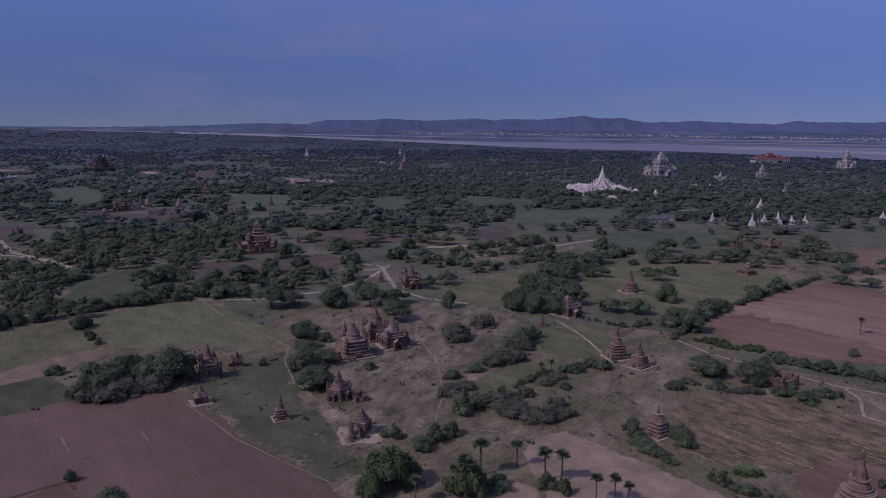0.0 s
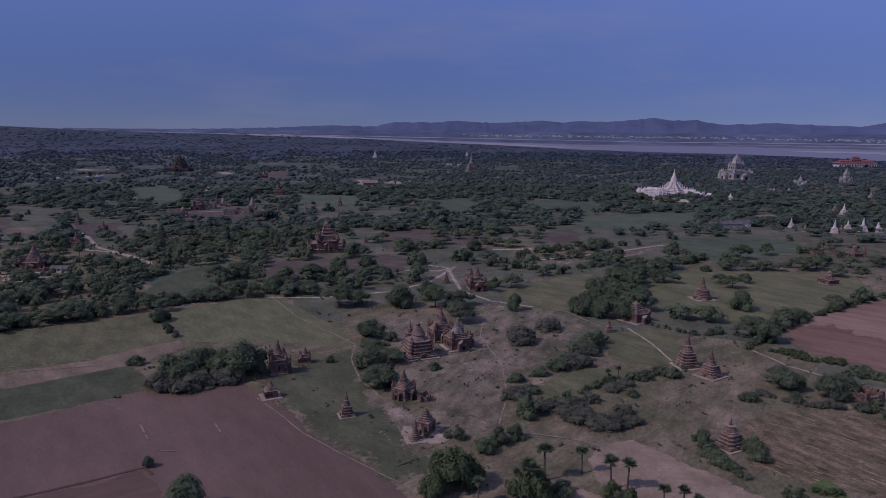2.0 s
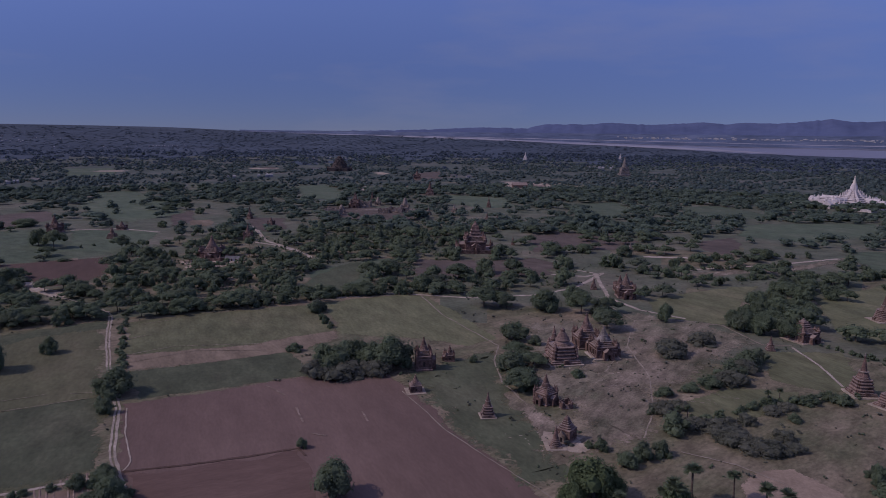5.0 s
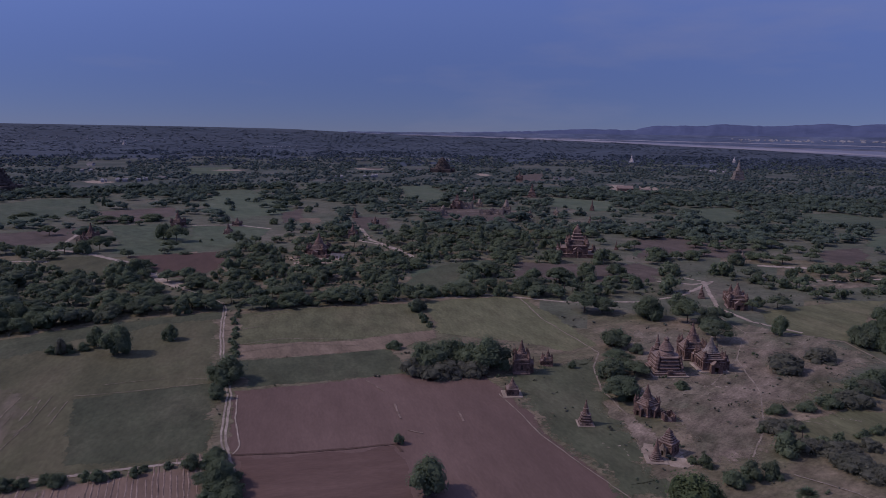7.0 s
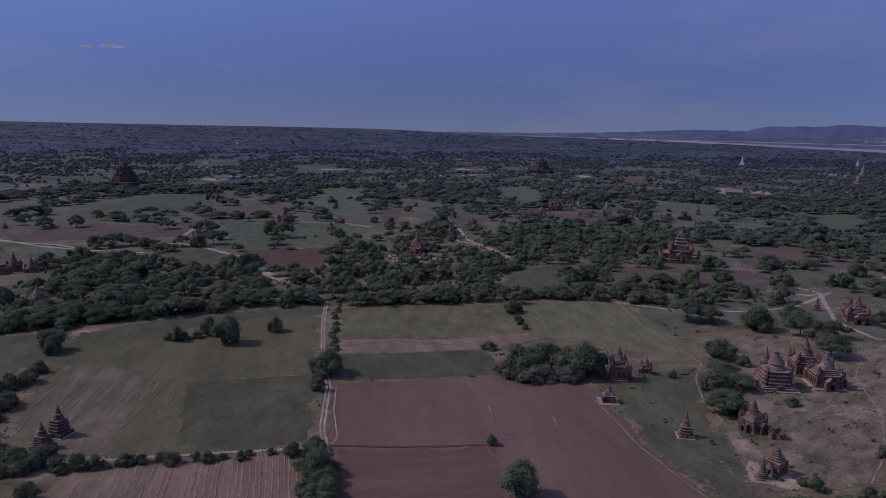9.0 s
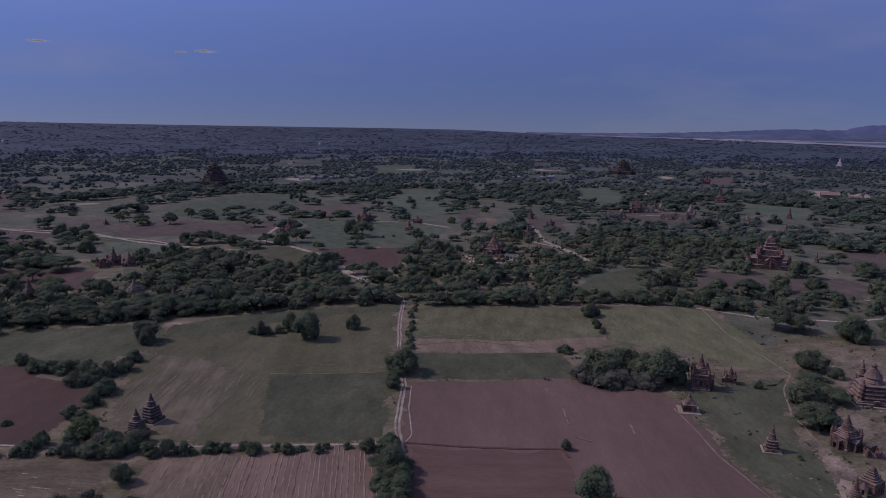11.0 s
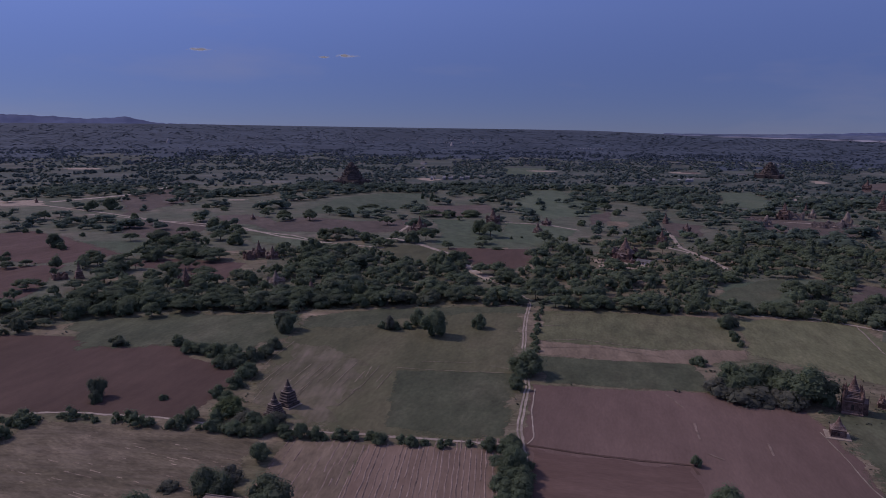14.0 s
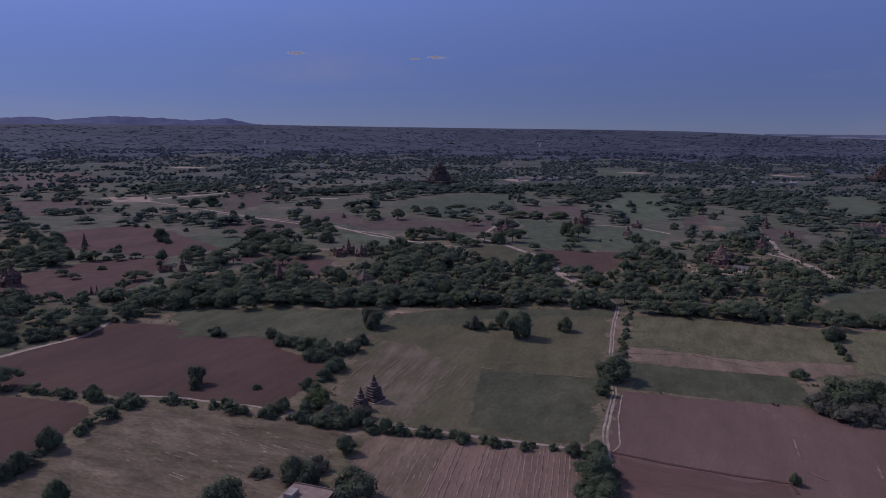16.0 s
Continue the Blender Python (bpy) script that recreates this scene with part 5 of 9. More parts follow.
field("ploughed_field", DARKSOIL, [(-311.4, -32.9), (-294.7, -7.3), (-275.8, 12.2), (-262.9, 13.9), (-244.9, 0.1), (-233.9, -13.7), (-229.4, -27.2)], "dark brown ploughed field beside a hedge")
dry = field("straw_field", STRAW, [(-267.3, 30.4), (-242.0, 55.1), (-209.8, 89.5), (-198.2, 80.4), (-179.2, 65.2), (-172.2, 49.5), (-147.4, 40.3), (-186.6, -26.3), (-218.4, -26.4), (-227.7, -7.9), (-241.7, 9.6), (-262.9, 24.0)], "harvested field of dry straw-coloured stubble", rim=3.5, wobble=2)
ridges(dry, (-252.0, 46.0), (58.0, 33.0), (19.0, -34.0), 1.5, PALESTRAW, 0.04, 0.11, 0.60, 33, CLEAR[-1], 0.55)
stubble = field("stubble_field", STUBBLE, [(-199.7, 93.3), (-181.7, 111.3), (-132.6, 65.4), (-146.0, 42.5), (-176.7, 69.4)], "field of pale stubble in rows")
ploughed = field("ploughed_field", PLOUGH, [(-181.7, 111.3), (-152.6, 142.9), (-109.2, 105.1), (-132.6, 65.4)], "pinkish field ploughed in straight ridges")
ridges(ploughed, (-132.6, 65.4), (-49.1, 45.9), (23.4, 39.7), 1.75, RIDGE_SOIL, 0.10, 0.20, 0.04, 3)
ridges(stubble, (-146.0, 42.5), (-53.7, 50.8), (13.4, 22.9), 1.8, RIDGE_SOIL, 0.06, 0.15, 0.40, 8)
field("crop_field", CROP, [(-264.4, 285.1), (-236.8, 316.4), (-195.1, 352.0), (-178.1, 334.5), (-155.7, 308.0), (-187.8, 268.1), (-227.9, 241.1)], "field of yellow-green young crop")
field("straw_field", STUBBLE, [(-227.9, 241.1), (-187.8, 268.1), (-155.7, 308.0), (-148.6, 297.1), (-157.1, 269.7), (-212.1, 223.2)], "band of dry grass along the crop", rim=3.5, wobble=2)
field("grass_plot", DARKGRASS, [(-211.0, 222.1), (-160.3, 269.9), (-145.6, 257.5), (-133.1, 247.5), (-184.2, 200.6)], "plot of dark green grass")
field("red_field", REDSOIL, [(-187.1, 194.9), (-163.6, 217.3), (-136.3, 243.4), (-106.6, 258.6), (-94.1, 246.1), (-57.6, 208.3), (-32.7, 185.1), (-16.8, 168.8), (-2.6, 152.1), (-98.5, 102.7), (-132.9, 132.8), (-157.7, 160.2)], "large field of bare purplish-red soil")
field("red_field", TURNEDSOIL, [(-147.6, 151.9), (-126.2, 166.7), (-106.7, 182.9), (-93.5, 172.0), (-61.3, 121.8), (-99.6, 102.1)], "darker plot of freshly turned red soil")
field("crop_field", CROP, [(-190.5, 357.8), (-155.8, 394.0), (-137.7, 395.6), (-101.2, 356.7), (-74.3, 322.8), (-86.3, 306.3), (-116.3, 310.4), (-132.5, 305.9), (-152.2, 304.1), (-163.1, 322.5)], "field of yellow-green grass crossed by footpaths")
field("grass_plot", DARKGRASS, [(-100.3, 258.9), (-88.7, 279.6), (-70.5, 307.2), (-54.6, 260.3), (-43.9, 230.4), (-30.5, 218.0), (-22.3, 187.2), (-32.9, 185.8), (-57.8, 209.2)], "dark dry grass among small temples", rim=12, wobble=4, clear=False)
field("bare_ground", TRODDEN, [(-66.4, 353.6), (-38.5, 371.7), (-14.4, 398.2), (22.4, 399.6), (44.9, 362.8), (32.4, 326.4), (4.4, 292.0), (-14.0, 263.9), (-30.6, 251.5), (-40.1, 257.2), (-52.5, 290.4)], "greyish trodden ground with scattered scrub", rim=9, wobble=4, clear=False)
field("bare_ground", BARE, [(-32.8, 290.9), (-13.2, 366.7), (20.8, 367.8), (34.7, 351.5), (14.4, 292.2), (-0.5, 277.4), (-1.3, 231.0), (-17.0, 214.7), (-30.6, 251.5)], "bare greyish soil with scattered scrub", rim=12, wobble=4, clear=False)
field("bare_ground", BARE, [(-55.4, 256.8), (-47.3, 248.3), (-32.4, 232.8), (-22.8, 216.8), (-31.0, 208.2), (-38.1, 218.6), (-48.9, 240.1)], "pale trodden soil before a temple", rim=8, wobble=4, clear=False)
field("bare_ground", SANDYARD, [(-35.3, 215.9), (-32.9, 223.0), (-24.2, 224.0), (-17.8, 215.2), (-21.6, 211.0), (-30.6, 208.0)], "pale rubble-strewn ground about two small shrines", rim=4, wobble=2.5, clear=False)
field("crop_field", CROP, [(-8.4, 432.6), (43.6, 492.8), (63.2, 502.1), (43.0, 422.1), (34.9, 389.3), (2.3, 392.1)], "green field beside a wood")
field("crop_field", CROP, [(92.9, 471.4), (138.6, 527.8), (224.1, 522.6), (247.7, 508.3), (238.0, 462.9), (163.2, 391.3), (120.9, 371.2), (90.4, 388.7), (90.0, 436.5)], "open green field round a small stupa")
field("crop_field", CROP, [(48.9, 346.6), (83.2, 356.3), (83.9, 327.9), (69.4, 293.7), (46.0, 304.9)], "small green field with a footpath")
field("crop_field", CROP, [(8.6, 263.2), (29.0, 288.9), (54.4, 293.3), (54.7, 278.8), (34.8, 256.6), (14.8, 251.5)], "small patch of light green grass")
field("red_field", PINKSOIL, [(148.0, 376.9), (192.5, 412.9), (256.7, 461.9), (285.0, 434.5), (315.1, 410.3), (224.3, 286.8), (180.3, 295.2), (158.7, 302.4), (140.7, 327.8), (137.2, 344.3)], "large field of pinkish-red ploughed soil")
field("red_field", PINKDARK, [(144.6, 372.0), (175.3, 381.6), (191.9, 346.0), (211.2, 320.8), (232.7, 298.2), (225.9, 289.0), (181.2, 296.8), (159.5, 304.1), (141.5, 329.7), (138.0, 346.3)], "dark red strip of ploughed soil", rim=22, wobble=0.8)
field("red_field", PINKSOIL, [(362.3, 607.7), (427.3, 596.5), (383.9, 503.9), (312.8, 511.3)], "strip of pinkish bare soil")
field("red_field", PALESOIL, [(282.1, 479.5), (368.3, 511.6), (341.7, 446.5), (286.1, 441.0)], "strip of pale bare soil")
straw = field("straw_field", STUBBLE_EAST, [(83.0, 235.4), (96.9, 251.7), (125.3, 252.4), (156.0, 232.0), (172.6, 216.5), (155.4, 193.1), (126.5, 201.6), (104.3, 192.2), (93.2, 193.7), (75.3, 206.4)], "harvested field with rows of pale stubble")
ridges(straw, (61.8, 223.2), (53.0, -64.0), (62.4, 51.8), 1.2, PALESTRAW, 0.04, 0.12, 0.56, 21, CLEAR[-1], 0.55)
field("grass_plot", FRESHGRASS, [(88.0, 196.6), (94.5, 199.2), (97.2, 195.4), (95.4, 190.4), (89.1, 189.1), (86.3, 191.1)], "small patch of fresh green grass", rim=2.5, wobble=1.5)
field("red_field", PINKDARK, [(102.2, 191.5), (126.5, 201.6), (155.4, 193.1), (122.9, 148.9), (87.9, 148.4)], "reddish bare soil round a large stupa", rim=8, wobble=2)
field("pale_field", PALESOIL, [(31.8, 217.0), (41.8, 220.3), (64.0, 198.5), (80.1, 178.3), (80.0, 157.3), (33.2, 147.6), (29.1, 184.2), (24.7, 203.4)], "pale fallow field edged by palms")
field("pale_field", PALESOIL, [(16.5, 188.9), (27.3, 182.6), (26.6, 147.5), (2.8, 147.1), (9.4, 177.6)], "pale fallow plot under palms")
field("meadow", GREENFIELD, [(84.7, 857.3), (241.4, 934.8), (218.0, 815.9), (129.9, 731.9), (71.8, 755.4)], "green clearing before the white temple", rim=3, wobble=2)
field("bare_ground", WOODFLOOR, [(181.8, 656.3), (325.4, 767.8), (394.0, 687.2), (337.8, 577.9), (232.0, 541.8), (154.7, 555.4)], "brownish grazing ground with scattered trees", clear=False)
field("meadow", GREENFIELD, [(-124.8, 674.7), (-85.3, 717.9), (-60.6, 615.5), (-108.0, 582.6)], "green clearing among trees", rim=3, wobble=2)
field("meadow", GREENFIELD, [(-241.1, 435.4), (-226.2, 486.2), (-208.0, 513.6), (-185.5, 426.6), (-197.0, 398.0), (-224.5, 400.1)], "green clearing inside the wood", rim=3, wobble=2)
field("meadow", GREENFIELD, [(-780.6, 396.4), (-915.7, 533.3), (-951.9, 641.2), (-900.6, 678.5), (-758.9, 578.7), (-720.8, 435.6)], "long green meadow")
field("red_field", FALLOW, [(-753.4, 563.5), (-719.9, 655.2), (-648.4, 609.7), (-629.9, 527.6), (-670.0, 504.2)], "brown fallow plot", rim=4)
field("red_field", FALLOW, [(-692.4, 296.3), (-735.4, 380.9), (-662.7, 407.9), (-647.2, 483.9), (-580.3, 428.1), (-574.1, 386.8), (-589.8, 356.3), (-644.4, 294.3)], "brownish-red fallow field with single trees", rim=4)
field("meadow", GREENFIELD, [(-633.0, 489.3), (-593.2, 538.9), (-515.6, 486.5), (-424.5, 444.6), (-453.5, 391.0), (-487.6, 378.9), (-529.8, 419.7)], "green meadow among trees")
field("meadow", GREENFIELD, [(-565.5, 540.6), (-475.5, 562.4), (-420.2, 469.5), (-424.5, 444.6), (-479.0, 457.9)], "green meadow among trees")
field("straw_field", MEADOW, [(-515.4, 340.9), (-482.9, 370.1), (-440.5, 358.1), (-413.0, 328.9), (-426.7, 305.7), (-463.7, 310.6)], "yellowish dry grass plot")
field("ploughed_field", DARKSOIL, [(-465.9, 376.3), (-416.0, 435.7), (-374.0, 389.2), (-360.4, 349.2), (-375.4, 331.8), (-416.6, 354.3)], "dark brown ploughed plot")
field("bare_ground", SANDYARD, [(-404.9, 345.5), (-396.0, 346.5), (-372.0, 331.0), (-352.0, 325.6), (-340.0, 318.0), (-352.0, 313.8), (-374.0, 322.0)], "pale sandy clearing where tracks meet", rim=3, wobble=2, clear=False)
field("red_field", FALLOW, [(-568.7, 690.1), (-565.0, 726.3), (-495.8, 643.3), (-491.1, 601.3)], "small brown fallow plot")
field("red_field", RUSTSOIL, [(-517.7, -29.8), (-557.0, 1.8), (-586.5, 47.7), (-572.3, 94.8), (-482.7, 61.2), (-457.2, 41.6), (-467.1, -5.8), (-482.9, -28.6)], "bright red-brown bare field")
field("meadow", GREENFIELD, [(-699.2, 112.3), (-644.8, 178.2), (-573.2, 148.3), (-621.9, 117.6)], "green meadow strip", rim=3, wobble=2)
field("red_field", RUSTSOIL, [(-557.8, 121.9), (-554.0, 161.6), (-500.3, 208.3), (-448.2, 169.4), (-498.6, 153.3)], "reddish-brown bare field")
field("red_field", FALLOW, [(-808.7, 186.0), (-780.2, 242.9), (-710.5, 271.0), (-643.4, 188.5), (-732.9, 168.0)], "brown fallow field", rim=5, wobble=3, clear=False)
field("red_field", FALLOW, [(-1123.2, 269.7), (-1221.5, 383.3), (-1002.8, 348.3), (-858.4, 211.4)], "grey-brown fallow field", rim=5, wobble=3, clear=False)
field("red_field", FALLOW, [(-1093.8, -63.5), (-1130.2, 77.7), (-926.3, 74.2), (-918.6, -55.1)], "grey-brown fallow field", rim=5, wobble=3, clear=False)
field("bare_ground", SANDYARD, [(-1111.1, 98.1), (-1120.8, 160.5), (-1011.2, 158.5), (-1053.0, 106.7)], "pale bare sandy ground", rim=5, wobble=3, clear=False)
field("bare_ground", SANDYARD, [(-356.2, 441.4), (-323.2, 471.2), (-305.7, 445.6), (-316.2, 415.3), (-332.5, 415.3)], "pale swept yard before a temple", rim=5, wobble=3, clear=False)
field("bare_ground", SANDYARD, [(-327.2, 1435.3), (-213.4, 1416.3), (-195.5, 1296.9), (-247.2, 1237.6), (-299.5, 1312.8)], "pale swept ground before a brick building", rim=5, wobble=3, clear=False)
field("grass_plot", DARKGRASS, [(-403.1, 68.4), (-377.3, 119.9), (-344.3, 167.4), (-312.9, 157.7), (-293.0, 115.0), (-325.7, 92.6), (-345.1, 57.1)], "dark dry grass under the tree belt", rim=4, wobble=3)
field("grass_plot", DARKGRASS, [(-390.7, -29.6), (-401.6, -16.1), (-419.5, 6.9), (-420.6, 34.7), (-400.7, 35.9), (-377.9, 20.0), (-366.9, -2.1), (-351.3, -23.7)], "dark dry grass beside a track", rim=3, wobble=2, clear=False)
field("meadow", DARKGRASS, [(-231.6, 423.7), (-231.5, 480.5), (-213.9, 481.3), (-198.1, 428.2), (-190.2, 385.2), (-211.8, 374.2)], "dark green clearing inside the wood", rim=3, wobble=2)
field("bare_ground", FALLOW, [(-191.8, 514.4), (-136.5, 524.0), (-98.5, 555.6), (-73.0, 536.7), (-74.5, 487.5), (-125.6, 465.8), (-161.5, 446.3)], "brownish open ground inside the wood", rim=4, wobble=3)
field("bare_ground", FALLOW, [(-127.5, 674.5), (-106.8, 703.8), (-85.2, 692.9), (-72.5, 608.5), (-103.2, 582.9)], "brown bare clearing beside trees", rim=4, wobble=3)
field("meadow", GREENFIELD, [(-647.8, 1133.8), (-619.2, 1195.5), (-487.9, 1020.5), (-462.6, 911.2), (-528.3, 942.4)], "green clearing inside the wood", rim=3, wobble=2)
field("meadow", GREENFIELD, [(-344.4, 1081.4), (-232.2, 1073.0), (-198.6, 933.7), (-232.7, 902.6), (-300.7, 954.8)], "green clearing inside the wood", rim=3, wobble=2)
field("bare_ground", FALLOW, [(-459.6, 693.4), (-420.3, 704.5), (-372.0, 630.7), (-371.8, 604.3), (-406.8, 611.9)], "brown clearing round a small temple", rim=3, wobble=2)
field("bare_ground", FALLOW, [(-440.8, 846.8), (-319.3, 856.4), (-285.3, 790.1), (-279.6, 731.6), (-361.2, 726.0), (-397.2, 761.5)], "brown bare ground round ruined temples", rim=3, wobble=2)
field("meadow", GREENFIELD, [(-858.2, 868.7), (-832.7, 944.9), (-683.5, 782.4), (-702.3, 716.9)], "green clearing far inside the wood", rim=3, wobble=2)
field("meadow", GREENFIELD, [(-1502.2, 1429.1), (-1444.2, 1545.8), (-1133.1, 1215.8), (-1182.9, 1132.9)], "green clearing far inside the wood", rim=3, wobble=2)
field("red_field", FALLOW, [(-1896.3, 1378.3), (-1838.5, 1504.8), (-1515.9, 1246.9), (-1567.4, 1144.5)], "brown clearing far inside the wood", rim=3, wobble=2)

field("red_field", RUSTSOIL, [(-761.4, 25.0), (-780.4, 66.4), (-776.0, 103.3), (-709.9, 124.6), (-596.8, 140.3), (-586.9, 117.3), (-574.5, 91.0), (-622.0, 51.2), (-666.5, 20.7)], "reddish-brown bare field with single shrines", rim=4, wobble=2)
field("red_field", FALLOW, [(-1712.6, -74.1), (-1789.2, 105.3), (-1470.8, 162.3), (-1298.6, 65.7), (-1319.6, -59.5)], "grey-brown fallow field far off", rim=4, wobble=2, clear=False)
field("red_field", FALLOW, [(-803.6, 296.1), (-792.4, 332.1), (-738.8, 337.9), (-677.4, 316.3), (-728.7, 278.0)], "purple-brown fallow plot", rim=4, wobble=2)
field("meadow", DARKGRASS, [(-662.9, 277.2), (-590.8, 305.6), (-551.5, 305.6), (-542.5, 274.8), (-584.6, 249.7), (-644.4, 251.3)], "dark green grass below a track", rim=4, wobble=2)
field("meadow", GREENFIELD, [(-635.9, 266.0), (-594.9, 292.2), (-549.7, 310.8), (-533.8, 283.0), (-567.7, 265.2), (-596.2, 248.8)], "dark green meadow below a track", rim=4, wobble=2)
field("pale_field", STUBBLE, [(-502.7, 640.5), (-491.6, 664.8), (-458.5, 624.2), (-468.9, 602.4)], "small pale plot with rows", rim=4, wobble=2)
field("bare_ground", BARE, [(15.8, 526.7), (53.9, 560.9), (107.2, 600.2), (149.2, 651.0), (144.7, 630.4), (103.7, 579.7), (52.1, 540.5), (19.6, 511.0)], "strip of dry tan grass beside a track", rim=2, wobble=1)
field("bare_ground", FALLOW, [(32.1, 700.5), (67.5, 741.4), (71.1, 715.4), (63.0, 642.5), (44.6, 628.1), (29.7, 669.2)], "bare pinkish soil between thickets", rim=4, wobble=2)
field("red_field", FALLOW, [(-591.6, 1617.4), (-565.0, 1741.8), (-473.6, 1451.7), (-504.7, 1375.4)], "pinkish bare plot in far woods", rim=4, wobble=2)
field("meadow", GREENFIELD, [(12.8, 1032.6), (74.8, 1074.6), (138.1, 962.7), (84.0, 888.6), (34.3, 925.0)], "green clearing in far woods", rim=4, wobble=2)
field("meadow", GREENFIELD, [(-120.8, 1020.4), (-74.1, 1069.8), (-35.2, 963.1), (-58.3, 840.7), (-97.9, 887.2)], "green clearing in far woods", rim=4, wobble=2)
field("bare_ground", FALLOW, [(-106.9, 704.0), (-57.3, 737.7), (-24.8, 681.0), (-42.4, 610.4), (-83.3, 614.4)], "tan grazing ground with single trees", rim=5, wobble=3, clear=False)
field("meadow", GREENFIELD, [(154.7, 680.5), (208.4, 711.5), (268.2, 699.0), (264.8, 633.8), (188.8, 575.8), (146.7, 579.2)], "grey-green grazing ground with single trees", rim=5, wobble=3)
field("meadow", GREENFIELD, [(-795.8, 779.3), (-765.9, 880.1), (-651.0, 825.7), (-561.4, 700.1), (-552.7, 604.1), (-639.4, 630.3)], "open green ground with single trees", rim=5, wobble=3, clear=False)
CLEAR.append([(-2204.1, 188.0), (-2182.8, 261.9), (-1974.1, 236.8), (-2000.1, 165.2)])
field("bare_ground", SANDYARD, [(-2170.3, 190.7), (-2197.2, 212.3), (-2179.8, 239.4), (-2128.7, 249.4), (-2097.3, 227.0), (-2120.7, 198.5)], "pale sandy ground far off", rim=3, wobble=2, clear=False)
CLEAR.append([(-1959.2, 336.8), (-1925.3, 431.1), (-1725.5, 388.3), (-1759.8, 299.2)])
field("bare_ground", SANDYARD, [(-1925.4, 336.5), (-1948.3, 367.0), (-1925.6, 402.7), (-1873.5, 413.6), (-1848.2, 381.9), (-1875.7, 344.5)], "pale sandy ground far off", rim=3, wobble=2, clear=False)
CLEAR.append([(-983.8, 373.2), (-966.7, 409.6), (-912.8, 388.3), (-930.6, 351.1)])
field("bare_ground", SANDYARD, [(-975.5, 373.6), (-978.1, 385.3), (-969.7, 398.2), (-956.5, 401.7), (-953.1, 389.5), (-963.0, 375.8)], "pale sandy ground by a track", rim=3, wobble=2, clear=False)
CLEAR.append([(-2432.6, 1519.9), (-2338.7, 1680.8), (-2168.3, 1562.3), (-2263.2, 1409.0)])
field("bare_ground", SANDYARD, [(-2408.0, 1513.5), (-2404.1, 1570.4), (-2359.5, 1632.5), (-2307.9, 1648.5), (-2310.9, 1588.4), (-2362.0, 1523.0)], "pale sandy ground far off", rim=3, wobble=2, clear=False)
CLEAR.append([(-1226.4, 895.5), (-1182.2, 942.9), (-1061.1, 848.2), (-1104.7, 803.6)])
field("bare_ground", SANDYARD, [(-1198.3, 880.2), (-1212.0, 910.9), (-1187.7, 923.7), (-1143.9, 906.5), (-1128.8, 874.3), (-1156.9, 862.6)], "pale sandy village ground", rim=3, wobble=2, clear=False)
CLEAR.append([(-2761.2, 1495.5), (-2719.5, 1584.2), (-2556.1, 1492.6), (-2600.9, 1403.4)])
field("bare_ground", SANDYARD, [(-2740.4, 1493.2), (-2747.7, 1524.9), (-2727.0, 1555.3), (-2693.3, 1559.3), (-2684.0, 1525.8), (-2708.8, 1493.9)], "pale sandy ground far off", rim=3, wobble=2, clear=False)
CLEAR.append([(-1325.5, 1334.0), (-1259.9, 1412.5), (-1139.7, 1281.6), (-1204.4, 1208.0)])
field("bare_ground", SANDYARD, [(-1305.5, 1322.1), (-1304.5, 1359.2), (-1273.9, 1385.4), (-1237.1, 1378.0), (-1237.0, 1338.7), (-1271.7, 1312.4)], "pale sandy ground far off", rim=3, wobble=2, clear=False)
CLEAR.append([(-1089.9, 1629.7), (-1016.5, 1717.8), (-905.7, 1536.4), (-976.9, 1455.7)])
field("bare_ground", SANDYARD, [(-1068.0, 1608.3), (-1066.4, 1657.9), (-1032.3, 1684.9), (-992.4, 1664.7), (-993.2, 1612.2), (-1031.4, 1586.4)], "pale sandy ground far off", rim=3, wobble=2, clear=False)
CLEAR.append([(-1276.6, 1944.6), (-1239.9, 1985.2), (-1119.7, 1799.8), (-1156.8, 1756.2)])
field("bare_ground", SANDYARD, [(-1256.6, 1927.7), (-1263.6, 1959.1), (-1247.6, 1965.6), (-1220.5, 1940.2), (-1211.6, 1905.6), (-1230.5, 1901.1)], "pale sandy ground far off", rim=3, wobble=2, clear=False)
CLEAR.append([(-698.5, 1595.1), (-661.9, 1635.3), (-589.9, 1465.1), (-626.8, 1426.3)])
field("bare_ground", SANDYARD, [(-681.3, 1569.4), (-685.9, 1608.9), (-669.4, 1614.0), (-644.5, 1578.4), (-639.1, 1536.6), (-657.8, 1534.0)], "pale sandy ground far off", rim=3, wobble=2, clear=False)
CLEAR.append([(-749.1, 2950.4), (-691.0, 2986.0), (-638.6, 2782.2), (-699.0, 2741.3)])
field("bare_ground", SANDYARD, [(-734.6, 2928.8), (-728.6, 2963.2), (-707.6, 2967.3), (-687.9, 2936.1), (-693.0, 2898.1), (-716.6, 2896.3)], "pale sandy ground far off", rim=3, wobble=2, clear=False)
CLEAR.append([(-1054.7, 1858.7), (-969.3, 1877.4), (-868.7, 1686.3), (-952.8, 1672.7)])
field("bare_ground", SANDYARD, [(-1034.0, 1832.5), (-1027.1, 1864.8), (-989.3, 1864.1), (-949.6, 1827.4), (-954.8, 1790.9), (-997.6, 1796.1)], "pale sandy ground far off", rim=3, wobble=2, clear=False)
CLEAR.append([(-711.1, 1623.1), (-670.2, 1629.4), (-598.1, 1458.4), (-639.5, 1452.7)])
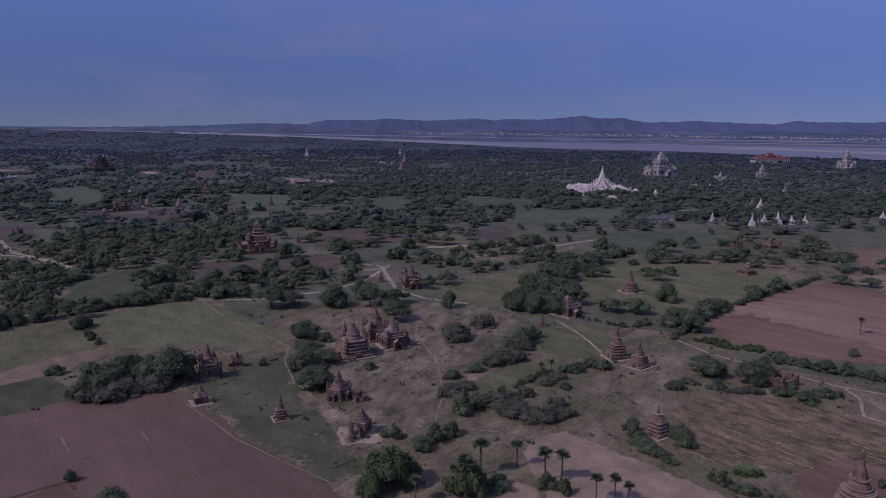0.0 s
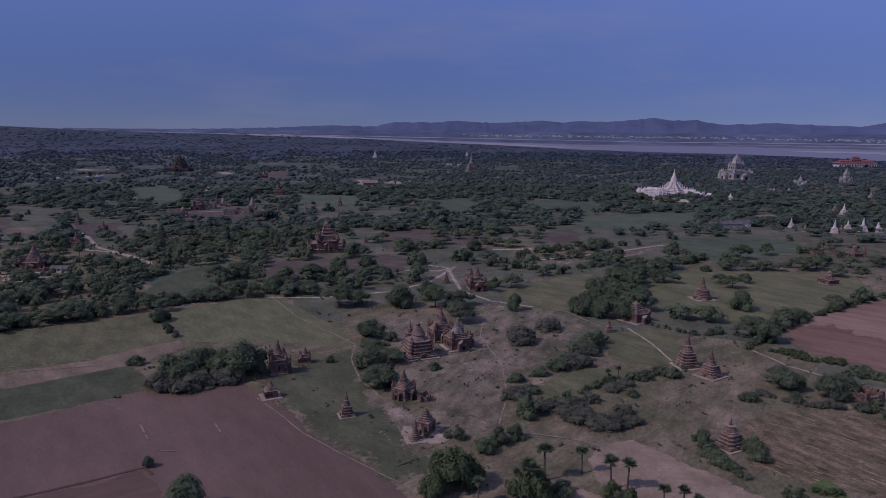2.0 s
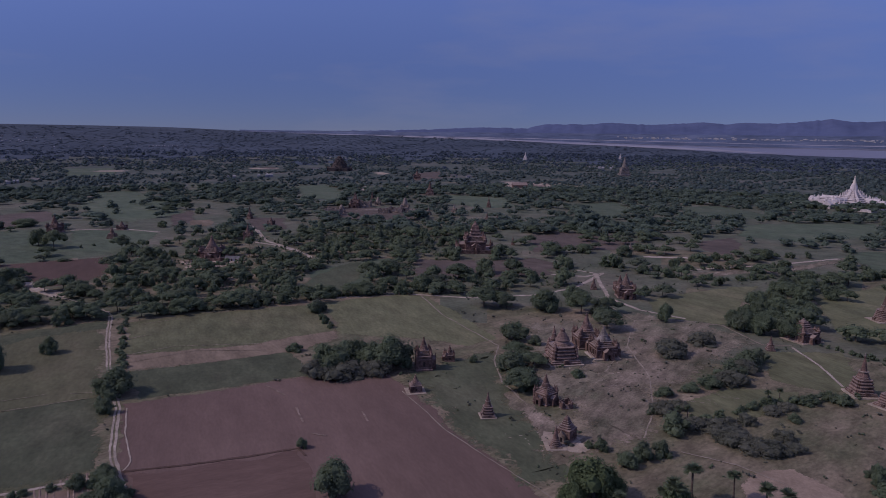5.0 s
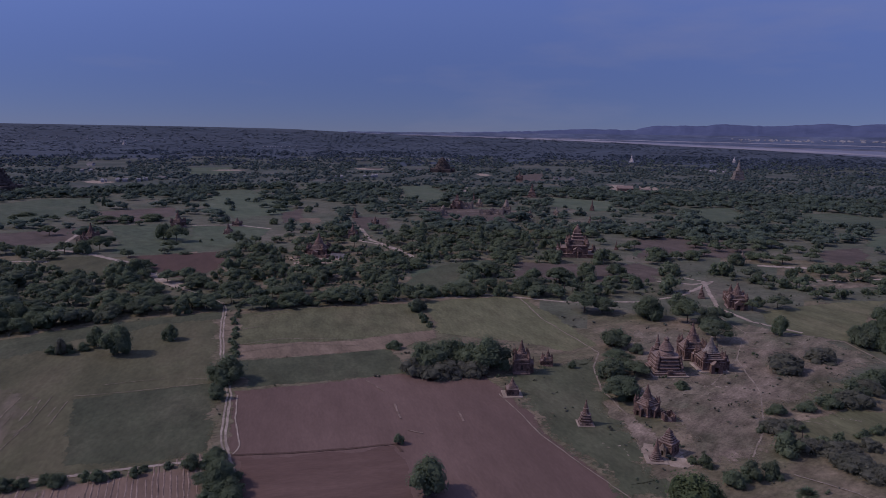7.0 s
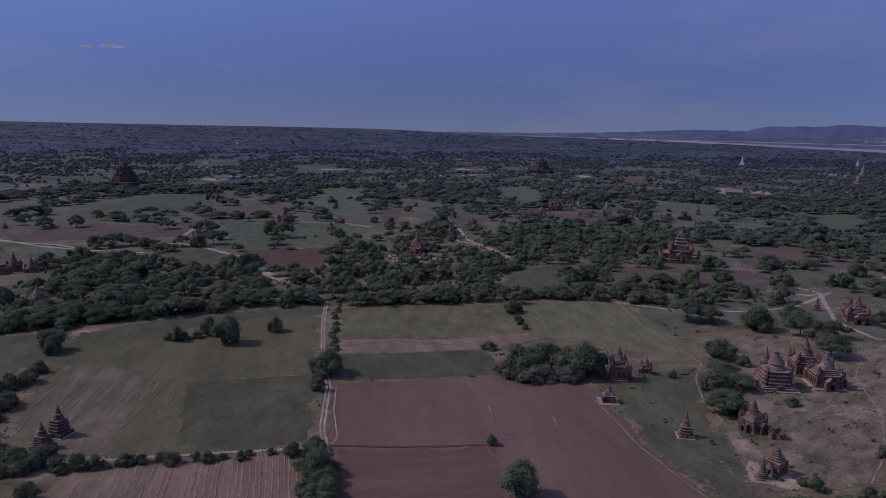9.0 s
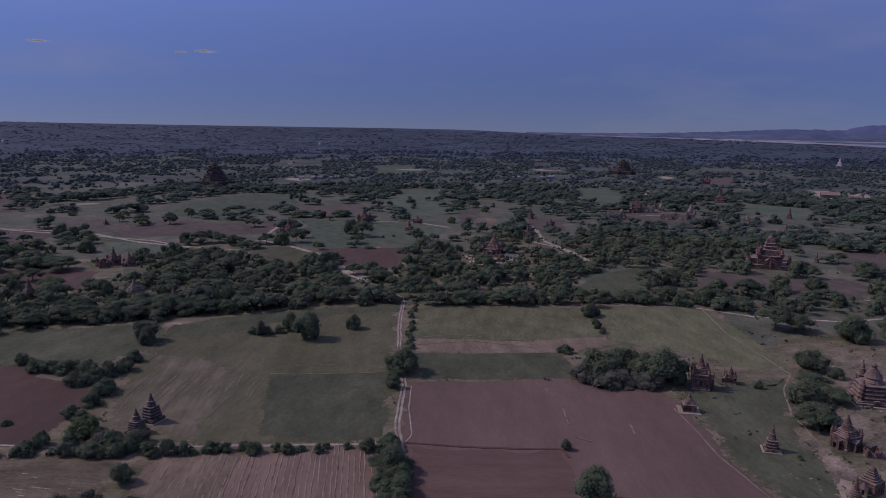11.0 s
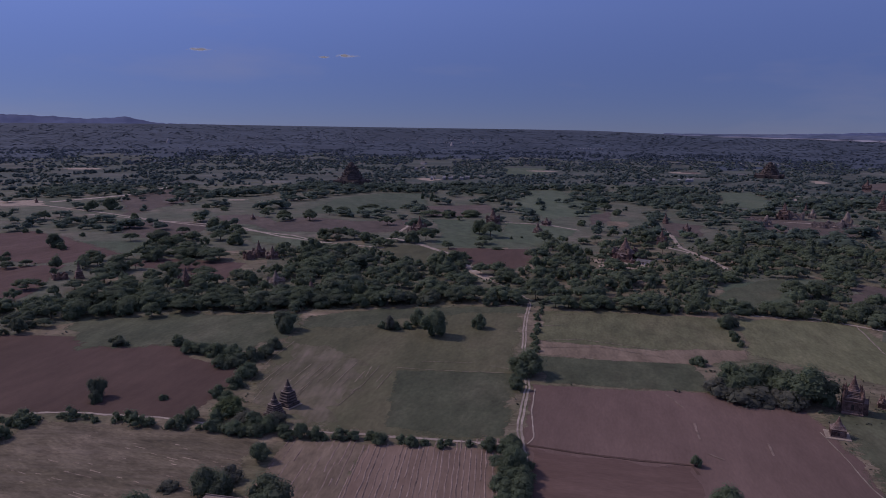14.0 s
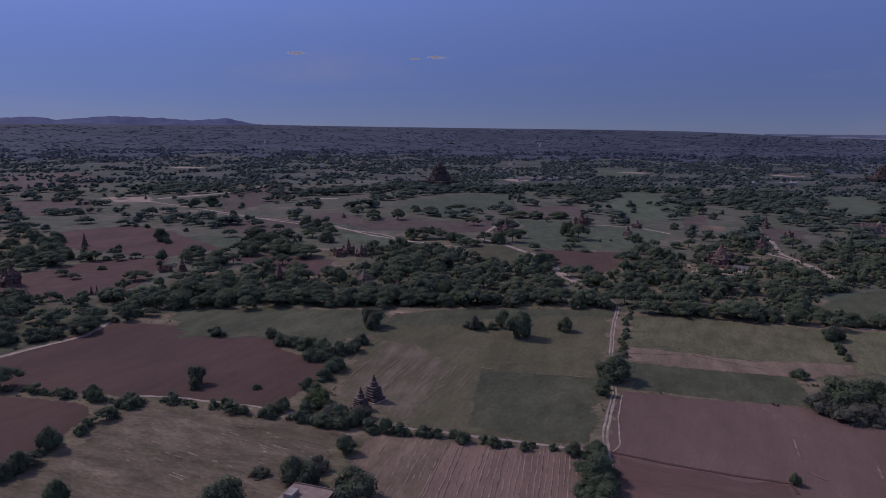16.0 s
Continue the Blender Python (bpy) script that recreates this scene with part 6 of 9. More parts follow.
field("bare_ground", SANDYARD, [(-692.3, 1591.6), (-696.9, 1625.3), (-679.0, 1618.0), (-652.6, 1573.8), (-647.3, 1538.0), (-667.4, 1548.6)], "pale sandy ground far off", rim=3, wobble=2, clear=False)
CLEAR.append([(-785.3, 2109.2), (-628.3, 2145.5), (-552.1, 1893.9), (-699.2, 1868.0)])
field("bare_ground", FALLOW, [(-764.5, 2071.0), (-736.3, 2120.8), (-667.7, 2124.1), (-613.9, 2072.9), (-641.7, 2017.1), (-716.4, 2020.1)], "dry field far off", rim=3, wobble=2, clear=False)
CLEAR.append([(-1091.5, 1702.8), (-1031.2, 1713.1), (-921.2, 1532.8), (-980.4, 1524.1)])
field("bare_ground", FALLOW, [(-1066.2, 1671.6), (-1071.5, 1706.3), (-1043.2, 1700.7), (-1003.3, 1657.2), (-996.8, 1620.1), (-1028.8, 1629.1)], "dry field far off", rim=3, wobble=2, clear=False)
CLEAR.append([(-50.0, 2102.0), (23.4, 2114.4), (24.2, 1897.9), (-47.9, 1885.8)])
field("bare_ground", SANDYARD, [(-42.6, 2076.1), (-25.3, 2106.2), (1.6, 2103.0), (16.2, 2066.8), (-1.3, 2032.9), (-30.3, 2039.4)], "pale sandy ground far off", rim=3, wobble=2, clear=False)
CLEAR.append([(-254.9, 1366.9), (-202.4, 1373.4), (-186.0, 1275.4), (-238.9, 1269.3)])
field("bare_ground", SANDYARD, [(-248.3, 1354.8), (-237.5, 1369.1), (-217.2, 1367.8), (-203.6, 1351.2), (-214.3, 1335.5), (-236.5, 1338.2)], "pale sandy ground far off", rim=3, wobble=2, clear=False)
CLEAR.append([(306.3, 908.8), (358.5, 912.9), (341.7, 865.6), (289.3, 861.6)])
field("bare_ground", SANDYARD, [(307.1, 902.4), (323.1, 910.1), (343.1, 909.9), (351.1, 901.3), (334.7, 892.9), (313.0, 893.9)], "pale ground along a temple court", rim=3, wobble=2, clear=False)
CLEAR.append([(298.2, 1069.7), (332.3, 1072.9), (315.4, 1011.7), (279.8, 1008.6)])
field("bare_ground", SANDYARD, [(299.6, 1062.3), (309.8, 1070.8), (321.3, 1069.7), (324.7, 1059.2), (314.1, 1049.7), (301.8, 1051.8)], "pale ground along a temple court", rim=3, wobble=2, clear=False)

FARM_COUNT = len(CLEAR)

# ---- tracks ----
path([(-361.6, 542.2), (-323.8, 531.6), (-282.0, 503.4), (-268.1, 489.0)], 3, "pale dirt track through the wood")
path([(-381.5, 815.9), (-335.1, 842.9), (-309.1, 857.2)], 3, "pale dirt track past ruined temples")
path([(-572.9, 1200.8), (-530.0, 1181.2), (-492.3, 1076.4)], 5, "pale sandy track inside the wood")
path([(-897.8, 175.7), (-853.8, 198.7), (-786.2, 230.1), (-731.5, 262.5), (-674.6, 274.1), (-606.0, 299.3), (-556.0, 302.2)], 3.0, "pale dirt track between fields")
path([(-292.2, 299.1), (-283.2, 291.7), (-276.5, 284.8), (-253.7, 258.6), (-223.1, 227.1), (-205.5, 210.4), (-185.8, 191.4), (-161.8, 163.0), (-152.0, 153.8), (-142.6, 146.0), (-123.4, 127.4)], 2.3, "dusty farm track with two wheel ruts", twin=True)
path([(-187.7, 371.0), (-163.7, 394.8), (-142.3, 398.2), (-114.1, 400.6), (-74.4, 422.8), (-55.0, 450.7), (-45.1, 484.3), (-43.6, 505.6), (-59.7, 514.0)], 2.0, "pale dirt track along the tree belt")
path([(-45.4, 504.6), (-29.9, 431.7), (-10.3, 406.9), (14.5, 395.6)], 2.2, "pale dirt track between temples")
path([(-141.8, 396.7), (-113.9, 356.3), (-71.6, 311.4), (-68.9, 290.3), (-59.1, 264.8), (-44.7, 243.8)], 0.6, "narrow footpath through dry grass", material=FAINT)
path([(62.4, 357.8), (69.5, 332.2), (73.4, 305.7)], 0.9, "narrow footpath across a field")
path([(115.2, 326.1), (123.6, 304.7), (146.9, 278.5), (158.8, 265.7), (178.1, 253.6)], 1.2, "pale footpath along the fields")
path([(160.8, 263.3), (159.9, 251.5), (152.0, 235.4), (159.4, 225.0)], 1.0, "pale footpath to the field")
path([(-93.8, 241.2), (-66.8, 212.9), (-48.4, 197.5), (-27.2, 181.6), (-11.9, 168.7)], 0.35, "narrow path along the red field's edge", material=FAINT)
path([(-417.5, 633.4), (-345.8, 549.7), (-302.8, 520.6)], 2.2, "pale sandy road through the wood")
path([(-395.8, 610.4), (-346.8, 549.1), (-301.8, 519.3), (-278.5, 499.8)], 2.6, "pale sandy road through the wood")
path([(-606.2, 285.3), (-548.0, 306.9), (-496.3, 330.7)], 2.2, "pale dirt track between fields")
path([(-401.4, 344.2), (-385.6, 333.6), (-362.9, 320.7), (-345.0, 315.4)], 3.0, "pale dirt track out of the wood")
path([(-345.0, 315.4), (-325.3, 310.9), (-302.9, 302.1), (-289.0, 297.1)], 1.9, "pale dirt track out of the wood", view_gap=False)
path([(-537.9, 349.1), (-538.8, 369.2), (-496.7, 368.1), (-440.2, 358.5)], 4, "pale dirt road between meadows")
path([(-540.2, 367.5), (-568.7, 396.6), (-603.5, 433.5)], 3, "pale dirt track to a temple")
path([(-561.9, 537.2), (-526.7, 565.1), (-472.6, 559.1)], 3, "pale dirt track across a meadow")
path([(-349.3, -27.6), (-353.6, -15.4), (-360.1, -2.3), (-370.4, 19.5), (-395.3, 36.2)], 2.4, "pale dirt track along a hedge")
path([(-277.0, 25.8), (-267.3, 40.4), (-240.6, 67.0), (-221.1, 81.4)], 1.2, "pale footpath along a hedge")
path([(-207.7, 94.9), (-185.9, 116.1), (-172.1, 129.6), (-153.3, 147.2)], 1.2, "pale footpath along a hedge")
path([(-685.3, 280.3), (-613.2, 286.0), (-549.2, 302.5)], 3, "pale dirt road between fields")
path([(-1011.2, 158.5), (-891.9, 198.9), (-760.4, 236.6), (-693.5, 264.4)], 3.5, "pale dirt road between fields")
path([(-1068.7, 168.0), (-1119.6, 277.6), (-1281.9, 413.4)], 9, "pale dirt road between fields")
path([(20.9, 546.2), (81.0, 589.8), (141.2, 643.5)], 3, "pale dirt track between fields")
path([(-54.0, 450.8), (-39.8, 510.3), (-50.7, 492.7), (-75.1, 491.6)], 2.5, "pale dirt track by a small shrine")
path([(-14.3, 593.5), (22.9, 601.5)], 6, "pale bare streak of track")
path([(-12.2, 381.3), (5.5, 390.9), (33.2, 388.0), (48.8, 357.4), (62.8, 360.1)], 0.9, "faint trodden footpath across waste ground", material=FAINT)
path([(-13.4, 332.6), (-1.8, 291.8), (0.1, 252.3), (-2.2, 228.6)], 0.5, "faint trodden footpath across waste ground", material=FAINT)
path([(-32.7, 419.1), (-12.2, 381.3), (-13.4, 332.6), (-20.4, 291.3)], 0.5, "faint trodden footpath across waste ground", material=FAINT)
random.seed(77)
for i in range(46):                                       # short trodden scratches where cattle cross the bare ground
    f, g = random.random(), random.random()
    x, y = (-14 + 40 * f + 6 * g, 382 - 44 * g - 4 * f) if i < 28 else (-46 + 34 * f, 268 + 24 * g) if i < 36 else (-6 + 36 * f, 262 + 60 * g)
    a, k = random.choice((0.15, 0.25, 2.3, 2.6)) + random.uniform(-0.25, 0.25), random.uniform(3.0, 8.0)
    dx, dy = k * math.cos(a), k * math.sin(a)
    path([(x - dx, y - dy), (x + random.uniform(-1, 1), y + random.uniform(-1, 1)), (x + dx, y + dy)], random.uniform(0.25, 0.5), "short pale trodden trace on bare ground", material=FAINT, name="trodden_trace", view_gap=False, worn=0.5)
path([(9.4, 221.9), (26.2, 217.8), (38.1, 209.6)], 0.5, "faint footpath across dry grass", material=FAINT)
path([(-182.2, 192.1), (-168.0, 175.5), (-150.9, 159.1), (-148.7, 153.5)], 0.4, "single wheel rut in red soil")
path([(-148.7, 153.1), (-126.7, 167.3), (-107.3, 184.0), (-102.6, 180.0)], 0.9, "low earth bank between red plots", material=DARKSOIL, name='field_bank')

path([(-226.3, 241.3), (-215.2, 258.9), (-179.3, 276.3)], 0.45, "row of loose straw across the crop", material=STRAWROW, name="straw_row", wobble=0.3, worn=0.62)
path([(-218.2, 232.8), (-202.1, 256.3), (-173.8, 267.9)], 0.45, "row of loose straw across the crop", material=STRAWROW, name="straw_row", wobble=0.3, worn=0.62)
path([(-256.2, 282.5), (-241.6, 305.7)], 0.45, "row of loose straw across the crop", material=STRAWROW, name="straw_row", wobble=0.3, worn=0.62)
path([(-244.1, 260.2), (-237.9, 271.6)], 0.45, "row of loose straw across the crop", material=STRAWROW, name="straw_row", wobble=0.3, worn=0.62)
path([(-235.7, 162.0), (-222.8, 173.6), (-202.7, 194.9)], 0.35, "row of loose straw across the meadow", material=STRAWROW, name="straw_row", wobble=0.3, worn=0.62)
path([(-235.8, 175.8), (-220.6, 192.7)], 0.35, "row of loose straw across the meadow", material=STRAWROW, name="straw_row", wobble=0.3, worn=0.62)
path([(-213.2, 196.3), (-204.7, 200.3)], 0.35, "row of loose straw across the meadow", material=STRAWROW, name="straw_row", wobble=0.3, worn=0.62)
path([(-252.1, 100.3), (-278.0, 123.3), (-296.0, 143.9)], 0.35, "pale mown streak in the meadow", material=STRAWROW, name="straw_row", wobble=0.3, worn=0.62)
path([(-253.3, 107.4), (-270.0, 127.0)], 0.35, "pale mown streak in the meadow", material=STRAWROW, name="straw_row", wobble=0.3, worn=0.62)
path([(-257.6, 116.1), (-276.0, 136.4)], 0.35, "pale mown streak in the meadow", material=STRAWROW, name="straw_row", wobble=0.3, worn=0.62)
path([(-245.9, 124.5), (-258.3, 139.9)], 0.35, "pale mown streak in the meadow", material=STRAWROW, name="straw_row", wobble=0.3, worn=0.62)
path([(-221.5, 129.8), (-227.0, 138.6)], 0.35, "pale mown streak in the meadow", material=STRAWROW, name="straw_row", wobble=0.3, worn=0.62)
path([(-233.7, 144.8), (-243.1, 154.2)], 0.35, "pale mown streak in the meadow", material=STRAWROW, name="straw_row", wobble=0.3, worn=0.62)
path([(-213.5, 119.2), (-222.5, 132.8)], 0.35, "pale mown streak in the meadow", material=STRAWROW, name="straw_row", wobble=0.3, worn=0.62)
path([(-238.9, 98.8), (-255.8, 113.6)], 0.35, "pale mown streak in the meadow", material=STRAWROW, name="straw_row", wobble=0.3, worn=0.62)
path([(-228.8, 109.9), (-243.1, 125.3)], 0.35, "pale mown streak in the meadow", material=STRAWROW, name="straw_row", wobble=0.3, worn=0.62)
random.seed(78)
for k in range(11):                                       # mown swaths left in straight rows
    x, y = -240.0 + 2.4 * k + random.uniform(-1, 1), 108.0 + 2.9 * k + random.uniform(-1, 1)
    f, g = random.uniform(0, 0.35), random.uniform(0.5, 1.0)
    path([(x - 26 * f, y + 32 * f), (x - 26 * g, y + 32 * g)], 0.35, "pale mown streak in the meadow", material=STRAWROW, name="straw_row", wobble=0.25, worn=0.62)
path([(-147.0, 229.0), (-134.7, 222.3)], 0.4, "pale scuffed streak on red soil", material=RIDGE_SOIL, name="straw_row", wobble=0.3, worn=0.62)
path([(-124.7, 213.0), (-115.9, 202.4)], 0.4, "pale scuffed streak on red soil", material=RIDGE_SOIL, name="straw_row", wobble=0.3, worn=0.62)
path([(-100.5, 217.6), (-94.9, 210.5)], 0.4, "pale scuffed streak on red soil", material=RIDGE_SOIL, name="straw_row", wobble=0.3, worn=0.62)
path([(-108.9, 195.2), (-103.2, 195.2)], 0.4, "pale scuffed streak on red soil", material=RIDGE_SOIL, name="straw_row", wobble=0.3, worn=0.62)

# ---- temples ----
random.seed(21)
great_white_temple(263, 1153, 48)
stupa(-40.1, 299.4, 15.6, 13.6, turn=28, share=0.50, steps=4, steep=0.08, girth=0.58, bell=0.30, cone=0.84, platform=1.15, label='large square-terraced brick stupa with broken bell')
temple(-32.4, 325.4, 16.5, 12.5, turn=28, porches=(180,), body=0.36, steps=4)
temple(-23.3, 313.5, 14.3, 12.6, turn=118, porches=(90, 180), body=0.40, platform=1.3, crown=LIMEBRICK, label='small temple with a pale lime-washed porch')
stupa(-46.6, 319.0, 10.7, 5.2, turn=28)
temple(-38.9, 249.4, 11.1, 8.2, turn=150, porches=(0, 90), body=0.38, tower='bell', label='weathered red-brick temple with pointed gables')
ruin(-30.9, 246.7, 2.9, 4.2, turn=30)
stupa(-29.4, 212.5, 7.3, 4.0, turn=20, round_base=True, share=0.3, platform=1.7, label='small round-bellied red-brick stupa on rubble')
temple(-26.8, 219.0, 8.7, 6.2, turn=160, porches=(0,), body=0.5, steps=2, tower='curved', corners=False, platform=1.5, pale=BRICKPALE, label='small brick temple with a broken pale tower')
stupa(-56.3, 229.0, 9.1, 4.7, turn=25, platform=1.25, label='small red-brick stupa beside the red field')
temple(-89.1, 243.2, 7.0, 5.7, turn=30, porches=(0,), body=0.42, corners=False, platform=1.7, label='small brick shrine on a pale platform')
temple(-94.9, 269.3, 14.3, 8.4, turn=25, porches=(0, 270), body=0.46, steps=4, label='tall narrow red-brick temple with spire')
temple(-87.6, 283.7, 7.1, 5.3, turn=20, porches=(90,), body=0.4)
stupa(-90.9, 285.9, 4.8, 2.3, turn=20)
temple(-20.3, 438.1, 15.2, 13.3, turn=15, porches=(0, 180), body=0.4)
temple(-24.9, 456.0, 10.3, 9.0, turn=15, porches=(0,))
stupa(-41.4, 453.2, 8.7, 4.2, turn=10)
temple(-153.9, 569.7, 26.2, 26.4, turn=20, court=1.75, wide=0.34, porches=(180, 90), body=0.36, steps=5, tower='curved', label='large red-brick temple with many terraces')
temple(-167.4, 562.7, 7.8, 6.0, turn=20, corners=False)
temple(-140.0, 575.1, 9.0, 6.1, turn=20, corners=False)
temple(69.1, 373.1, 11.2, 13.8, turn=40, porches=(0, 180), body=0.46, steps=4, tower='curved', platform=1.3, label='weathered brick temple with a broken top')
stupa(51.7, 349.4, 7.1, 3.8, turn=10)
stupa(78.2, 298.6, 16.8, 8.4, turn=15, share=0.40, steps=4, girth=0.60, cone=0.50, bell=0.30, sides=8, platform=1.25, label='tall round red-brick stupa on a pale platform')
stupa(85.3, 287.7, 11.4, 8.0, turn=40, share=0.44, steps=4, girth=0.50, bell=0.34, platform=1.3, label='square terraced red-brick stupa')
stupa(119.2, 429.6, 14.4, 11.2, turn=20, facets=12, share=0.44, steps=5, girth=0.44, bell=0.32, platform=1.15)
stupa(72.4, 219.0, 10.4, 6.8, turn=35, share=0.46, steps=3, girth=0.66, bell=0.50, cone=0.24, platform=1.25, label='weathered brick stupa with broken bell and thin pole')
ruin(137.1, 267.7, 4.5, 9.5, turn=25)
stupa(106.7, 164.2, 21.2, 16.0, turn=12, share=0.50, steps=7, steep=-0.16, bell=0.30, cone=0.62, girth=0.40, round_base=True, sides=24, label='large terraced brick stupa with pale rings')
temple(218.8, 488.1, 8.8, 11.5, turn=25, tower='stump', body=0.4, steps=4, corners=False, label='small ruined red-brick temple with a crumbled top')
temple(289.3, 605.2, 9.4, 11.0, turn=25, tower='stump', corners=False)
ruin(277.0, 608.0, 4.6, 7.5, turn=10)
ruin(258.9, 606.6, 3.8, 6.0, turn=10)
stupa(266.6, 613.3, 11.7, 4.0)
stupa(297.7, 606.2, 11.5, 4.8)
stupa(337.7, 752.5, 14.2, 6.2, material=WHITEWASH, label='slender whitewashed stupa among trees')
stupa(346.8, 757.6, 8.7, 6.2, material=BRICKPALE, label='slender pale plastered stupa')
stupa(369.5, 792.6, 9.1, 5.8, material=WHITEWASH, label='slender whitewashed stupa among trees')
stupa(374.1, 769.3, 15.1, 7.6, material=WHITEWASH, label='slender whitewashed stupa among trees')
stupa(389.9, 770.5, 10.7, 8.2, material=WHITEWASH, label='slender whitewashed stupa among trees')
stupa(410.2, 780.5, 10.2, 5.8, material=WHITEWASH, label='slender whitewashed stupa among trees')
stupa(431.0, 939.3, 13.8, 7.7, material=WHITEWASH, label='slender whitewashed stupa among trees')
stupa(428.6, 960.2, 11.8, 7.1, material=BRICKPALE, label='slender pale plastered stupa')
stupa(310.1, 793.8, 10.4, 6.5, material=WHITEWASH, label='slender whitewashed stupa among trees')
stupa(309.6, 755.0, 9.3, 5.6, material=BRICKPALE, label='slender pale plastered stupa')
stupa(344.3, 1124.2, 10.1, 11.0, material=WHITEWASH, label='small whitewashed stupa among trees')
stupa(532.8, 835.1, 8.2, 5.5, material=WHITEWASH, label='small whitewashed stupa among trees')
stupa(584.7, 1188.4, 12.6, 8.7, material=GREYPLASTER, label='small grey stupa among trees')
tall_temple(521.2, 1675.5, 60.0, 68.0, 22, CREAM, 'tall two-storeyed cream temple rising above trees')
temple(587.3, 1476.5, 20.3, 21.5, turn=10, material=CREAM, porches=(180,))
tall_temple(743.0, 1624.3, 32.8, 23.6, 15, CREAM, 'slender cream temple with spire among trees')
tall_temple(1179.1, 2043.5, 59.1, 44.4, 18, CREAM, 'tall pale temple with slim tower near the river')
stupa(-99.7, 1774.0, 47.2, 25.0, turn=20, material=LIMEBRICK, share=0.45, steps=5, label='great grey-white stupa on steep terraces')
stupa(-166.8, 2661.5, 19.3, 10.7, material=WHITEWASH, label='far white spire above trees')
stupa(-491.0, 2502.1, 26.3, 14.1, material=WHITEWASH, label='far white spire above trees')
pyramid_temple(-805.4, 1632.1, 38.0, 50.0, 15, DARKBRICK, 'great far red-brick temple with steep terraces')
temple(-515.0, 1418.5, 20.5, 18.0, turn=15)
stupa(-364.9, 1066.1, 21.8, 13.9, turn=15, label='dark weathered stupa among trees')
temple(-394.5, 844.1, 20.2, 13.9, turn=15, porches=(180, 90), tower='curved', label='tall ruined brick temple on bare ground')
ruin(-384.2, 760.3, 8.7, 18.6, turn=15, material=BRICKPALE)
temple(-384.8, 782.4, 10.2, 11.5, turn=15, tower='stump', corners=False, material=BRICKPALE)
temple(-316.6, 826.6, 17.5, 13.5, turn=15, tower='stump', material=BRICKPALE)
ruin(-386.9, 858.2, 8.4, 16.8, turn=15, material=BRICKPALE)
ruin(-324.8, 816.3, 6.6, 17.3, turn=15, material=BRICKPALE)
temple(-377.7, 881.6, 11.5, 10.1, turn=15, material=BRICKPALE, tower='stump')
ruin(-335.9, 802.7, 5.9, 13.1, turn=15, material=BRICKPALE)
stupa(-402.5, 918.9, 15.8, 6.0)
stupa(-277.1, 804.3, 9.2, 6.6, material=BRICKPALE, label='pale plastered stupa in the wood')
temple(-255.0, 840.8, 10.3, 8.2, material=BRICKPALE)
stupa(-229.4, 919.2, 15.8, 5.4)
stupa(-193.5, 768.0, 11.9, 4.5)
stupa(-182.8, 773.5, 9.3, 4.1)
stupa(-244.1, 639.7, 7.7, 3.4)
stupa(-237.3, 647.2, 6.7, 3.4)
stupa(-26.7, 619.5, 7.1, 4.6, material=BRICKPALE, label='pale small stupa by a track')
stupa(-129.8, 613.1, 8.5, 3.2)
pyramid_temple(-1124.2, 677.1, 42.6, 50.0, 20, DARKBRICK, 'massive dark pyramid-shaped brick temple')
temple(-553.6, 411.2, 17.5, 12.4, turn=15, porches=(180, 90))
temple(-547.5, 396.5, 9.6, 7.5, turn=15)
temple(-564.3, 521.0, 17.6, 14.4, turn=15, porches=(180,))
stupa(-486.8, 511.8, 10.7, 8.1, turn=15)
temple(-521.5, 561.8, 9.0, 10.1, turn=15)
temple(-398.2, 316.5, 9.1, 6.5, turn=15)
temple(-340.2, 460.2, 18.0, 21.0, turn=10, porches=(180, 90), steps=5, body=0.32, court=1.7, wide=0.36, label='tall dark temple with pale yard walls')
temple(-365.9, 549.0, 15.3, 9.0, turn=15, porches=(180,))
temple(-402.9, 648.7, 9.2, 8.1)
stupa(-453.7, 685.8, 14.1, 5.4)
temple(-379.2, 197.1, 8.3, 8.3, turn=15, porches=(0, 180))
stupa(-421.3, 222.1, 5.7, 2.7)
stupa(-693.0, 824.6, 12.1, 4.3, material=GREYPLASTER, label='slim grey pillar shrine')
stupa(-2467.7, 2018.9, 21.7, 12.1, material=WHITEWASH, label='far white spire above trees')
stupa(-3119.8, 962.4, 20.4, 12.7, material=WHITEWASH, label='far white spire above trees')
temple(-516.0, -11.1, 15.9, 11.3, turn=15, porches=(180, 90), steps=4, label='tall dark brick temple on red soil')
stupa(-667.4, 42.2, 11.3, 5.1)
stupa(-512.7, 92.9, 11.9, 5.8)
ruin(-517.8, 82.0, 4.0, 8.8)
stupa(-464.6, 30.4, 5.8, 2.5)
stupa(-462.9, 33.3, 6.2, 2.5)
temple(-450.1, 143.7, 12.0, 9.1, turn=15, porches=(180,))
temple(-519.1, 224.8, 13.6, 9.3, turn=10, porches=(180,))
temple(-506.7, 230.7, 10.5, 8.4, turn=10, porches=(180,))
ruin(-514.8, 214.5, 5.5, 7.3)
temple(-416.8, 191.3, 9.8, 10.6, turn=10, porches=(180, 90), material=BRICKPALE, label='pale plastered temple in the wood')
stupa(-370.5, 177.3, 7.2, 3.3)
stupa(-397.2, 206.4, 7.0, 3.6)
stupa(-226.1, 106.4, 10.2, 6.2, turn=20, material=SHADEBRICK, share=0.55, steps=4, platform=1.15, label='tall backlit-dark brick stupa beside the meadow')
stupa(-221.0, 98.6, 8.4, 5.6, turn=20, material=SHADEBRICK, share=0.5, steps=4, label='backlit-dark terraced brick stupa beside the meadow')
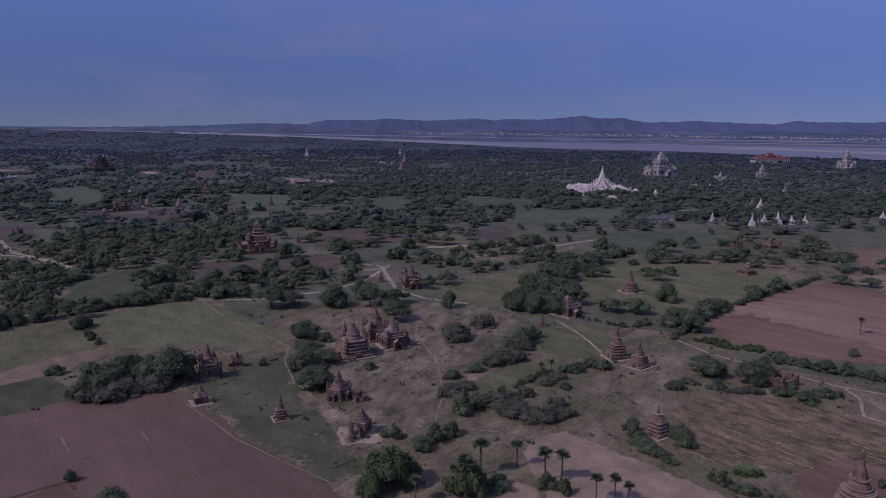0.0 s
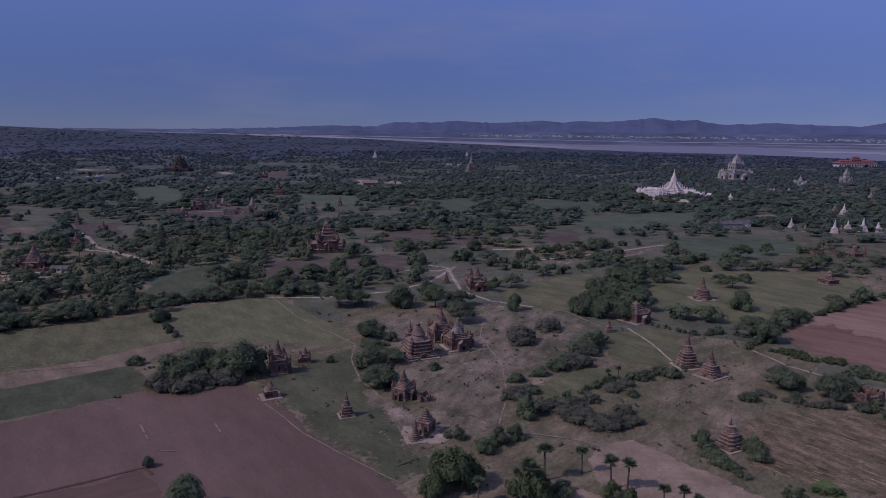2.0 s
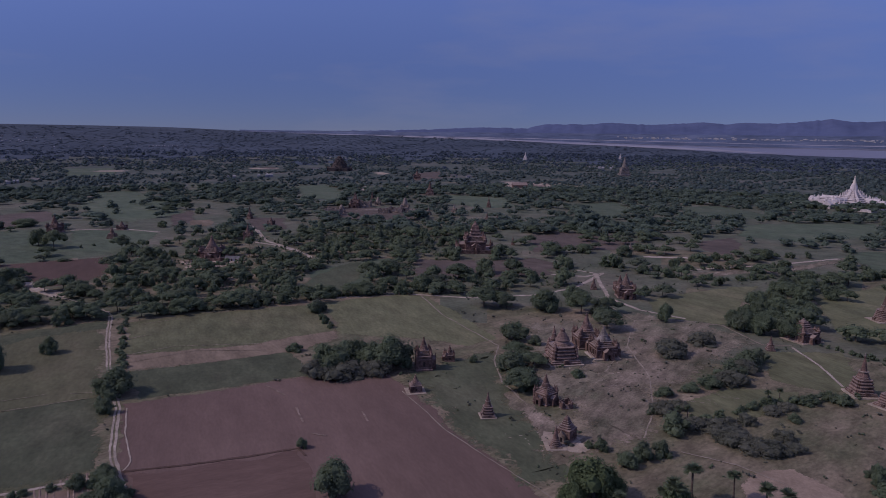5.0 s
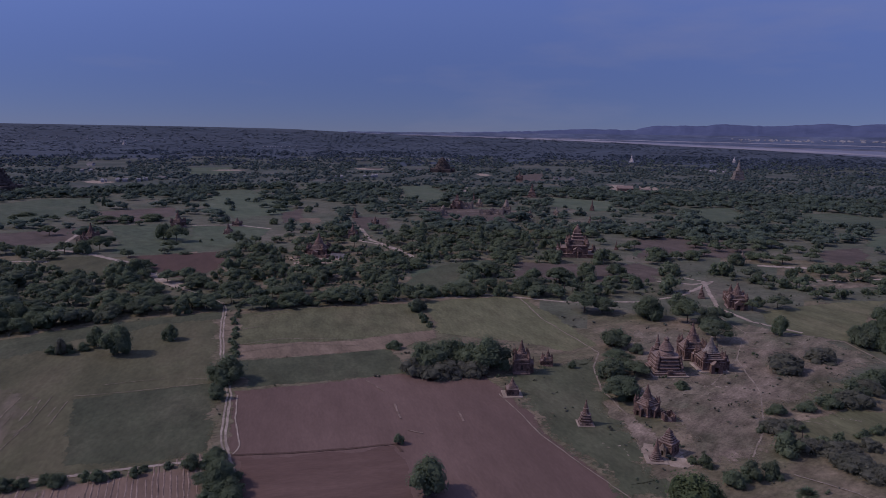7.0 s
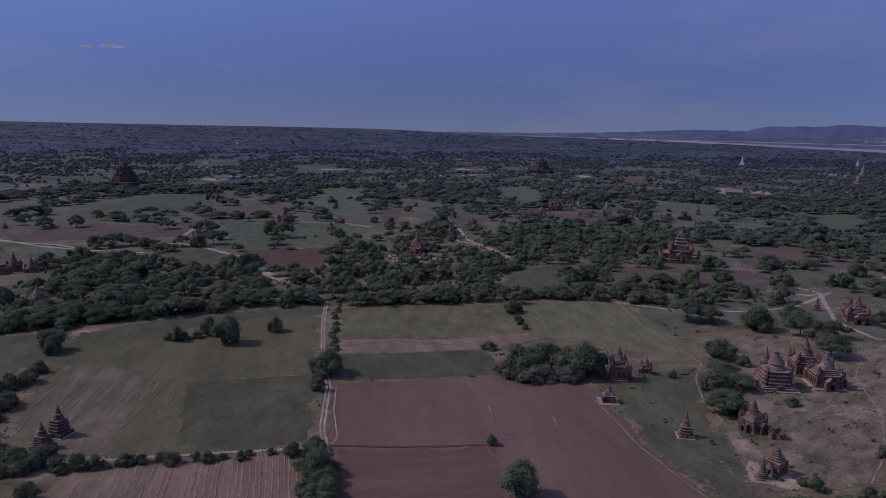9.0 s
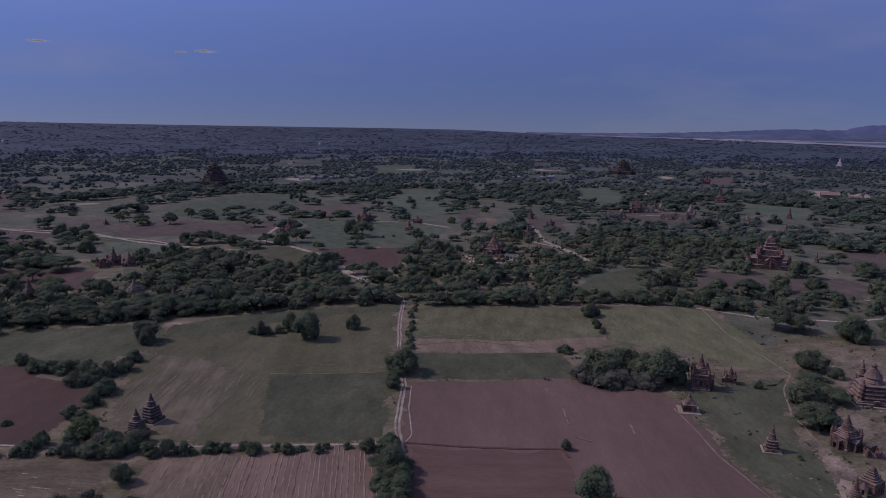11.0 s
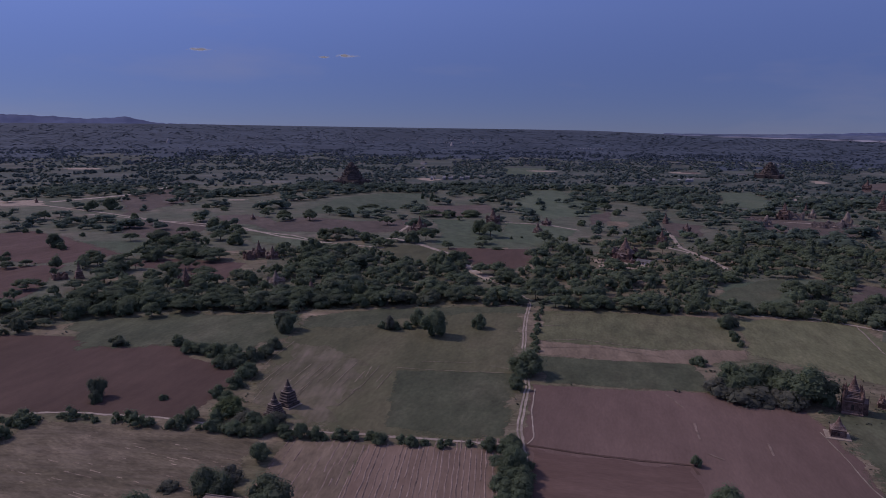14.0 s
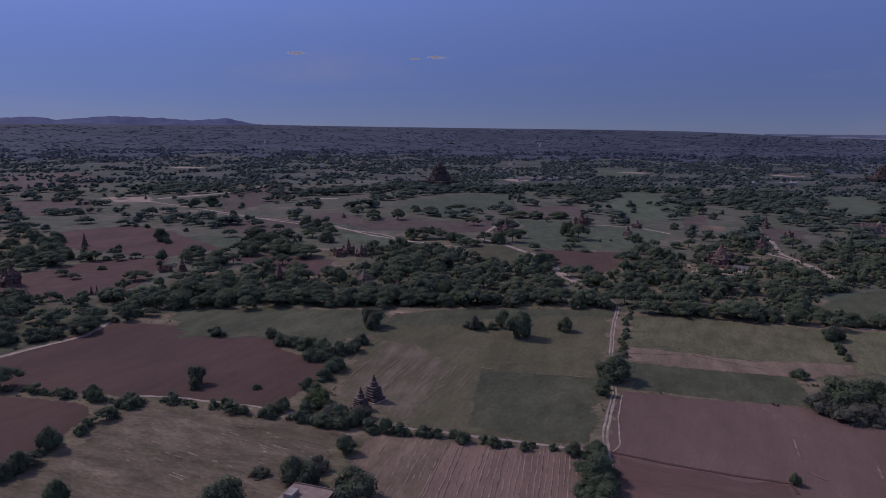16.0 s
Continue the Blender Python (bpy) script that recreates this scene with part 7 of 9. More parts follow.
stupa(-287.0, 194.7, 6.1, 3.0)
stupa(-745.2, 317.8, 6.9, 5.3)
stupa(-1069.2, 151.3, 8.5, 3.9)
shed(238.3, 776.3, 29.3, 9.0, 5.0, 15, ROOFGREY, GREYPLASTER, "low pavilion with grey tin roof", name="pavilion")
shed(257.5, 792.6, 16.9, 8.0, 5.1, 15, ROOFGREY, WHITEWASH, "small pavilion with grey tin roof", name="pavilion")
shed(-262.6, 1289.0, 27.3, 14.0, 4.8, 20, BRICK, BRICK, "long red-brick building on bare ground", name="house")
shed(-219.7, 1253.7, 18.4, 9.0, 5.3, 20, BRICK, BRICK, "small red-brick building on bare ground", name="house")
shed(-430.0, 1531.9, 10.0, 8.0, 3.2, 20, ROOFGREY, WHITEWASH, "small pale house among trees", name="house")
shed(-317.9, 455.4, 11.0, 5.0, 2.1, 10, ROOFGREY, WHITEWASH, "low white hall beside a temple", name="house")
shed(377.4, 730.6, 30.1, 6.0, 2.3, 5, ROOFGREY, GREYPLASTER, "long low hall with grey roof", name="pavilion")
shed(-878.3, 1637.2, 21.3, 8.0, 3.5, 5, ROOFGREY, WHITEWASH, "low pale house among trees", name="house")
shed(-466.3, 1530.5, 12.7, 8.0, 3.3, 5, ROOFGREY, WHITEWASH, "low pale house among trees", name="house")
shed(-1708.4, 1285.8, 20.7, 10.0, 4.5, 5, ROOFGREY, WHITEWASH, "low pale house among trees", name="house")
shed(-1141.9, 1020.3, 19.6, 10.0, 3.2, 5, ROOFGREY, WHITEWASH, "low pale house among trees", name="house")
shed(-165.8, 56.8, 11.5, 9.5, 3.6, 40, PLASTERROOF, GREYPLASTER, "small flat-roofed building with pale concrete roof", flat=True)
palace(1065.8, 2282.6, 118.3, 33.3, 6)
rubble(-22.5, 288.5, 2.2)
rubble(-17.6, 290.4, 2.4)
rubble(-14.8, 292.8, 1.9)
rubble(-29.5, 287.8, 1.7)
rubble(-16.2, 305.6, 1.6)
rubble(-23.8, 303.0, 1.3)
rubble(-32.2, 297.1, 1.8)
rubble(-35.2, 290.9, 1.2)
rubble(-19.7, 299.0, 1.0)
rubble(-12.5, 311.6, 1.1)
rubble(-41.7, 217.3, 0.9)
rubble(-44.8, 214.2, 0.9)
rubble(-37.8, 211.4, 1.1)
rubble(-32.8, 208.2, 0.9)
rubble(-22.8, 216.8, 1.1)
rubble(-18.8, 214.7, 0.9)
rubble(-23.9, 210.4, 1.1)
rubble(-36.6, 220.9, 0.8)
rubble(-47.1, 216.3, 0.8)
rubble(-39.8, 215.4, 0.9)
rubble(-41.9, 216.6, 0.7)
rubble(-38.6, 213.7, 0.7)

# ground about the temples and strips towards the camera, kept treeless for the view
VIEW_CLEARINGS = []
VIEW_CLEARINGS.append([(-45.7, 293.8), (-34.4, 293.8), (-34.4, 305.0), (-45.7, 305.0)])
VIEW_CLEARINGS.append([(-40.1, 317.7), (-24.7, 317.7), (-24.7, 333.2), (-40.1, 333.2)])
VIEW_CLEARINGS.append([(-29.8, 307.0), (-16.7, 307.0), (-16.7, 320.1), (-29.8, 320.1)])
VIEW_CLEARINGS.append([(-49.8, 315.8), (-43.4, 315.8), (-43.4, 322.2), (-49.8, 322.2)])
VIEW_CLEARINGS.append([(-44.0, 244.3), (-33.9, 244.3), (-33.9, 254.4), (-44.0, 254.4)])
VIEW_CLEARINGS.append([(-33.5, 244.1), (-28.3, 244.1), (-28.3, 249.3), (-33.5, 249.3)])
VIEW_CLEARINGS.append([(-31.8, 210.0), (-26.9, 210.0), (-26.9, 214.9), (-31.8, 214.9)])
VIEW_CLEARINGS.append([(-30.7, 215.2), (-23.0, 215.2), (-23.0, 222.9), (-30.7, 222.9)])
VIEW_CLEARINGS.append([(-59.2, 226.1), (-53.4, 226.1), (-53.4, 231.9), (-59.2, 231.9)])
VIEW_CLEARINGS.append([(-92.7, 239.7), (-85.6, 239.7), (-85.6, 246.8), (-92.7, 246.8)])
VIEW_CLEARINGS.append([(-100.1, 264.1), (-89.7, 264.1), (-89.7, 274.5), (-100.1, 274.5)])
VIEW_CLEARINGS.append([(-90.9, 280.4), (-84.3, 280.4), (-84.3, 287.0), (-90.9, 287.0)])
VIEW_CLEARINGS.append([(-92.4, 284.5), (-89.5, 284.5), (-89.5, 287.4), (-92.4, 287.4)])
VIEW_CLEARINGS.append([(-28.5, 429.8), (-12.0, 429.8), (-12.0, 446.3), (-28.5, 446.3)])
VIEW_CLEARINGS.append([(-27.0, 437.8), (-13.5, 438.4), (-11.9, 403.2), (-25.4, 402.6)])
VIEW_CLEARINGS.append([(-30.5, 450.4), (-19.3, 450.4), (-19.3, 461.6), (-30.5, 461.6)])
VIEW_CLEARINGS.append([(-29.5, 455.8), (-20.4, 456.3), (-18.6, 424.5), (-27.7, 424.0)])
VIEW_CLEARINGS.append([(-44.0, 450.6), (-38.8, 450.6), (-38.8, 455.8), (-44.0, 455.8)])
VIEW_CLEARINGS.append([(-43.5, 453.0), (-39.3, 453.4), (-36.7, 424.6), (-40.9, 424.2)])
VIEW_CLEARINGS.append([(-170.2, 553.3), (-137.5, 553.3), (-137.5, 586.1), (-170.2, 586.1)])
VIEW_CLEARINGS.append([(-166.9, 566.2), (-140.9, 573.2), (-126.8, 521.2), (-152.8, 514.2)])
VIEW_CLEARINGS.append([(-171.1, 559.0), (-163.7, 559.0), (-163.7, 566.4), (-171.1, 566.4)])
VIEW_CLEARINGS.append([(-170.2, 561.8), (-164.5, 563.5), (-154.3, 529.2), (-160.0, 527.5)])
VIEW_CLEARINGS.append([(-143.8, 571.3), (-136.2, 571.3), (-136.2, 578.9), (-143.8, 578.9)])
VIEW_CLEARINGS.append([(-143.0, 574.4), (-137.0, 575.8), (-128.4, 540.2), (-134.3, 538.8)])
VIEW_CLEARINGS.append([(60.6, 364.7), (77.6, 364.7), (77.6, 381.6), (60.6, 381.6)])
VIEW_CLEARINGS.append([(49.3, 347.1), (54.0, 347.1), (54.0, 351.7), (49.3, 351.7)])
VIEW_CLEARINGS.append([(73.7, 294.1), (82.7, 294.1), (82.7, 303.1), (73.7, 303.1)])
VIEW_CLEARINGS.append([(80.8, 283.2), (89.9, 283.2), (89.9, 292.3), (80.8, 292.3)])
VIEW_CLEARINGS.append([(112.5, 422.9), (125.9, 422.9), (125.9, 436.3), (112.5, 436.3)])
VIEW_CLEARINGS.append([(113.9, 431.1), (124.5, 428.2), (115.2, 394.9), (104.7, 397.8)])
VIEW_CLEARINGS.append([(68.2, 214.8), (76.6, 214.8), (76.6, 223.2), (68.2, 223.2)])
VIEW_CLEARINGS.append([(131.2, 261.8), (143.0, 261.8), (143.0, 273.6), (131.2, 273.6)])
VIEW_CLEARINGS.append([(97.9, 155.5), (115.5, 155.5), (115.5, 173.0), (97.9, 173.0)])
VIEW_CLEARINGS.append([(210.3, 479.6), (227.3, 479.6), (227.3, 496.5), (210.3, 496.5)])
VIEW_CLEARINGS.append([(282.5, 598.4), (296.1, 598.4), (296.1, 612.0), (282.5, 612.0)])
VIEW_CLEARINGS.append([(284.3, 607.6), (294.3, 602.8), (275.8, 564.1), (265.8, 568.9)])
VIEW_CLEARINGS.append([(269.6, 600.5), (284.4, 600.5), (284.4, 615.4), (269.6, 615.4)])
VIEW_CLEARINGS.append([(252.1, 599.9), (265.6, 599.9), (265.6, 613.4), (252.1, 613.4)])
VIEW_CLEARINGS.append([(264.1, 610.8), (269.2, 610.8), (269.2, 615.8), (264.1, 615.8)])
VIEW_CLEARINGS.append([(264.8, 614.1), (268.5, 612.5), (252.2, 574.9), (248.4, 576.5)])
VIEW_CLEARINGS.append([(294.8, 603.2), (300.7, 603.2), (300.7, 609.2), (294.8, 609.2)])
VIEW_CLEARINGS.append([(295.6, 607.2), (299.9, 605.1), (281.6, 567.8), (277.2, 569.9)])
VIEW_CLEARINGS.append([(333.9, 748.7), (341.5, 748.7), (341.5, 756.3), (333.9, 756.3)])
VIEW_CLEARINGS.append([(334.9, 753.7), (340.5, 751.2), (319.6, 704.7), (314.0, 707.2)])
VIEW_CLEARINGS.append([(343.0, 753.8), (350.7, 753.8), (350.7, 761.5), (343.0, 761.5)])
VIEW_CLEARINGS.append([(344.0, 758.9), (349.6, 756.3), (329.4, 712.1), (323.7, 714.7)])
VIEW_CLEARINGS.append([(365.9, 788.9), (373.2, 788.9), (373.2, 796.2), (365.9, 796.2)])
VIEW_CLEARINGS.append([(366.9, 793.8), (372.2, 791.3), (350.8, 745.3), (345.4, 747.8)])
VIEW_CLEARINGS.append([(369.4, 764.6), (378.8, 764.6), (378.8, 773.9), (369.4, 773.9)])
VIEW_CLEARINGS.append([(370.7, 770.9), (377.5, 767.6), (354.1, 719.4), (347.3, 722.7)])
VIEW_CLEARINGS.append([(384.9, 765.5), (395.0, 765.5), (395.0, 775.6), (384.9, 775.6)])
VIEW_CLEARINGS.append([(386.3, 772.4), (393.6, 768.7), (370.1, 722.2), (362.8, 726.0)])
VIEW_CLEARINGS.append([(406.7, 776.9), (413.8, 776.9), (413.8, 784.1), (406.7, 784.1)])
VIEW_CLEARINGS.append([(407.7, 781.8), (412.8, 779.1), (388.8, 733.4), (383.6, 736.1)])
VIEW_CLEARINGS.append([(426.2, 934.6), (435.7, 934.6), (435.7, 944.1), (426.2, 944.1)])
VIEW_CLEARINGS.append([(427.5, 940.9), (434.5, 937.7), (408.7, 881.5), (401.7, 884.7)])
VIEW_CLEARINGS.append([(424.2, 955.8), (432.9, 955.8), (432.9, 964.6), (424.2, 964.6)])
VIEW_CLEARINGS.append([(425.3, 961.6), (431.8, 958.7), (406.8, 902.6), (400.3, 905.5)])
VIEW_CLEARINGS.append([(306.1, 789.8), (314.2, 789.8), (314.2, 797.8), (306.1, 797.8)])
VIEW_CLEARINGS.append([(307.1, 795.0), (313.2, 792.6), (294.8, 745.5), (288.7, 747.9)])
VIEW_CLEARINGS.append([(306.1, 751.5), (313.0, 751.5), (313.0, 758.4), (306.1, 758.4)])
VIEW_CLEARINGS.append([(307.0, 756.0), (312.2, 753.9), (294.0, 709.7), (288.9, 711.8)])
VIEW_CLEARINGS.append([(337.5, 1117.4), (351.1, 1117.4), (351.1, 1131.0), (337.5, 1131.0)])
VIEW_CLEARINGS.append([(339.1, 1125.8), (349.6, 1122.6), (329.5, 1057.1), (319.0, 1060.3)])
VIEW_CLEARINGS.append([(529.5, 831.7), (536.2, 831.7), (536.2, 838.5), (529.5, 838.5)])
VIEW_CLEARINGS.append([(530.5, 836.6), (535.2, 833.6), (505.1, 786.5), (500.4, 789.4)])
VIEW_CLEARINGS.append([(579.3, 1183.0), (590.1, 1183.0), (590.1, 1193.8), (579.3, 1193.8)])
VIEW_CLEARINGS.append([(580.8, 1190.4), (588.6, 1186.5), (554.9, 1118.1), (547.1, 1122.0)])
VIEW_CLEARINGS.append([(476.4, 1630.8), (565.9, 1630.8), (565.9, 1720.2), (476.4, 1720.2)])
VIEW_CLEARINGS.append([(486.1, 1686.4), (556.3, 1664.6), (524.3, 1562.0), (454.1, 1583.8)])
VIEW_CLEARINGS.append([(573.9, 1463.2), (600.6, 1463.2), (600.6, 1489.8), (573.9, 1489.8)])
VIEW_CLEARINGS.append([(577.2, 1480.5), (597.3, 1472.5), (566.0, 1393.8), (545.9, 1401.8)])
VIEW_CLEARINGS.append([(728.3, 1609.7), (757.6, 1609.7), (757.6, 1639.0), (728.3, 1639.0)])
VIEW_CLEARINGS.append([(732.2, 1629.3), (753.8, 1619.4), (718.2, 1541.5), (696.6, 1551.4)])
VIEW_CLEARINGS.append([(1151.6, 2016.0), (1206.6, 2016.0), (1206.6, 2071.0), (1151.6, 2071.0)])
VIEW_CLEARINGS.append([(1159.7, 2054.6), (1198.5, 2032.3), (1151.0, 1950.0), (1112.3, 1972.4)])
VIEW_CLEARINGS.append([(-118.3, 1755.3), (-81.1, 1755.3), (-81.1, 1792.6), (-118.3, 1792.6)])
VIEW_CLEARINGS.append([(-114.8, 1773.1), (-84.6, 1774.8), (-79.7, 1686.4), (-109.9, 1684.7)])
VIEW_CLEARINGS.append([(-173.5, 2654.9), (-160.2, 2654.9), (-160.2, 2668.2), (-173.5, 2668.2)])
VIEW_CLEARINGS.append([(-172.2, 2661.2), (-161.5, 2661.9), (-156.5, 2582.2), (-167.2, 2581.5)])
VIEW_CLEARINGS.append([(-499.7, 2493.3), (-482.2, 2493.3), (-482.2, 2510.8), (-499.7, 2510.8)])
VIEW_CLEARINGS.append([(-497.9, 2500.7), (-484.0, 2503.4), (-468.3, 2423.6), (-482.2, 2420.8)])
VIEW_CLEARINGS.append([(-847.5, 1590.0), (-763.4, 1590.0), (-763.4, 1674.1), (-847.5, 1674.1)])
VIEW_CLEARINGS.append([(-836.3, 1616.8), (-774.5, 1647.3), (-727.8, 1552.7), (-789.6, 1522.2)])
VIEW_CLEARINGS.append([(-526.2, 1407.3), (-503.9, 1407.3), (-503.9, 1429.6), (-526.2, 1429.6)])
VIEW_CLEARINGS.append([(-523.5, 1415.4), (-506.5, 1421.6), (-478.2, 1343.5), (-495.2, 1337.3)])
VIEW_CLEARINGS.append([(-373.5, 1057.5), (-356.3, 1057.5), (-356.3, 1074.7), (-373.5, 1074.7)])
VIEW_CLEARINGS.append([(-371.5, 1063.9), (-358.3, 1068.4), (-334.6, 999.1), (-347.8, 994.6)])
VIEW_CLEARINGS.append([(-403.2, 835.5), (-385.9, 835.5), (-385.9, 852.8), (-403.2, 852.8)])
VIEW_CLEARINGS.append([(-400.9, 841.2), (-388.2, 847.1), (-361.6, 790.4), (-374.3, 784.4)])
VIEW_CLEARINGS.append([(-395.7, 748.8), (-372.7, 748.8), (-372.7, 771.8), (-395.7, 771.8)])
VIEW_CLEARINGS.append([(-392.0, 775.3), (-377.7, 775.3), (-377.7, 789.6), (-392.0, 789.6)])
VIEW_CLEARINGS.append([(-390.0, 779.9), (-379.6, 785.0), (-356.0, 736.9), (-366.4, 731.7)])
VIEW_CLEARINGS.append([(-325.0, 818.3), (-308.2, 818.3), (-308.2, 835.0), (-325.0, 835.0)])
VIEW_CLEARINGS.append([(-322.9, 824.2), (-310.3, 829.1), (-289.2, 774.2), (-301.9, 769.3)])
VIEW_CLEARINGS.append([(-397.3, 847.8), (-376.5, 847.8), (-376.5, 868.6), (-397.3, 868.6)])
VIEW_CLEARINGS.append([(-335.5, 805.6), (-314.1, 805.6), (-314.1, 827.1), (-335.5, 827.1)])
VIEW_CLEARINGS.append([(-384.0, 875.3), (-371.5, 875.3), (-371.5, 887.8), (-384.0, 887.8)])
VIEW_CLEARINGS.append([(-382.4, 879.6), (-373.1, 883.6), (-350.2, 830.3), (-359.5, 826.3)])
VIEW_CLEARINGS.append([(-344.1, 794.6), (-327.8, 794.6), (-327.8, 810.8), (-344.1, 810.8)])
VIEW_CLEARINGS.append([(-406.2, 915.2), (-398.7, 915.2), (-398.7, 922.6), (-406.2, 922.6)])
VIEW_CLEARINGS.append([(-405.2, 917.7), (-399.7, 920.1), (-375.4, 864.6), (-380.9, 862.2)])
VIEW_CLEARINGS.append([(-281.2, 800.2), (-273.0, 800.2), (-273.0, 808.4), (-281.2, 808.4)])
VIEW_CLEARINGS.append([(-280.2, 803.2), (-274.0, 805.4), (-257.7, 758.2), (-264.0, 756.0)])
VIEW_CLEARINGS.append([(-260.1, 835.7), (-249.9, 835.7), (-249.9, 845.9), (-260.1, 845.9)])
VIEW_CLEARINGS.append([(-258.9, 839.6), (-251.0, 842.0), (-235.8, 791.7), (-243.7, 789.3)])
VIEW_CLEARINGS.append([(-232.8, 915.8), (-226.1, 915.8), (-226.1, 922.5), (-232.8, 922.5)])
VIEW_CLEARINGS.append([(-232.0, 918.5), (-226.8, 919.8), (-212.8, 864.0), (-218.1, 862.7)])
VIEW_CLEARINGS.append([(-196.3, 765.2), (-190.7, 765.2), (-190.7, 770.8), (-196.3, 770.8)])
VIEW_CLEARINGS.append([(-195.7, 767.4), (-191.3, 768.5), (-179.7, 722.5), (-184.1, 721.4)])
VIEW_CLEARINGS.append([(-185.3, 771.0), (-180.2, 771.0), (-180.2, 776.0), (-185.3, 776.0)])
VIEW_CLEARINGS.append([(-184.7, 773.0), (-180.8, 774.0), (-170.2, 729.1), (-174.1, 728.1)])
VIEW_CLEARINGS.append([(-246.2, 637.6), (-242.0, 637.6), (-242.0, 641.8), (-246.2, 641.8)])
VIEW_CLEARINGS.append([(-245.7, 639.1), (-242.5, 640.3), (-228.4, 603.4), (-231.6, 602.1)])
VIEW_CLEARINGS.append([(-239.4, 645.1), (-235.2, 645.1), (-235.2, 649.3), (-239.4, 649.3)])
VIEW_CLEARINGS.append([(-238.9, 646.6), (-235.7, 647.8), (-222.2, 610.9), (-225.4, 609.7)])
VIEW_CLEARINGS.append([(-29.5, 616.6), (-23.8, 616.6), (-23.8, 622.3), (-29.5, 622.3)])
VIEW_CLEARINGS.append([(-29.0, 619.4), (-24.4, 619.6), (-22.8, 583.1), (-27.4, 582.9)])
VIEW_CLEARINGS.append([(-131.8, 611.1), (-127.8, 611.1), (-127.8, 615.1), (-131.8, 615.1)])
VIEW_CLEARINGS.append([(-131.4, 612.7), (-128.2, 613.4), (-120.5, 577.2), (-123.7, 576.6)])
VIEW_CLEARINGS.append([(-1155.1, 646.1), (-1093.2, 646.1), (-1093.2, 708.1), (-1155.1, 708.1)])
VIEW_CLEARINGS.append([(-1137.3, 655.3), (-1111.0, 698.9), (-1027.5, 648.6), (-1053.8, 605.0)])
VIEW_CLEARINGS.append([(-561.3, 403.4), (-545.9, 403.4), (-545.9, 418.9), (-561.3, 418.9)])
VIEW_CLEARINGS.append([(-557.3, 406.1), (-549.8, 416.2), (-510.9, 387.3), (-518.4, 377.2)])
VIEW_CLEARINGS.append([(-552.1, 391.8), (-542.8, 391.8), (-542.8, 401.1), (-552.1, 401.1)])
VIEW_CLEARINGS.append([(-549.7, 393.4), (-545.3, 399.5), (-511.4, 375.0), (-515.8, 368.9)])
VIEW_CLEARINGS.append([(-573.2, 512.1), (-555.4, 512.1), (-555.4, 529.9), (-573.2, 529.9)])
VIEW_CLEARINGS.append([(-569.2, 515.7), (-559.4, 526.3), (-520.2, 490.1), (-530.0, 479.5)])
VIEW_CLEARINGS.append([(-491.8, 506.8), (-481.7, 506.8), (-481.7, 516.9), (-491.8, 516.9)])
VIEW_CLEARINGS.append([(-489.7, 509.0), (-483.8, 514.6), (-453.4, 482.7), (-459.3, 477.0)])
VIEW_CLEARINGS.append([(-527.8, 555.6), (-515.2, 555.6), (-515.2, 568.1), (-527.8, 568.1)])
VIEW_CLEARINGS.append([(-525.2, 558.4), (-517.8, 565.3), (-485.7, 530.7), (-493.2, 523.8)])
VIEW_CLEARINGS.append([(-402.2, 312.5), (-394.2, 312.5), (-394.2, 320.6), (-402.2, 320.6)])
VIEW_CLEARINGS.append([(-400.2, 313.9), (-396.2, 319.1), (-370.5, 298.7), (-374.6, 293.6)])
VIEW_CLEARINGS.append([(-348.7, 451.7), (-331.7, 451.7), (-331.7, 468.7), (-348.7, 468.7)])
VIEW_CLEARINGS.append([(-345.8, 456.1), (-334.6, 464.3), (-308.8, 429.5), (-320.0, 421.2)])
VIEW_CLEARINGS.append([(-371.4, 543.4), (-360.3, 543.4), (-360.3, 554.5), (-371.4, 554.5)])
VIEW_CLEARINGS.append([(-369.6, 546.5), (-362.1, 551.5), (-337.4, 514.5), (-344.9, 509.5)])
VIEW_CLEARINGS.append([(-407.9, 643.7), (-397.9, 643.7), (-397.9, 653.7), (-407.9, 653.7)])
VIEW_CLEARINGS.append([(-406.3, 646.6), (-399.4, 650.9), (-375.0, 611.6), (-381.9, 607.3)])
VIEW_CLEARINGS.append([(-457.0, 682.5), (-450.4, 682.5), (-450.4, 689.2), (-457.0, 689.2)])
VIEW_CLEARINGS.append([(-455.9, 684.3), (-451.4, 687.3), (-423.6, 645.2), (-428.1, 642.2)])
VIEW_CLEARINGS.append([(-384.3, 191.9), (-374.0, 191.9), (-374.0, 202.3), (-384.3, 202.3)])
VIEW_CLEARINGS.append([(-381.1, 193.4), (-377.2, 200.9), (-351.4, 187.4), (-355.3, 180.0)])
VIEW_CLEARINGS.append([(-423.0, 220.5), (-419.6, 220.5), (-419.6, 223.8), (-423.0, 223.8)])
VIEW_CLEARINGS.append([(-421.9, 220.9), (-420.6, 223.3), (-396.0, 210.4), (-397.3, 208.0)])
VIEW_CLEARINGS.append([(-695.6, 821.9), (-690.3, 821.9), (-690.3, 827.2), (-695.6, 827.2)])
VIEW_CLEARINGS.append([(-694.6, 823.2), (-691.3, 826.0), (-651.5, 778.7), (-654.9, 775.9)])
VIEW_CLEARINGS.append([(-2475.2, 2011.4), (-2460.3, 2011.4), (-2460.3, 2026.3), (-2475.2, 2026.3)])
VIEW_CLEARINGS.append([(-2471.6, 2014.2), (-2463.9, 2023.5), (-2401.7, 1972.6), (-2409.3, 1963.3)])
VIEW_CLEARINGS.append([(-3127.7, 954.5), (-3111.9, 954.5), (-3111.9, 970.3), (-3127.7, 970.3)])
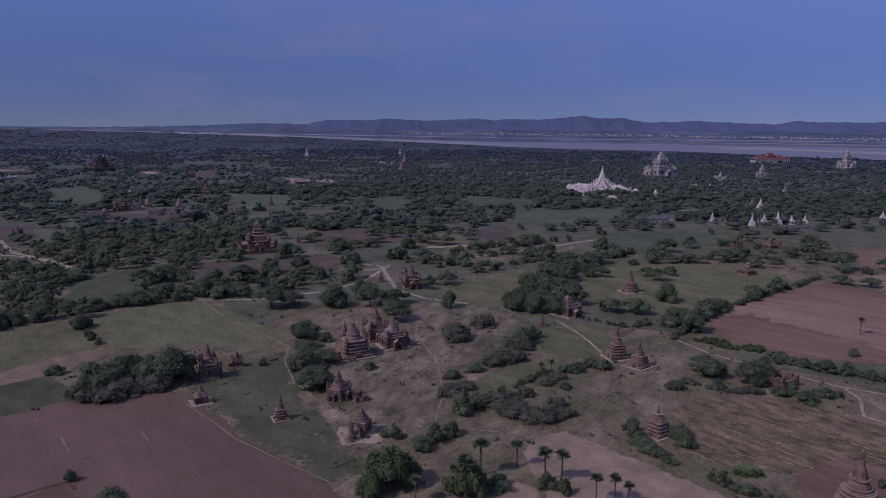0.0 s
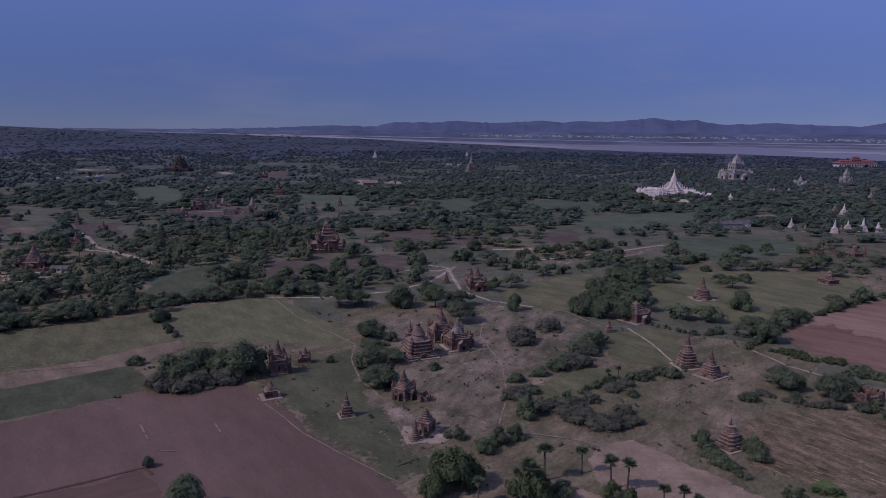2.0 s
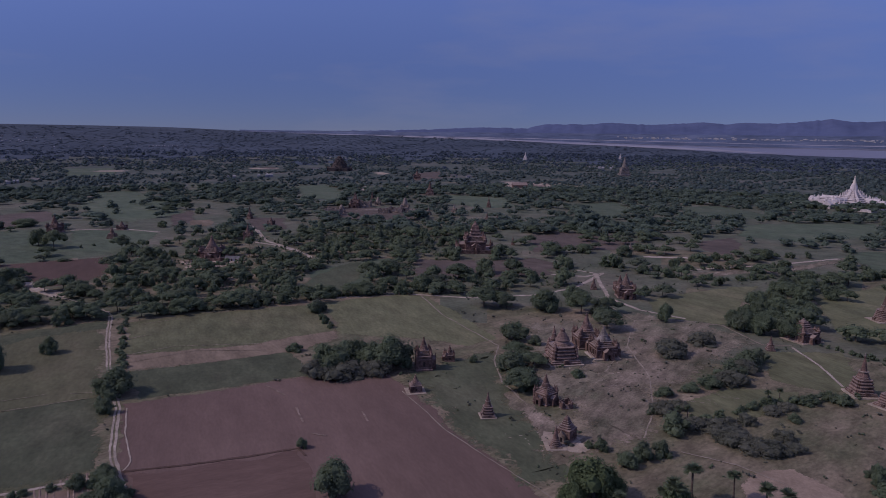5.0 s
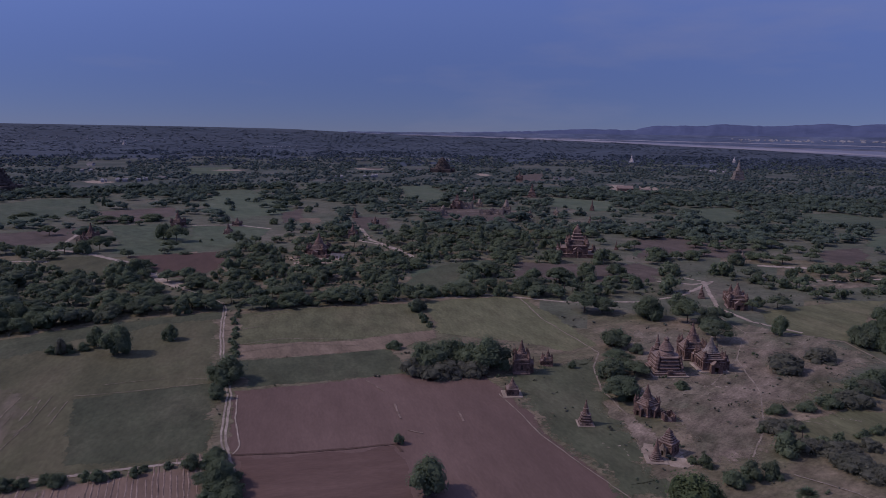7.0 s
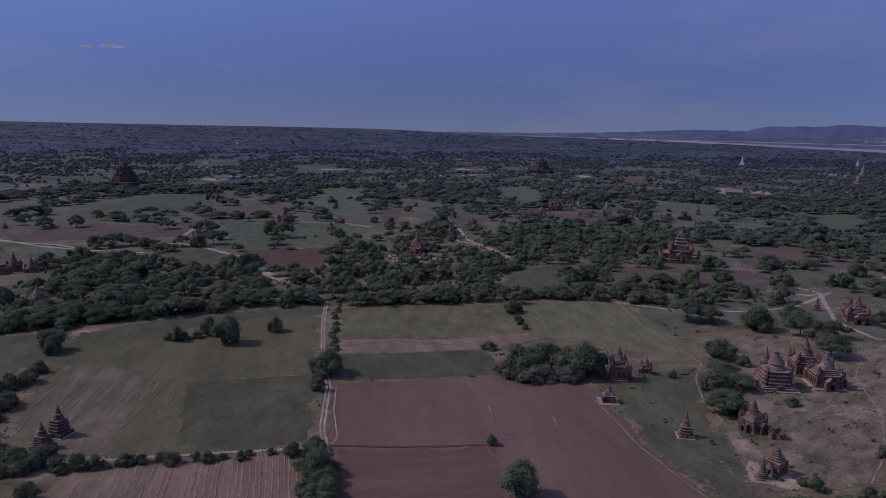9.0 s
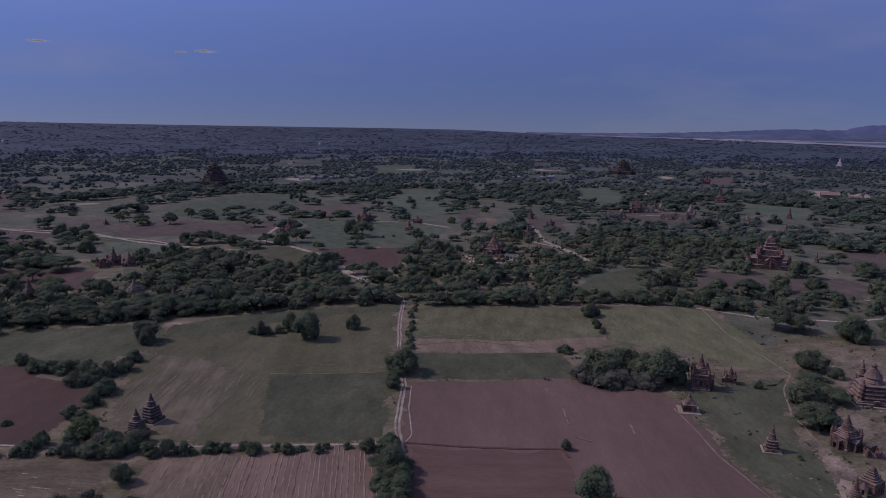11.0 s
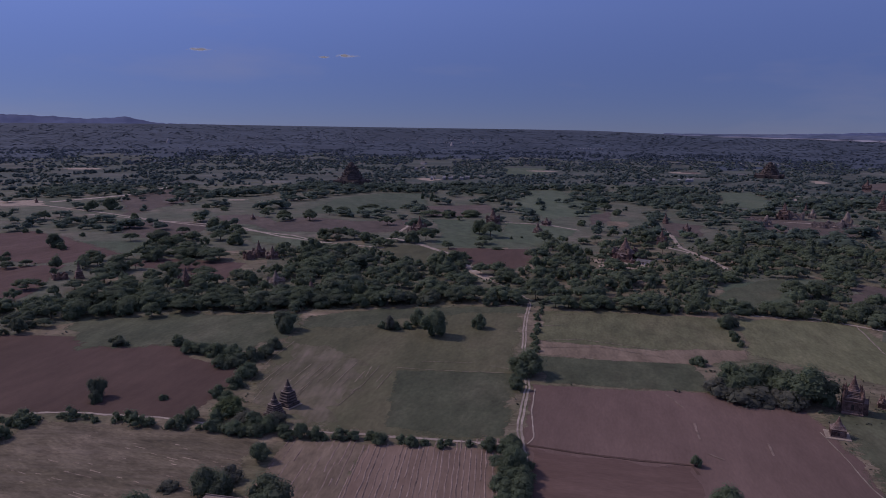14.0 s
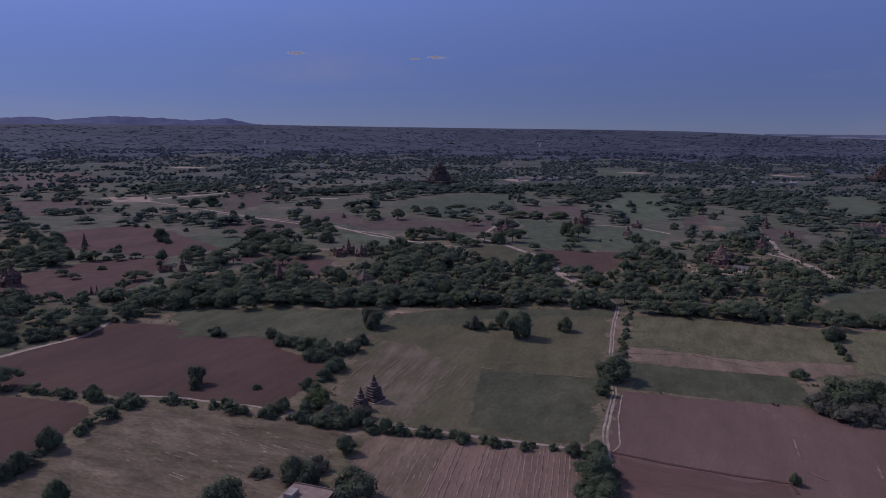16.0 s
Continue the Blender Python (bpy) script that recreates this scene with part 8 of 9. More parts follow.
VIEW_CLEARINGS.append([(-3121.6, 956.3), (-3117.9, 968.5), (-3040.7, 944.7), (-3044.5, 932.5)])
VIEW_CLEARINGS.append([(-523.0, -18.1), (-509.0, -18.1), (-509.0, -4.1), (-523.0, -4.1)])
VIEW_CLEARINGS.append([(-515.9, -16.8), (-516.1, -5.4), (-477.6, -4.6), (-477.3, -15.9)])
VIEW_CLEARINGS.append([(-670.6, 39.0), (-664.3, 39.0), (-664.3, 45.3), (-670.6, 45.3)])
VIEW_CLEARINGS.append([(-667.6, 39.7), (-667.2, 44.7), (-626.1, 42.1), (-626.4, 37.1)])
VIEW_CLEARINGS.append([(-516.3, 89.3), (-509.1, 89.3), (-509.1, 96.5), (-516.3, 96.5)])
VIEW_CLEARINGS.append([(-513.2, 90.1), (-512.1, 95.8), (-478.2, 89.7), (-479.3, 83.9)])
VIEW_CLEARINGS.append([(-523.3, 76.5), (-512.3, 76.5), (-512.3, 87.4), (-523.3, 87.4)])
VIEW_CLEARINGS.append([(-466.1, 28.8), (-463.0, 28.8), (-463.0, 31.9), (-466.1, 31.9)])
VIEW_CLEARINGS.append([(-464.6, 29.1), (-464.5, 31.6), (-437.3, 29.8), (-437.5, 27.3)])
VIEW_CLEARINGS.append([(-464.5, 31.8), (-461.4, 31.8), (-461.4, 34.9), (-464.5, 34.9)])
VIEW_CLEARINGS.append([(-463.0, 32.1), (-462.8, 34.6), (-435.5, 32.6), (-435.7, 30.1)])
VIEW_CLEARINGS.append([(-455.7, 138.1), (-444.4, 138.1), (-444.4, 149.4), (-455.7, 149.4)])
VIEW_CLEARINGS.append([(-451.5, 139.4), (-448.7, 148.1), (-416.8, 137.9), (-419.6, 129.2)])
VIEW_CLEARINGS.append([(-524.9, 219.0), (-513.3, 219.0), (-513.3, 230.6), (-524.9, 230.6)])
VIEW_CLEARINGS.append([(-521.0, 220.5), (-517.2, 229.1), (-481.4, 213.6), (-485.1, 204.9)])
VIEW_CLEARINGS.append([(-511.9, 225.5), (-501.5, 225.5), (-501.5, 235.9), (-511.9, 235.9)])
VIEW_CLEARINGS.append([(-508.4, 226.9), (-504.9, 234.6), (-471.5, 219.4), (-475.0, 211.7)])
VIEW_CLEARINGS.append([(-519.3, 210.0), (-510.3, 210.0), (-510.3, 219.0), (-519.3, 219.0)])
VIEW_CLEARINGS.append([(-423.4, 184.8), (-410.3, 184.8), (-410.3, 197.9), (-423.4, 197.9)])
VIEW_CLEARINGS.append([(-419.0, 186.5), (-414.6, 196.2), (-385.2, 182.7), (-389.6, 173.0)])
VIEW_CLEARINGS.append([(-372.5, 175.3), (-368.5, 175.3), (-368.5, 179.3), (-372.5, 179.3)])
VIEW_CLEARINGS.append([(-371.2, 175.8), (-369.8, 178.8), (-346.8, 167.8), (-348.2, 164.8)])
VIEW_CLEARINGS.append([(-399.4, 204.2), (-395.0, 204.2), (-395.0, 208.6), (-399.4, 208.6)])
VIEW_CLEARINGS.append([(-398.0, 204.8), (-396.3, 208.0), (-372.0, 195.3), (-373.7, 192.1)])
VIEW_CLEARINGS.append([(-230.7, 101.8), (-221.5, 101.8), (-221.5, 111.0), (-230.7, 111.0)])
VIEW_CLEARINGS.append([(-224.5, 93.1), (-215.6, 93.1), (-215.6, 102.0), (-224.5, 102.0)])
VIEW_CLEARINGS.append([(-288.9, 192.8), (-285.2, 192.8), (-285.2, 196.5), (-288.9, 196.5)])
VIEW_CLEARINGS.append([(-748.5, 314.5), (-741.9, 314.5), (-741.9, 321.0), (-748.5, 321.0)])
VIEW_CLEARINGS.append([(-746.2, 315.3), (-744.2, 320.2), (-701.7, 302.1), (-703.7, 297.2)])
VIEW_CLEARINGS.append([(-1071.6, 148.9), (-1066.8, 148.9), (-1066.8, 153.7), (-1071.6, 153.7)])
VIEW_CLEARINGS.append([(-1069.5, 149.3), (-1068.9, 153.2), (-1009.6, 144.8), (-1010.1, 140.9)])

# ---- single trees, hedges and palms ----
random.seed(31)
tree(-196.2, 201.9, 11.1, 17.1, "round")
tree(-264.3, 204.7, 14.0, 15.6, "round")
tree(-281.6, 207.6, 10.6, 9.4, "round")
tree(-260.8, 231.9, 7.8, 9.3, "round")
tree(-317.5, 149.9, 11.7, 13.5, "round")
tree(-312.8, 147.6, 8.7, 8.7, "round")
tree(-276.6, 52.7, 9.0, 8.1, "round")
tree(-190.8, 79.5, 5.8, 7.4, "round")
tree(-162.1, 70.0, 11.0, 14.1, "round")
tree(-180.8, 58.9, 9.1, 10.0, "round")
tree(-176.6, 61.6, 7.7, 8.0, "round")
tree(-178.3, 38.9, 9.1, 12.7, "round")
tree(-201.5, -0.4, 7.6, 7.6, "round")
tree(-231.5, 86.8, 6.8, 13.4, "bright")
bush(-185.8, 186.4, 5.7, 7.4, "dark")
bush(-191.8, 189.7, 4.5, 5.8, "dark")
bush(-286.8, 195.1, 4.7, 11.7, "dark")
bush(-290.2, 191.3, 4.1, 7.0, "dark")
bush(-282.5, 201.0, 4.1, 7.6, "dark")
bush(-340.1, 75.5, 5.6, 10.0, "dark")
bush(-263.8, 105.5, 6.7, 10.9, "dark")
bush(-265.6, 108.8, 5.3, 9.6, "dark")
bush(-255.8, 98.5, 5.5, 9.2, "dark")
bush(-250.1, 89.1, 4.9, 8.0, "dark")
bush(-242.8, 89.8, 4.8, 7.8, "dark")
bush(-310.4, 98.9, 6.4, 10.7, "dark")
bush(-305.4, 102.8, 5.8, 11.7, "dark")
bush(-298.1, 107.0, 6.8, 11.5, "dark")
bush(-290.9, 111.2, 6.7, 11.4, "dark")
bush(-283.3, 116.4, 6.7, 11.3, "dark")
bush(-283.7, 123.5, 6.7, 10.4, "dark")
bush(-293.3, 132.3, 5.9, 9.7, "dark")
bush(-279.1, 107.8, 6.5, 11.0, "dark")
bush(-282.2, 102.4, 5.5, 11.0, "dark")
bush(-323.4, 97.6, 5.5, 9.9, "dark")
bush(-259.3, 71.5, 2.2, 4.4, "dark")
bush(-271.6, 50.5, 4.9, 5.8, "dark")
bush(-233.5, 73.2, 5.7, 7.4, "dark")
bush(-232.8, 68.8, 4.0, 6.1, "dark")
bush(-227.1, 79.4, 4.9, 8.1, "dark")
bush(-216.9, 88.2, 5.6, 9.9, "dark")
bush(-210.6, 91.9, 5.5, 8.6, "dark")
bush(-221.6, 86.9, 4.2, 8.1, "grey")
bush(-219.8, 90.4, 3.6, 6.6, "grey")
bush(-212.5, 95.0, 5.2, 8.0, "grey")
bush(-285.4, 192.4, 8.7, 4.6, "grey")
bush(-190.5, 51.9, 2.7, 6.6, "grey")
bush(-185.7, 67.7, 5.1, 8.5, "grey")
bush(-196.5, 81.6, 3.7, 5.5, "grey")
tree(-106.4, 184.5, 3.7, 4.1, "round")
tree(-83.5, 161.0, 11.0, 12.6, "round")
tree(-183.1, 337.0, 7.1, 9.6, "round")
bush(-167.8, 318.4, 5.4, 4.2, "dark")
bush(-161.1, 312.1, 4.1, 4.1, "dark")
bush(-158.4, 272.0, 4.2, 8.0, "dark")
bush(-160.8, 270.8, 3.2, 4.8, "dark")
tree(-130.6, 253.1, 13.9, 17.3, "round")
tree(-126.6, 267.2, 12.5, 14.9, "round")
tree(-107.6, 264.7, 15.3, 20.1, "round")
tree(-116.8, 263.9, 12.2, 14.6, "round")
bush(-134.3, 247.2, 8.1, 14.3, "grey")
bush(-119.4, 252.1, 7.1, 14.1, "grey")
bush(-124.7, 246.8, 6.5, 16.3, "grey")
bush(-110.8, 256.2, 7.1, 11.8, "grey")
hedge([(-282.9, 303.2), (-259.1, 275.4), (-231.1, 243.2), (-208.0, 217.7)], 4.5, 1.3, 3.0, 'dark')
hedge([(-151.8, 148.2), (-139.9, 139.2), (-126.9, 129.8), (-112.8, 116.9)], 4.0, 3.0, 5.5, 'dark', trees=0.3)
hedge([(-144.7, 138.0), (-129.3, 125.7), (-115.0, 113.2)], 5, 2.5, 5.0, 'dark', trees=0.2)
hedge([(-201.7, 94.2), (-182.6, 114.1), (-169.4, 127.6), (-151.0, 145.0)], 6.5, 1.8, 4.2, 'dark', trees=0.12)
hedge([(-269.9, 25.9), (-257.2, 44.5), (-232.5, 66.6), (-215.6, 81.4), (-204.3, 93.3)], 6.0, 1.8, 4.6, 'dark', trees=0.15)
hedge([(-314.1, -26.0), (-307.7, -14.7), (-294.9, -0.8), (-281.9, 12.7), (-264.8, 28.1)], 6.0, 2.0, 5.0, 'dark', trees=0.15)
hedge([(-261.9, 25.8), (-253.9, 13.1), (-240.3, -0.1), (-229.8, -9.4), (-218.8, -21.4)], 5.5, 2.0, 5.0, 'dark', trees=0.2)
hedge([(-368.9, -2.1), (-376.3, 14.9), (-391.3, 34.3), (-394.6, 51.5)], 7, 3.0, 6.0, 'dark', trees=0.4)
hedge([(-369.8, -24.4), (-375.9, -8.9), (-377.1, 7.6)], 7, 3.0, 6.0, 'dark', trees=0.3)
tree(-14.6, 183.6, 13.3, 15.2, "bright")
tree(-9.8, 185.6, 9.7, 9.7, "bright")
tree(-19.6, 177.7, 7.8, 9.3, "bright")
palm(8.5, 245.7, 5.5)
palm(12.1, 249.1, 5.1)
palm(41.1, 273.1, 5.6)
palm(45.9, 278.6, 5.2)
palm(-6.9, 174.4, 7.1)
palm(11.6, 189.8, 10.3)
palm(7.0, 177.6, 11.0)
palm(4.4, 179.1, 7.9)
palm(23.0, 195.6, 7.5)
palm(30.3, 186.8, 9.2)
palm(34.9, 186.9, 8.5)
palm(42.7, 175.8, 7.4)
palm(47.8, 175.9, 7.1)
palm(50.7, 173.9, 6.1)
palm(9.2, 180.7, 7.6)
palm(212.0, 339.5, 8.0)
bush(6.3, 179.4, 10.9, 10.9, "bright")
bush(10.2, 177.9, 8.7, 7.8, "bright")
bush(29.8, 183.1, 4.8, 6.4, "bright")
bush(34.8, 179.7, 4.7, 4.7, "bright")
bush(16.0, 182.3, 4.8, 9.5, "dark")
bush(64.8, 220.7, 6.5, 6.1, "dark")
bush(75.9, 219.5, 4.9, 7.6, "dark")
bush(79.6, 216.3, 5.6, 8.2, "dark")
bush(79.3, 209.9, 4.4, 7.3, "dark")
bush(-15.1, 214.7, 4.5, 5.6, "dark")
bush(-2.0, 212.6, 6.6, 8.1, "dark")
bush(3.6, 216.8, 6.3, 7.5, "dark")
bush(6.9, 236.3, 8.1, 12.1, "dark")
bush(-6.4, 206.7, 5.4, 8.9, "dark")
bush(-18.9, 215.5, 2.6, 3.7, "dark")
bush(-30.5, 281.7, 3.8, 7.2, "dark")
bush(-77.0, 284.8, 3.9, 4.4, "dark")
bush(-57.8, 279.5, 9.4, 16.5, "dark")
bush(-47.2, 260.1, 10.1, 14.1, "dark")
tree(-67.0, 324.0, 9.0, 16.5, "round")
tree(-55.6, 320.0, 4.6, 8.0, "acacia")
tree(-51.0, 289.0, 6.2, 14.0, "acacia")
tree(-60.6, 298.9, 6.8, 14.5, "acacia")
tree(-50.7, 258.4, 8.6, 13.7, "acacia")
tree(-52.2, 266.5, 6.6, 11.5, "acacia")
tree(-62.7, 386.5, 12.8, 20.5, "acacia")
tree(-97.5, 382.7, 12.7, 20.7, "acacia")
tree(-41.7, 387.7, 14.2, 16.8, "acacia")
tree(-48.9, 407.5, 12.2, 16.3, "acacia")
tree(-25.1, 358.9, 12.0, 17.9, "acacia")
tree(3.9, 386.6, 11.0, 10.0, "acacia")
tree(-30.3, 387.5, 9.7, 13.9, "acacia")
tree(-88.5, 386.0, 9.6, 16.7, "acacia")
bush(38.6, 319.1, 8.6, 15.5, "dark")
bush(30.2, 302.1, 8.1, 14.7, "dark")
bush(21.5, 287.6, 5.8, 11.7, "dark")
bush(13.8, 279.8, 4.3, 9.0, "dark")
bush(4.2, 271.4, 4.1, 8.8, "dark")
bush(43.8, 329.1, 6.6, 11.1, "dark")
bush(20.6, 243.2, 4.6, 11.6, "grey")
bush(26.6, 235.4, 5.2, 12.9, "grey")
bush(32.1, 230.7, 5.1, 12.6, "grey")
bush(38.0, 230.3, 4.7, 10.6, "grey")
bush(25.3, 248.2, 3.8, 9.3, "grey")
bush(44.3, 234.6, 3.2, 7.2, "grey")
bush(6.2, 325.5, 8.2, 16.4, "grey")
bush(21.3, 348.9, 7.0, 14.6, "grey")
bush(29.5, 294.2, 6.9, 13.9, "grey")
bush(36.4, 311.3, 6.3, 11.5, "grey")
bush(4.0, 251.6, 5.6, 9.4, "grey")
bush(14.3, 242.5, 4.6, 9.1, "grey")
bush(24.0, 234.8, 4.8, 10.0, "grey")
bush(33.6, 230.1, 4.7, 9.9, "grey")
bush(42.6, 242.9, 4.2, 8.3, "grey")
bush(32.3, 253.6, 3.9, 7.8, "grey")
bush(8.5, 259.1, 4.4, 8.8, "grey")
bush(41.6, 265.5, 3.6, 6.8, "grey")
bush(47.3, 272.3, 3.2, 7.9, "grey")
hedge([(-0.4, 252.3), (19.0, 249.9), (47.1, 278.6), (74.5, 293.9)], 6, 1.8, 3.6, 'dark')
hedge([(61.3, 222.1), (66.3, 206.2), (74.4, 193.4), (83.2, 182.0), (92.5, 174.6)], 5.5, 1.8, 4.0, 'dark', trees=0.1)
hedge([(79.9, 190.0), (87.6, 192.6), (95.5, 191.3)], 4, 1.2, 2.2, 'bright')
hedge([(54.5, 413.0), (75.3, 447.6), (86.0, 476.0), (105.8, 517.2), (123.0, 536.6), (158.3, 568.8)], 11, 4.5, 6.5, 'dark', trees=0.8, wander=5)
hedge([(42.0, 402.0), (62.0, 452.0), (76.0, 492.0), (96.0, 528.0)], 10, 4.0, 6.0, 'dark', trees=0.7, wander=6)
hedge([(2.7, 512.4), (24.0, 513.4), (50.1, 519.1), (78.1, 534.4), (103.6, 553.0)], 6, 2.5, 5.0, 'dark', trees=0.15, wander=7)
hedge([(-6.0, 540.0), (28.0, 552.0), (62.0, 566.0), (95.0, 588.0)], 7, 2.5, 5.5, 'dark', trees=0.2, wander=9)
hedge([(7.6, 576.7), (32.2, 592.2), (57.6, 602.5), (90.7, 626.1)], 7, 2.5, 5.5, 'dark', trees=0.2, wander=9)
hedge([(76.7, 364.4), (83.7, 357.6), (94.9, 349.2), (105.0, 351.8)], 4, 1.5, 3.0, 'dark')
hedge([(124.0, 326.6), (131.2, 315.6), (140.1, 312.3), (147.0, 309.5)], 2.6, 1.6, 2.6, 'bright', wander=2.5)
hedge([(148.3, 302.2), (154.8, 294.6), (158.4, 286.1), (166.4, 280.2), (178.1, 273.9)], 4.5, 2.6, 4.6, 'dark', trees=0.1, wander=2.5)
hedge([(91.5, 265.3), (99.0, 270.0), (106.0, 262.0), (114.0, 258.0), (124.0, 257.5)], 3.6, 1.4, 2.8, 'grey', wander=3)
hedge([(133.0, 259.4), (140.1, 255.6), (147.1, 256.9), (154.0, 255.0)], 3.6, 1.6, 3.2, 'dark', wander=3)
hedge([(113.3, 328.8), (146.2, 372.1), (199.4, 420.5), (263.7, 475.0)], 6, 2.0, 4.5, 'dark', trees=0.2)
hedge([(128.5, 324.6), (137.0, 318.6), (147.5, 312.0)], 4, 1.5, 3.0, 'bright')
hedge([(145.4, 295.8), (164.8, 285.2), (180.9, 272.0), (193.2, 262.8)], 6, 2.0, 4.5, 'dark', trees=0.15)
hedge([(103.5, 353.7), (119.8, 348.9), (131.0, 339.0)], 6, 2.0, 4.5, 'dark', trees=0.2)
tree(126.6, 342.6, 13.7, 18.3, "acacia")
tree(122.1, 346.8, 11.6, 14.5, "acacia")
tree(135.0, 405.7, 11.5, 16.2, "acacia")
tree(111.4, 275.5, 9.3, 16.3, "acacia")
tree(110.5, 282.7, 7.2, 12.0, "acacia")
tree(125.2, 267.8, 10.0, 15.0, "acacia")
tree(131.4, 273.0, 8.3, 11.6, "acacia")
tree(298.5, 508.3, 15.1, 21.8, "acacia")
tree(221.5, 537.8, 10.6, 18.6, "acacia")
tree(189.0, 579.3, 13.3, 17.2, "acacia")
tree(217.2, 602.4, 10.9, 11.9, "acacia")
tree(161.5, 481.9, 7.2, 8.8, "acacia")
tree(111.3, 474.6, 7.9, 11.0, "acacia")
tree(144.5, 479.9, 6.4, 11.9, "acacia")
tree(148.1, 465.6, 8.5, 13.9, "acacia")
tree(63.3, 372.3, 11.2, 14.3, "round")
tree(52.3, 377.1, 11.9, 15.7, "round")
tree(43.3, 381.3, 11.4, 14.0, "round")
tree(38.2, 389.3, 9.1, 11.0, "round")
tree(80.3, 419.1, 11.1, 14.6, "round")
tree(67.3, 426.4, 10.6, 15.6, "round")
tree(53.9, 433.5, 10.8, 15.1, "round")
tree(103.1, 478.9, 10.3, 15.1, "round")
tree(83.0, 459.7, 11.4, 15.2, "round")
tree(59.3, 399.4, 9.3, 12.0, "round")
bush(93.5, 260.8, 4.0, 7.6, "dark")
bush(90.3, 261.4, 3.1, 5.4, "dark")
bush(131.4, 255.9, 3.9, 8.7, "dark")
bush(138.9, 249.1, 4.7, 10.6, "dark")
bush(148.2, 254.5, 3.9, 8.7, "dark")
bush(188.2, 304.4, 4.1, 6.2, "dark")
bush(173.6, 283.4, 4.3, 8.2, "dark")
bush(139.1, 262.6, 3.1, 5.4, "dark")
bush(109.7, 262.2, 4.5, 6.7, "dark")
bush(68.7, 284.8, 4.8, 9.6, "dark")
bush(64.5, 287.7, 4.4, 7.3, "dark")
bush(57.0, 280.7, 4.3, 8.6, "dark")
bush(145.6, 521.1, 5.2, 10.3, "dark")
bush(41.6, 273.3, 4.2, 7.0, "dark")
bush(48.8, 260.8, 3.6, 6.7, "dark")
hedge([(-223.4, 337.9), (-211.4, 346.6), (-199.4, 362.7), (-185.7, 378.9), (-151.0, 397.3)], 8, 3, 6, 'dark', trees=0.5)
bush(-172.5, 324.7, 4.4, 4.4, "dark")
bush(-182.9, 341.2, 7.5, 10.3, "dark")
bush(-167.9, 321.1, 3.8, 3.8, "dark")
bush(-159.0, 271.9, 4.2, 6.9, "dark")
bush(126.7, 184.9, 3.2, 3.2, "dark")
tree(-631.0, 182.0, 12.4, 21.1, "acacia")
tree(-612.0, 181.5, 9.4, 16.8, "acacia")
tree(-678.5, 220.1, 6.9, 8.5, "acacia")
tree(-691.9, 253.2, 12.2, 18.8, "acacia")
tree(-620.1, 232.0, 10.0, 20.0, "acacia")
tree(-587.4, 232.9, 10.6, 17.4, "acacia")
tree(-628.4, 254.9, 8.3, 12.5, "acacia")
tree(-549.2, 154.1, 10.8, 16.6, "acacia")
tree(-526.1, 190.7, 10.1, 25.3, "acacia")
tree(-545.6, 183.1, 9.5, 18.9, "acacia")
tree(-552.0, 175.0, 8.6, 17.2, "acacia")
tree(-526.2, 120.5, 11.5, 19.2, "acacia")
tree(-524.0, 132.2, 7.8, 11.7, "acacia")
tree(-494.8, 146.9, 8.4, 13.7, "acacia")
tree(-469.5, 163.7, 7.5, 17.3, "acacia")
tree(-562.2, 321.7, 11.4, 20.7, "acacia")
tree(-533.1, 333.4, 10.2, 11.2, "acacia")
tree(-575.8, 344.8, 7.5, 10.8, "acacia")
tree(-578.3, 316.3, 9.4, 15.7, "acacia")
tree(-512.9, 338.0, 7.0, 11.0, "acacia")
tree(-758.0, 338.1, 9.0, 12.8, "acacia")
tree(-726.8, 346.7, 11.3, 17.5, "acacia")
tree(-703.2, 367.0, 12.5, 13.7, "acacia")
tree(-766.4, 424.7, 8.3, 12.5, "acacia")
tree(-749.0, 438.0, 8.3, 15.2, "acacia")
hedge([(-413.7, 75.6), (-403.6, 97.0), (-391.9, 118.9), (-379.7, 141.7), (-364.8, 164.2), (-351.7, 188.5), (-336.1, 220.2), (-325.2, 245.1)], 9, 4.5, 6.5, 'dark', trees=0.95, wander=4)
hedge([(-431.7, 79.3), (-421.6, 101.7), (-409.7, 124.7), (-396.0, 148.1), (-380.6, 171.6), (-366.1, 196.4), (-350.2, 229.6)], 9, 4.5, 6.5, 'dark', trees=0.95, wander=5)
tree(-145.7, 411.0, 11.6, 17.1, "acacia")
tree(-133.2, 451.5, 11.2, 18.7, "acacia")
tree(-151.5, 449.9, 9.7, 14.9, "acacia")
tree(-121.2, 479.3, 11.9, 17.4, "acacia")
tree(-104.4, 494.4, 10.6, 18.8, "acacia")
tree(-185.1, 449.2, 11.2, 18.6, "acacia")
tree(-196.2, 440.2, 10.9, 18.2, "acacia")
tree(-177.4, 388.9, 7.8, 16.2, "acacia")
palm(-133.1, 461.8, 7.7)
palm(-121.6, 423.3, 9.2)
tree(-621.2, 417.4, 9.7, 16.3, "acacia")
tree(-744.7, 460.9, 7.0, 9.8, "acacia")
tree(-711.1, 485.0, 7.0, 12.5, "acacia")
tree(-740.2, 528.8, 6.6, 11.8, "acacia")
tree(-655.5, 505.0, 8.1, 26.9, "acacia")
tree(-637.4, 516.4, 8.0, 20.1, "acacia")
tree(-626.4, 542.4, 8.1, 29.7, "acacia")
tree(-511.9, 454.3, 16.8, 20.2, "acacia")
tree(-490.9, 450.3, 15.3, 19.7, "acacia")
tree(-463.4, 418.1, 8.2, 15.4, "acacia")
tree(-451.6, 400.6, 5.0, 8.0, "acacia")
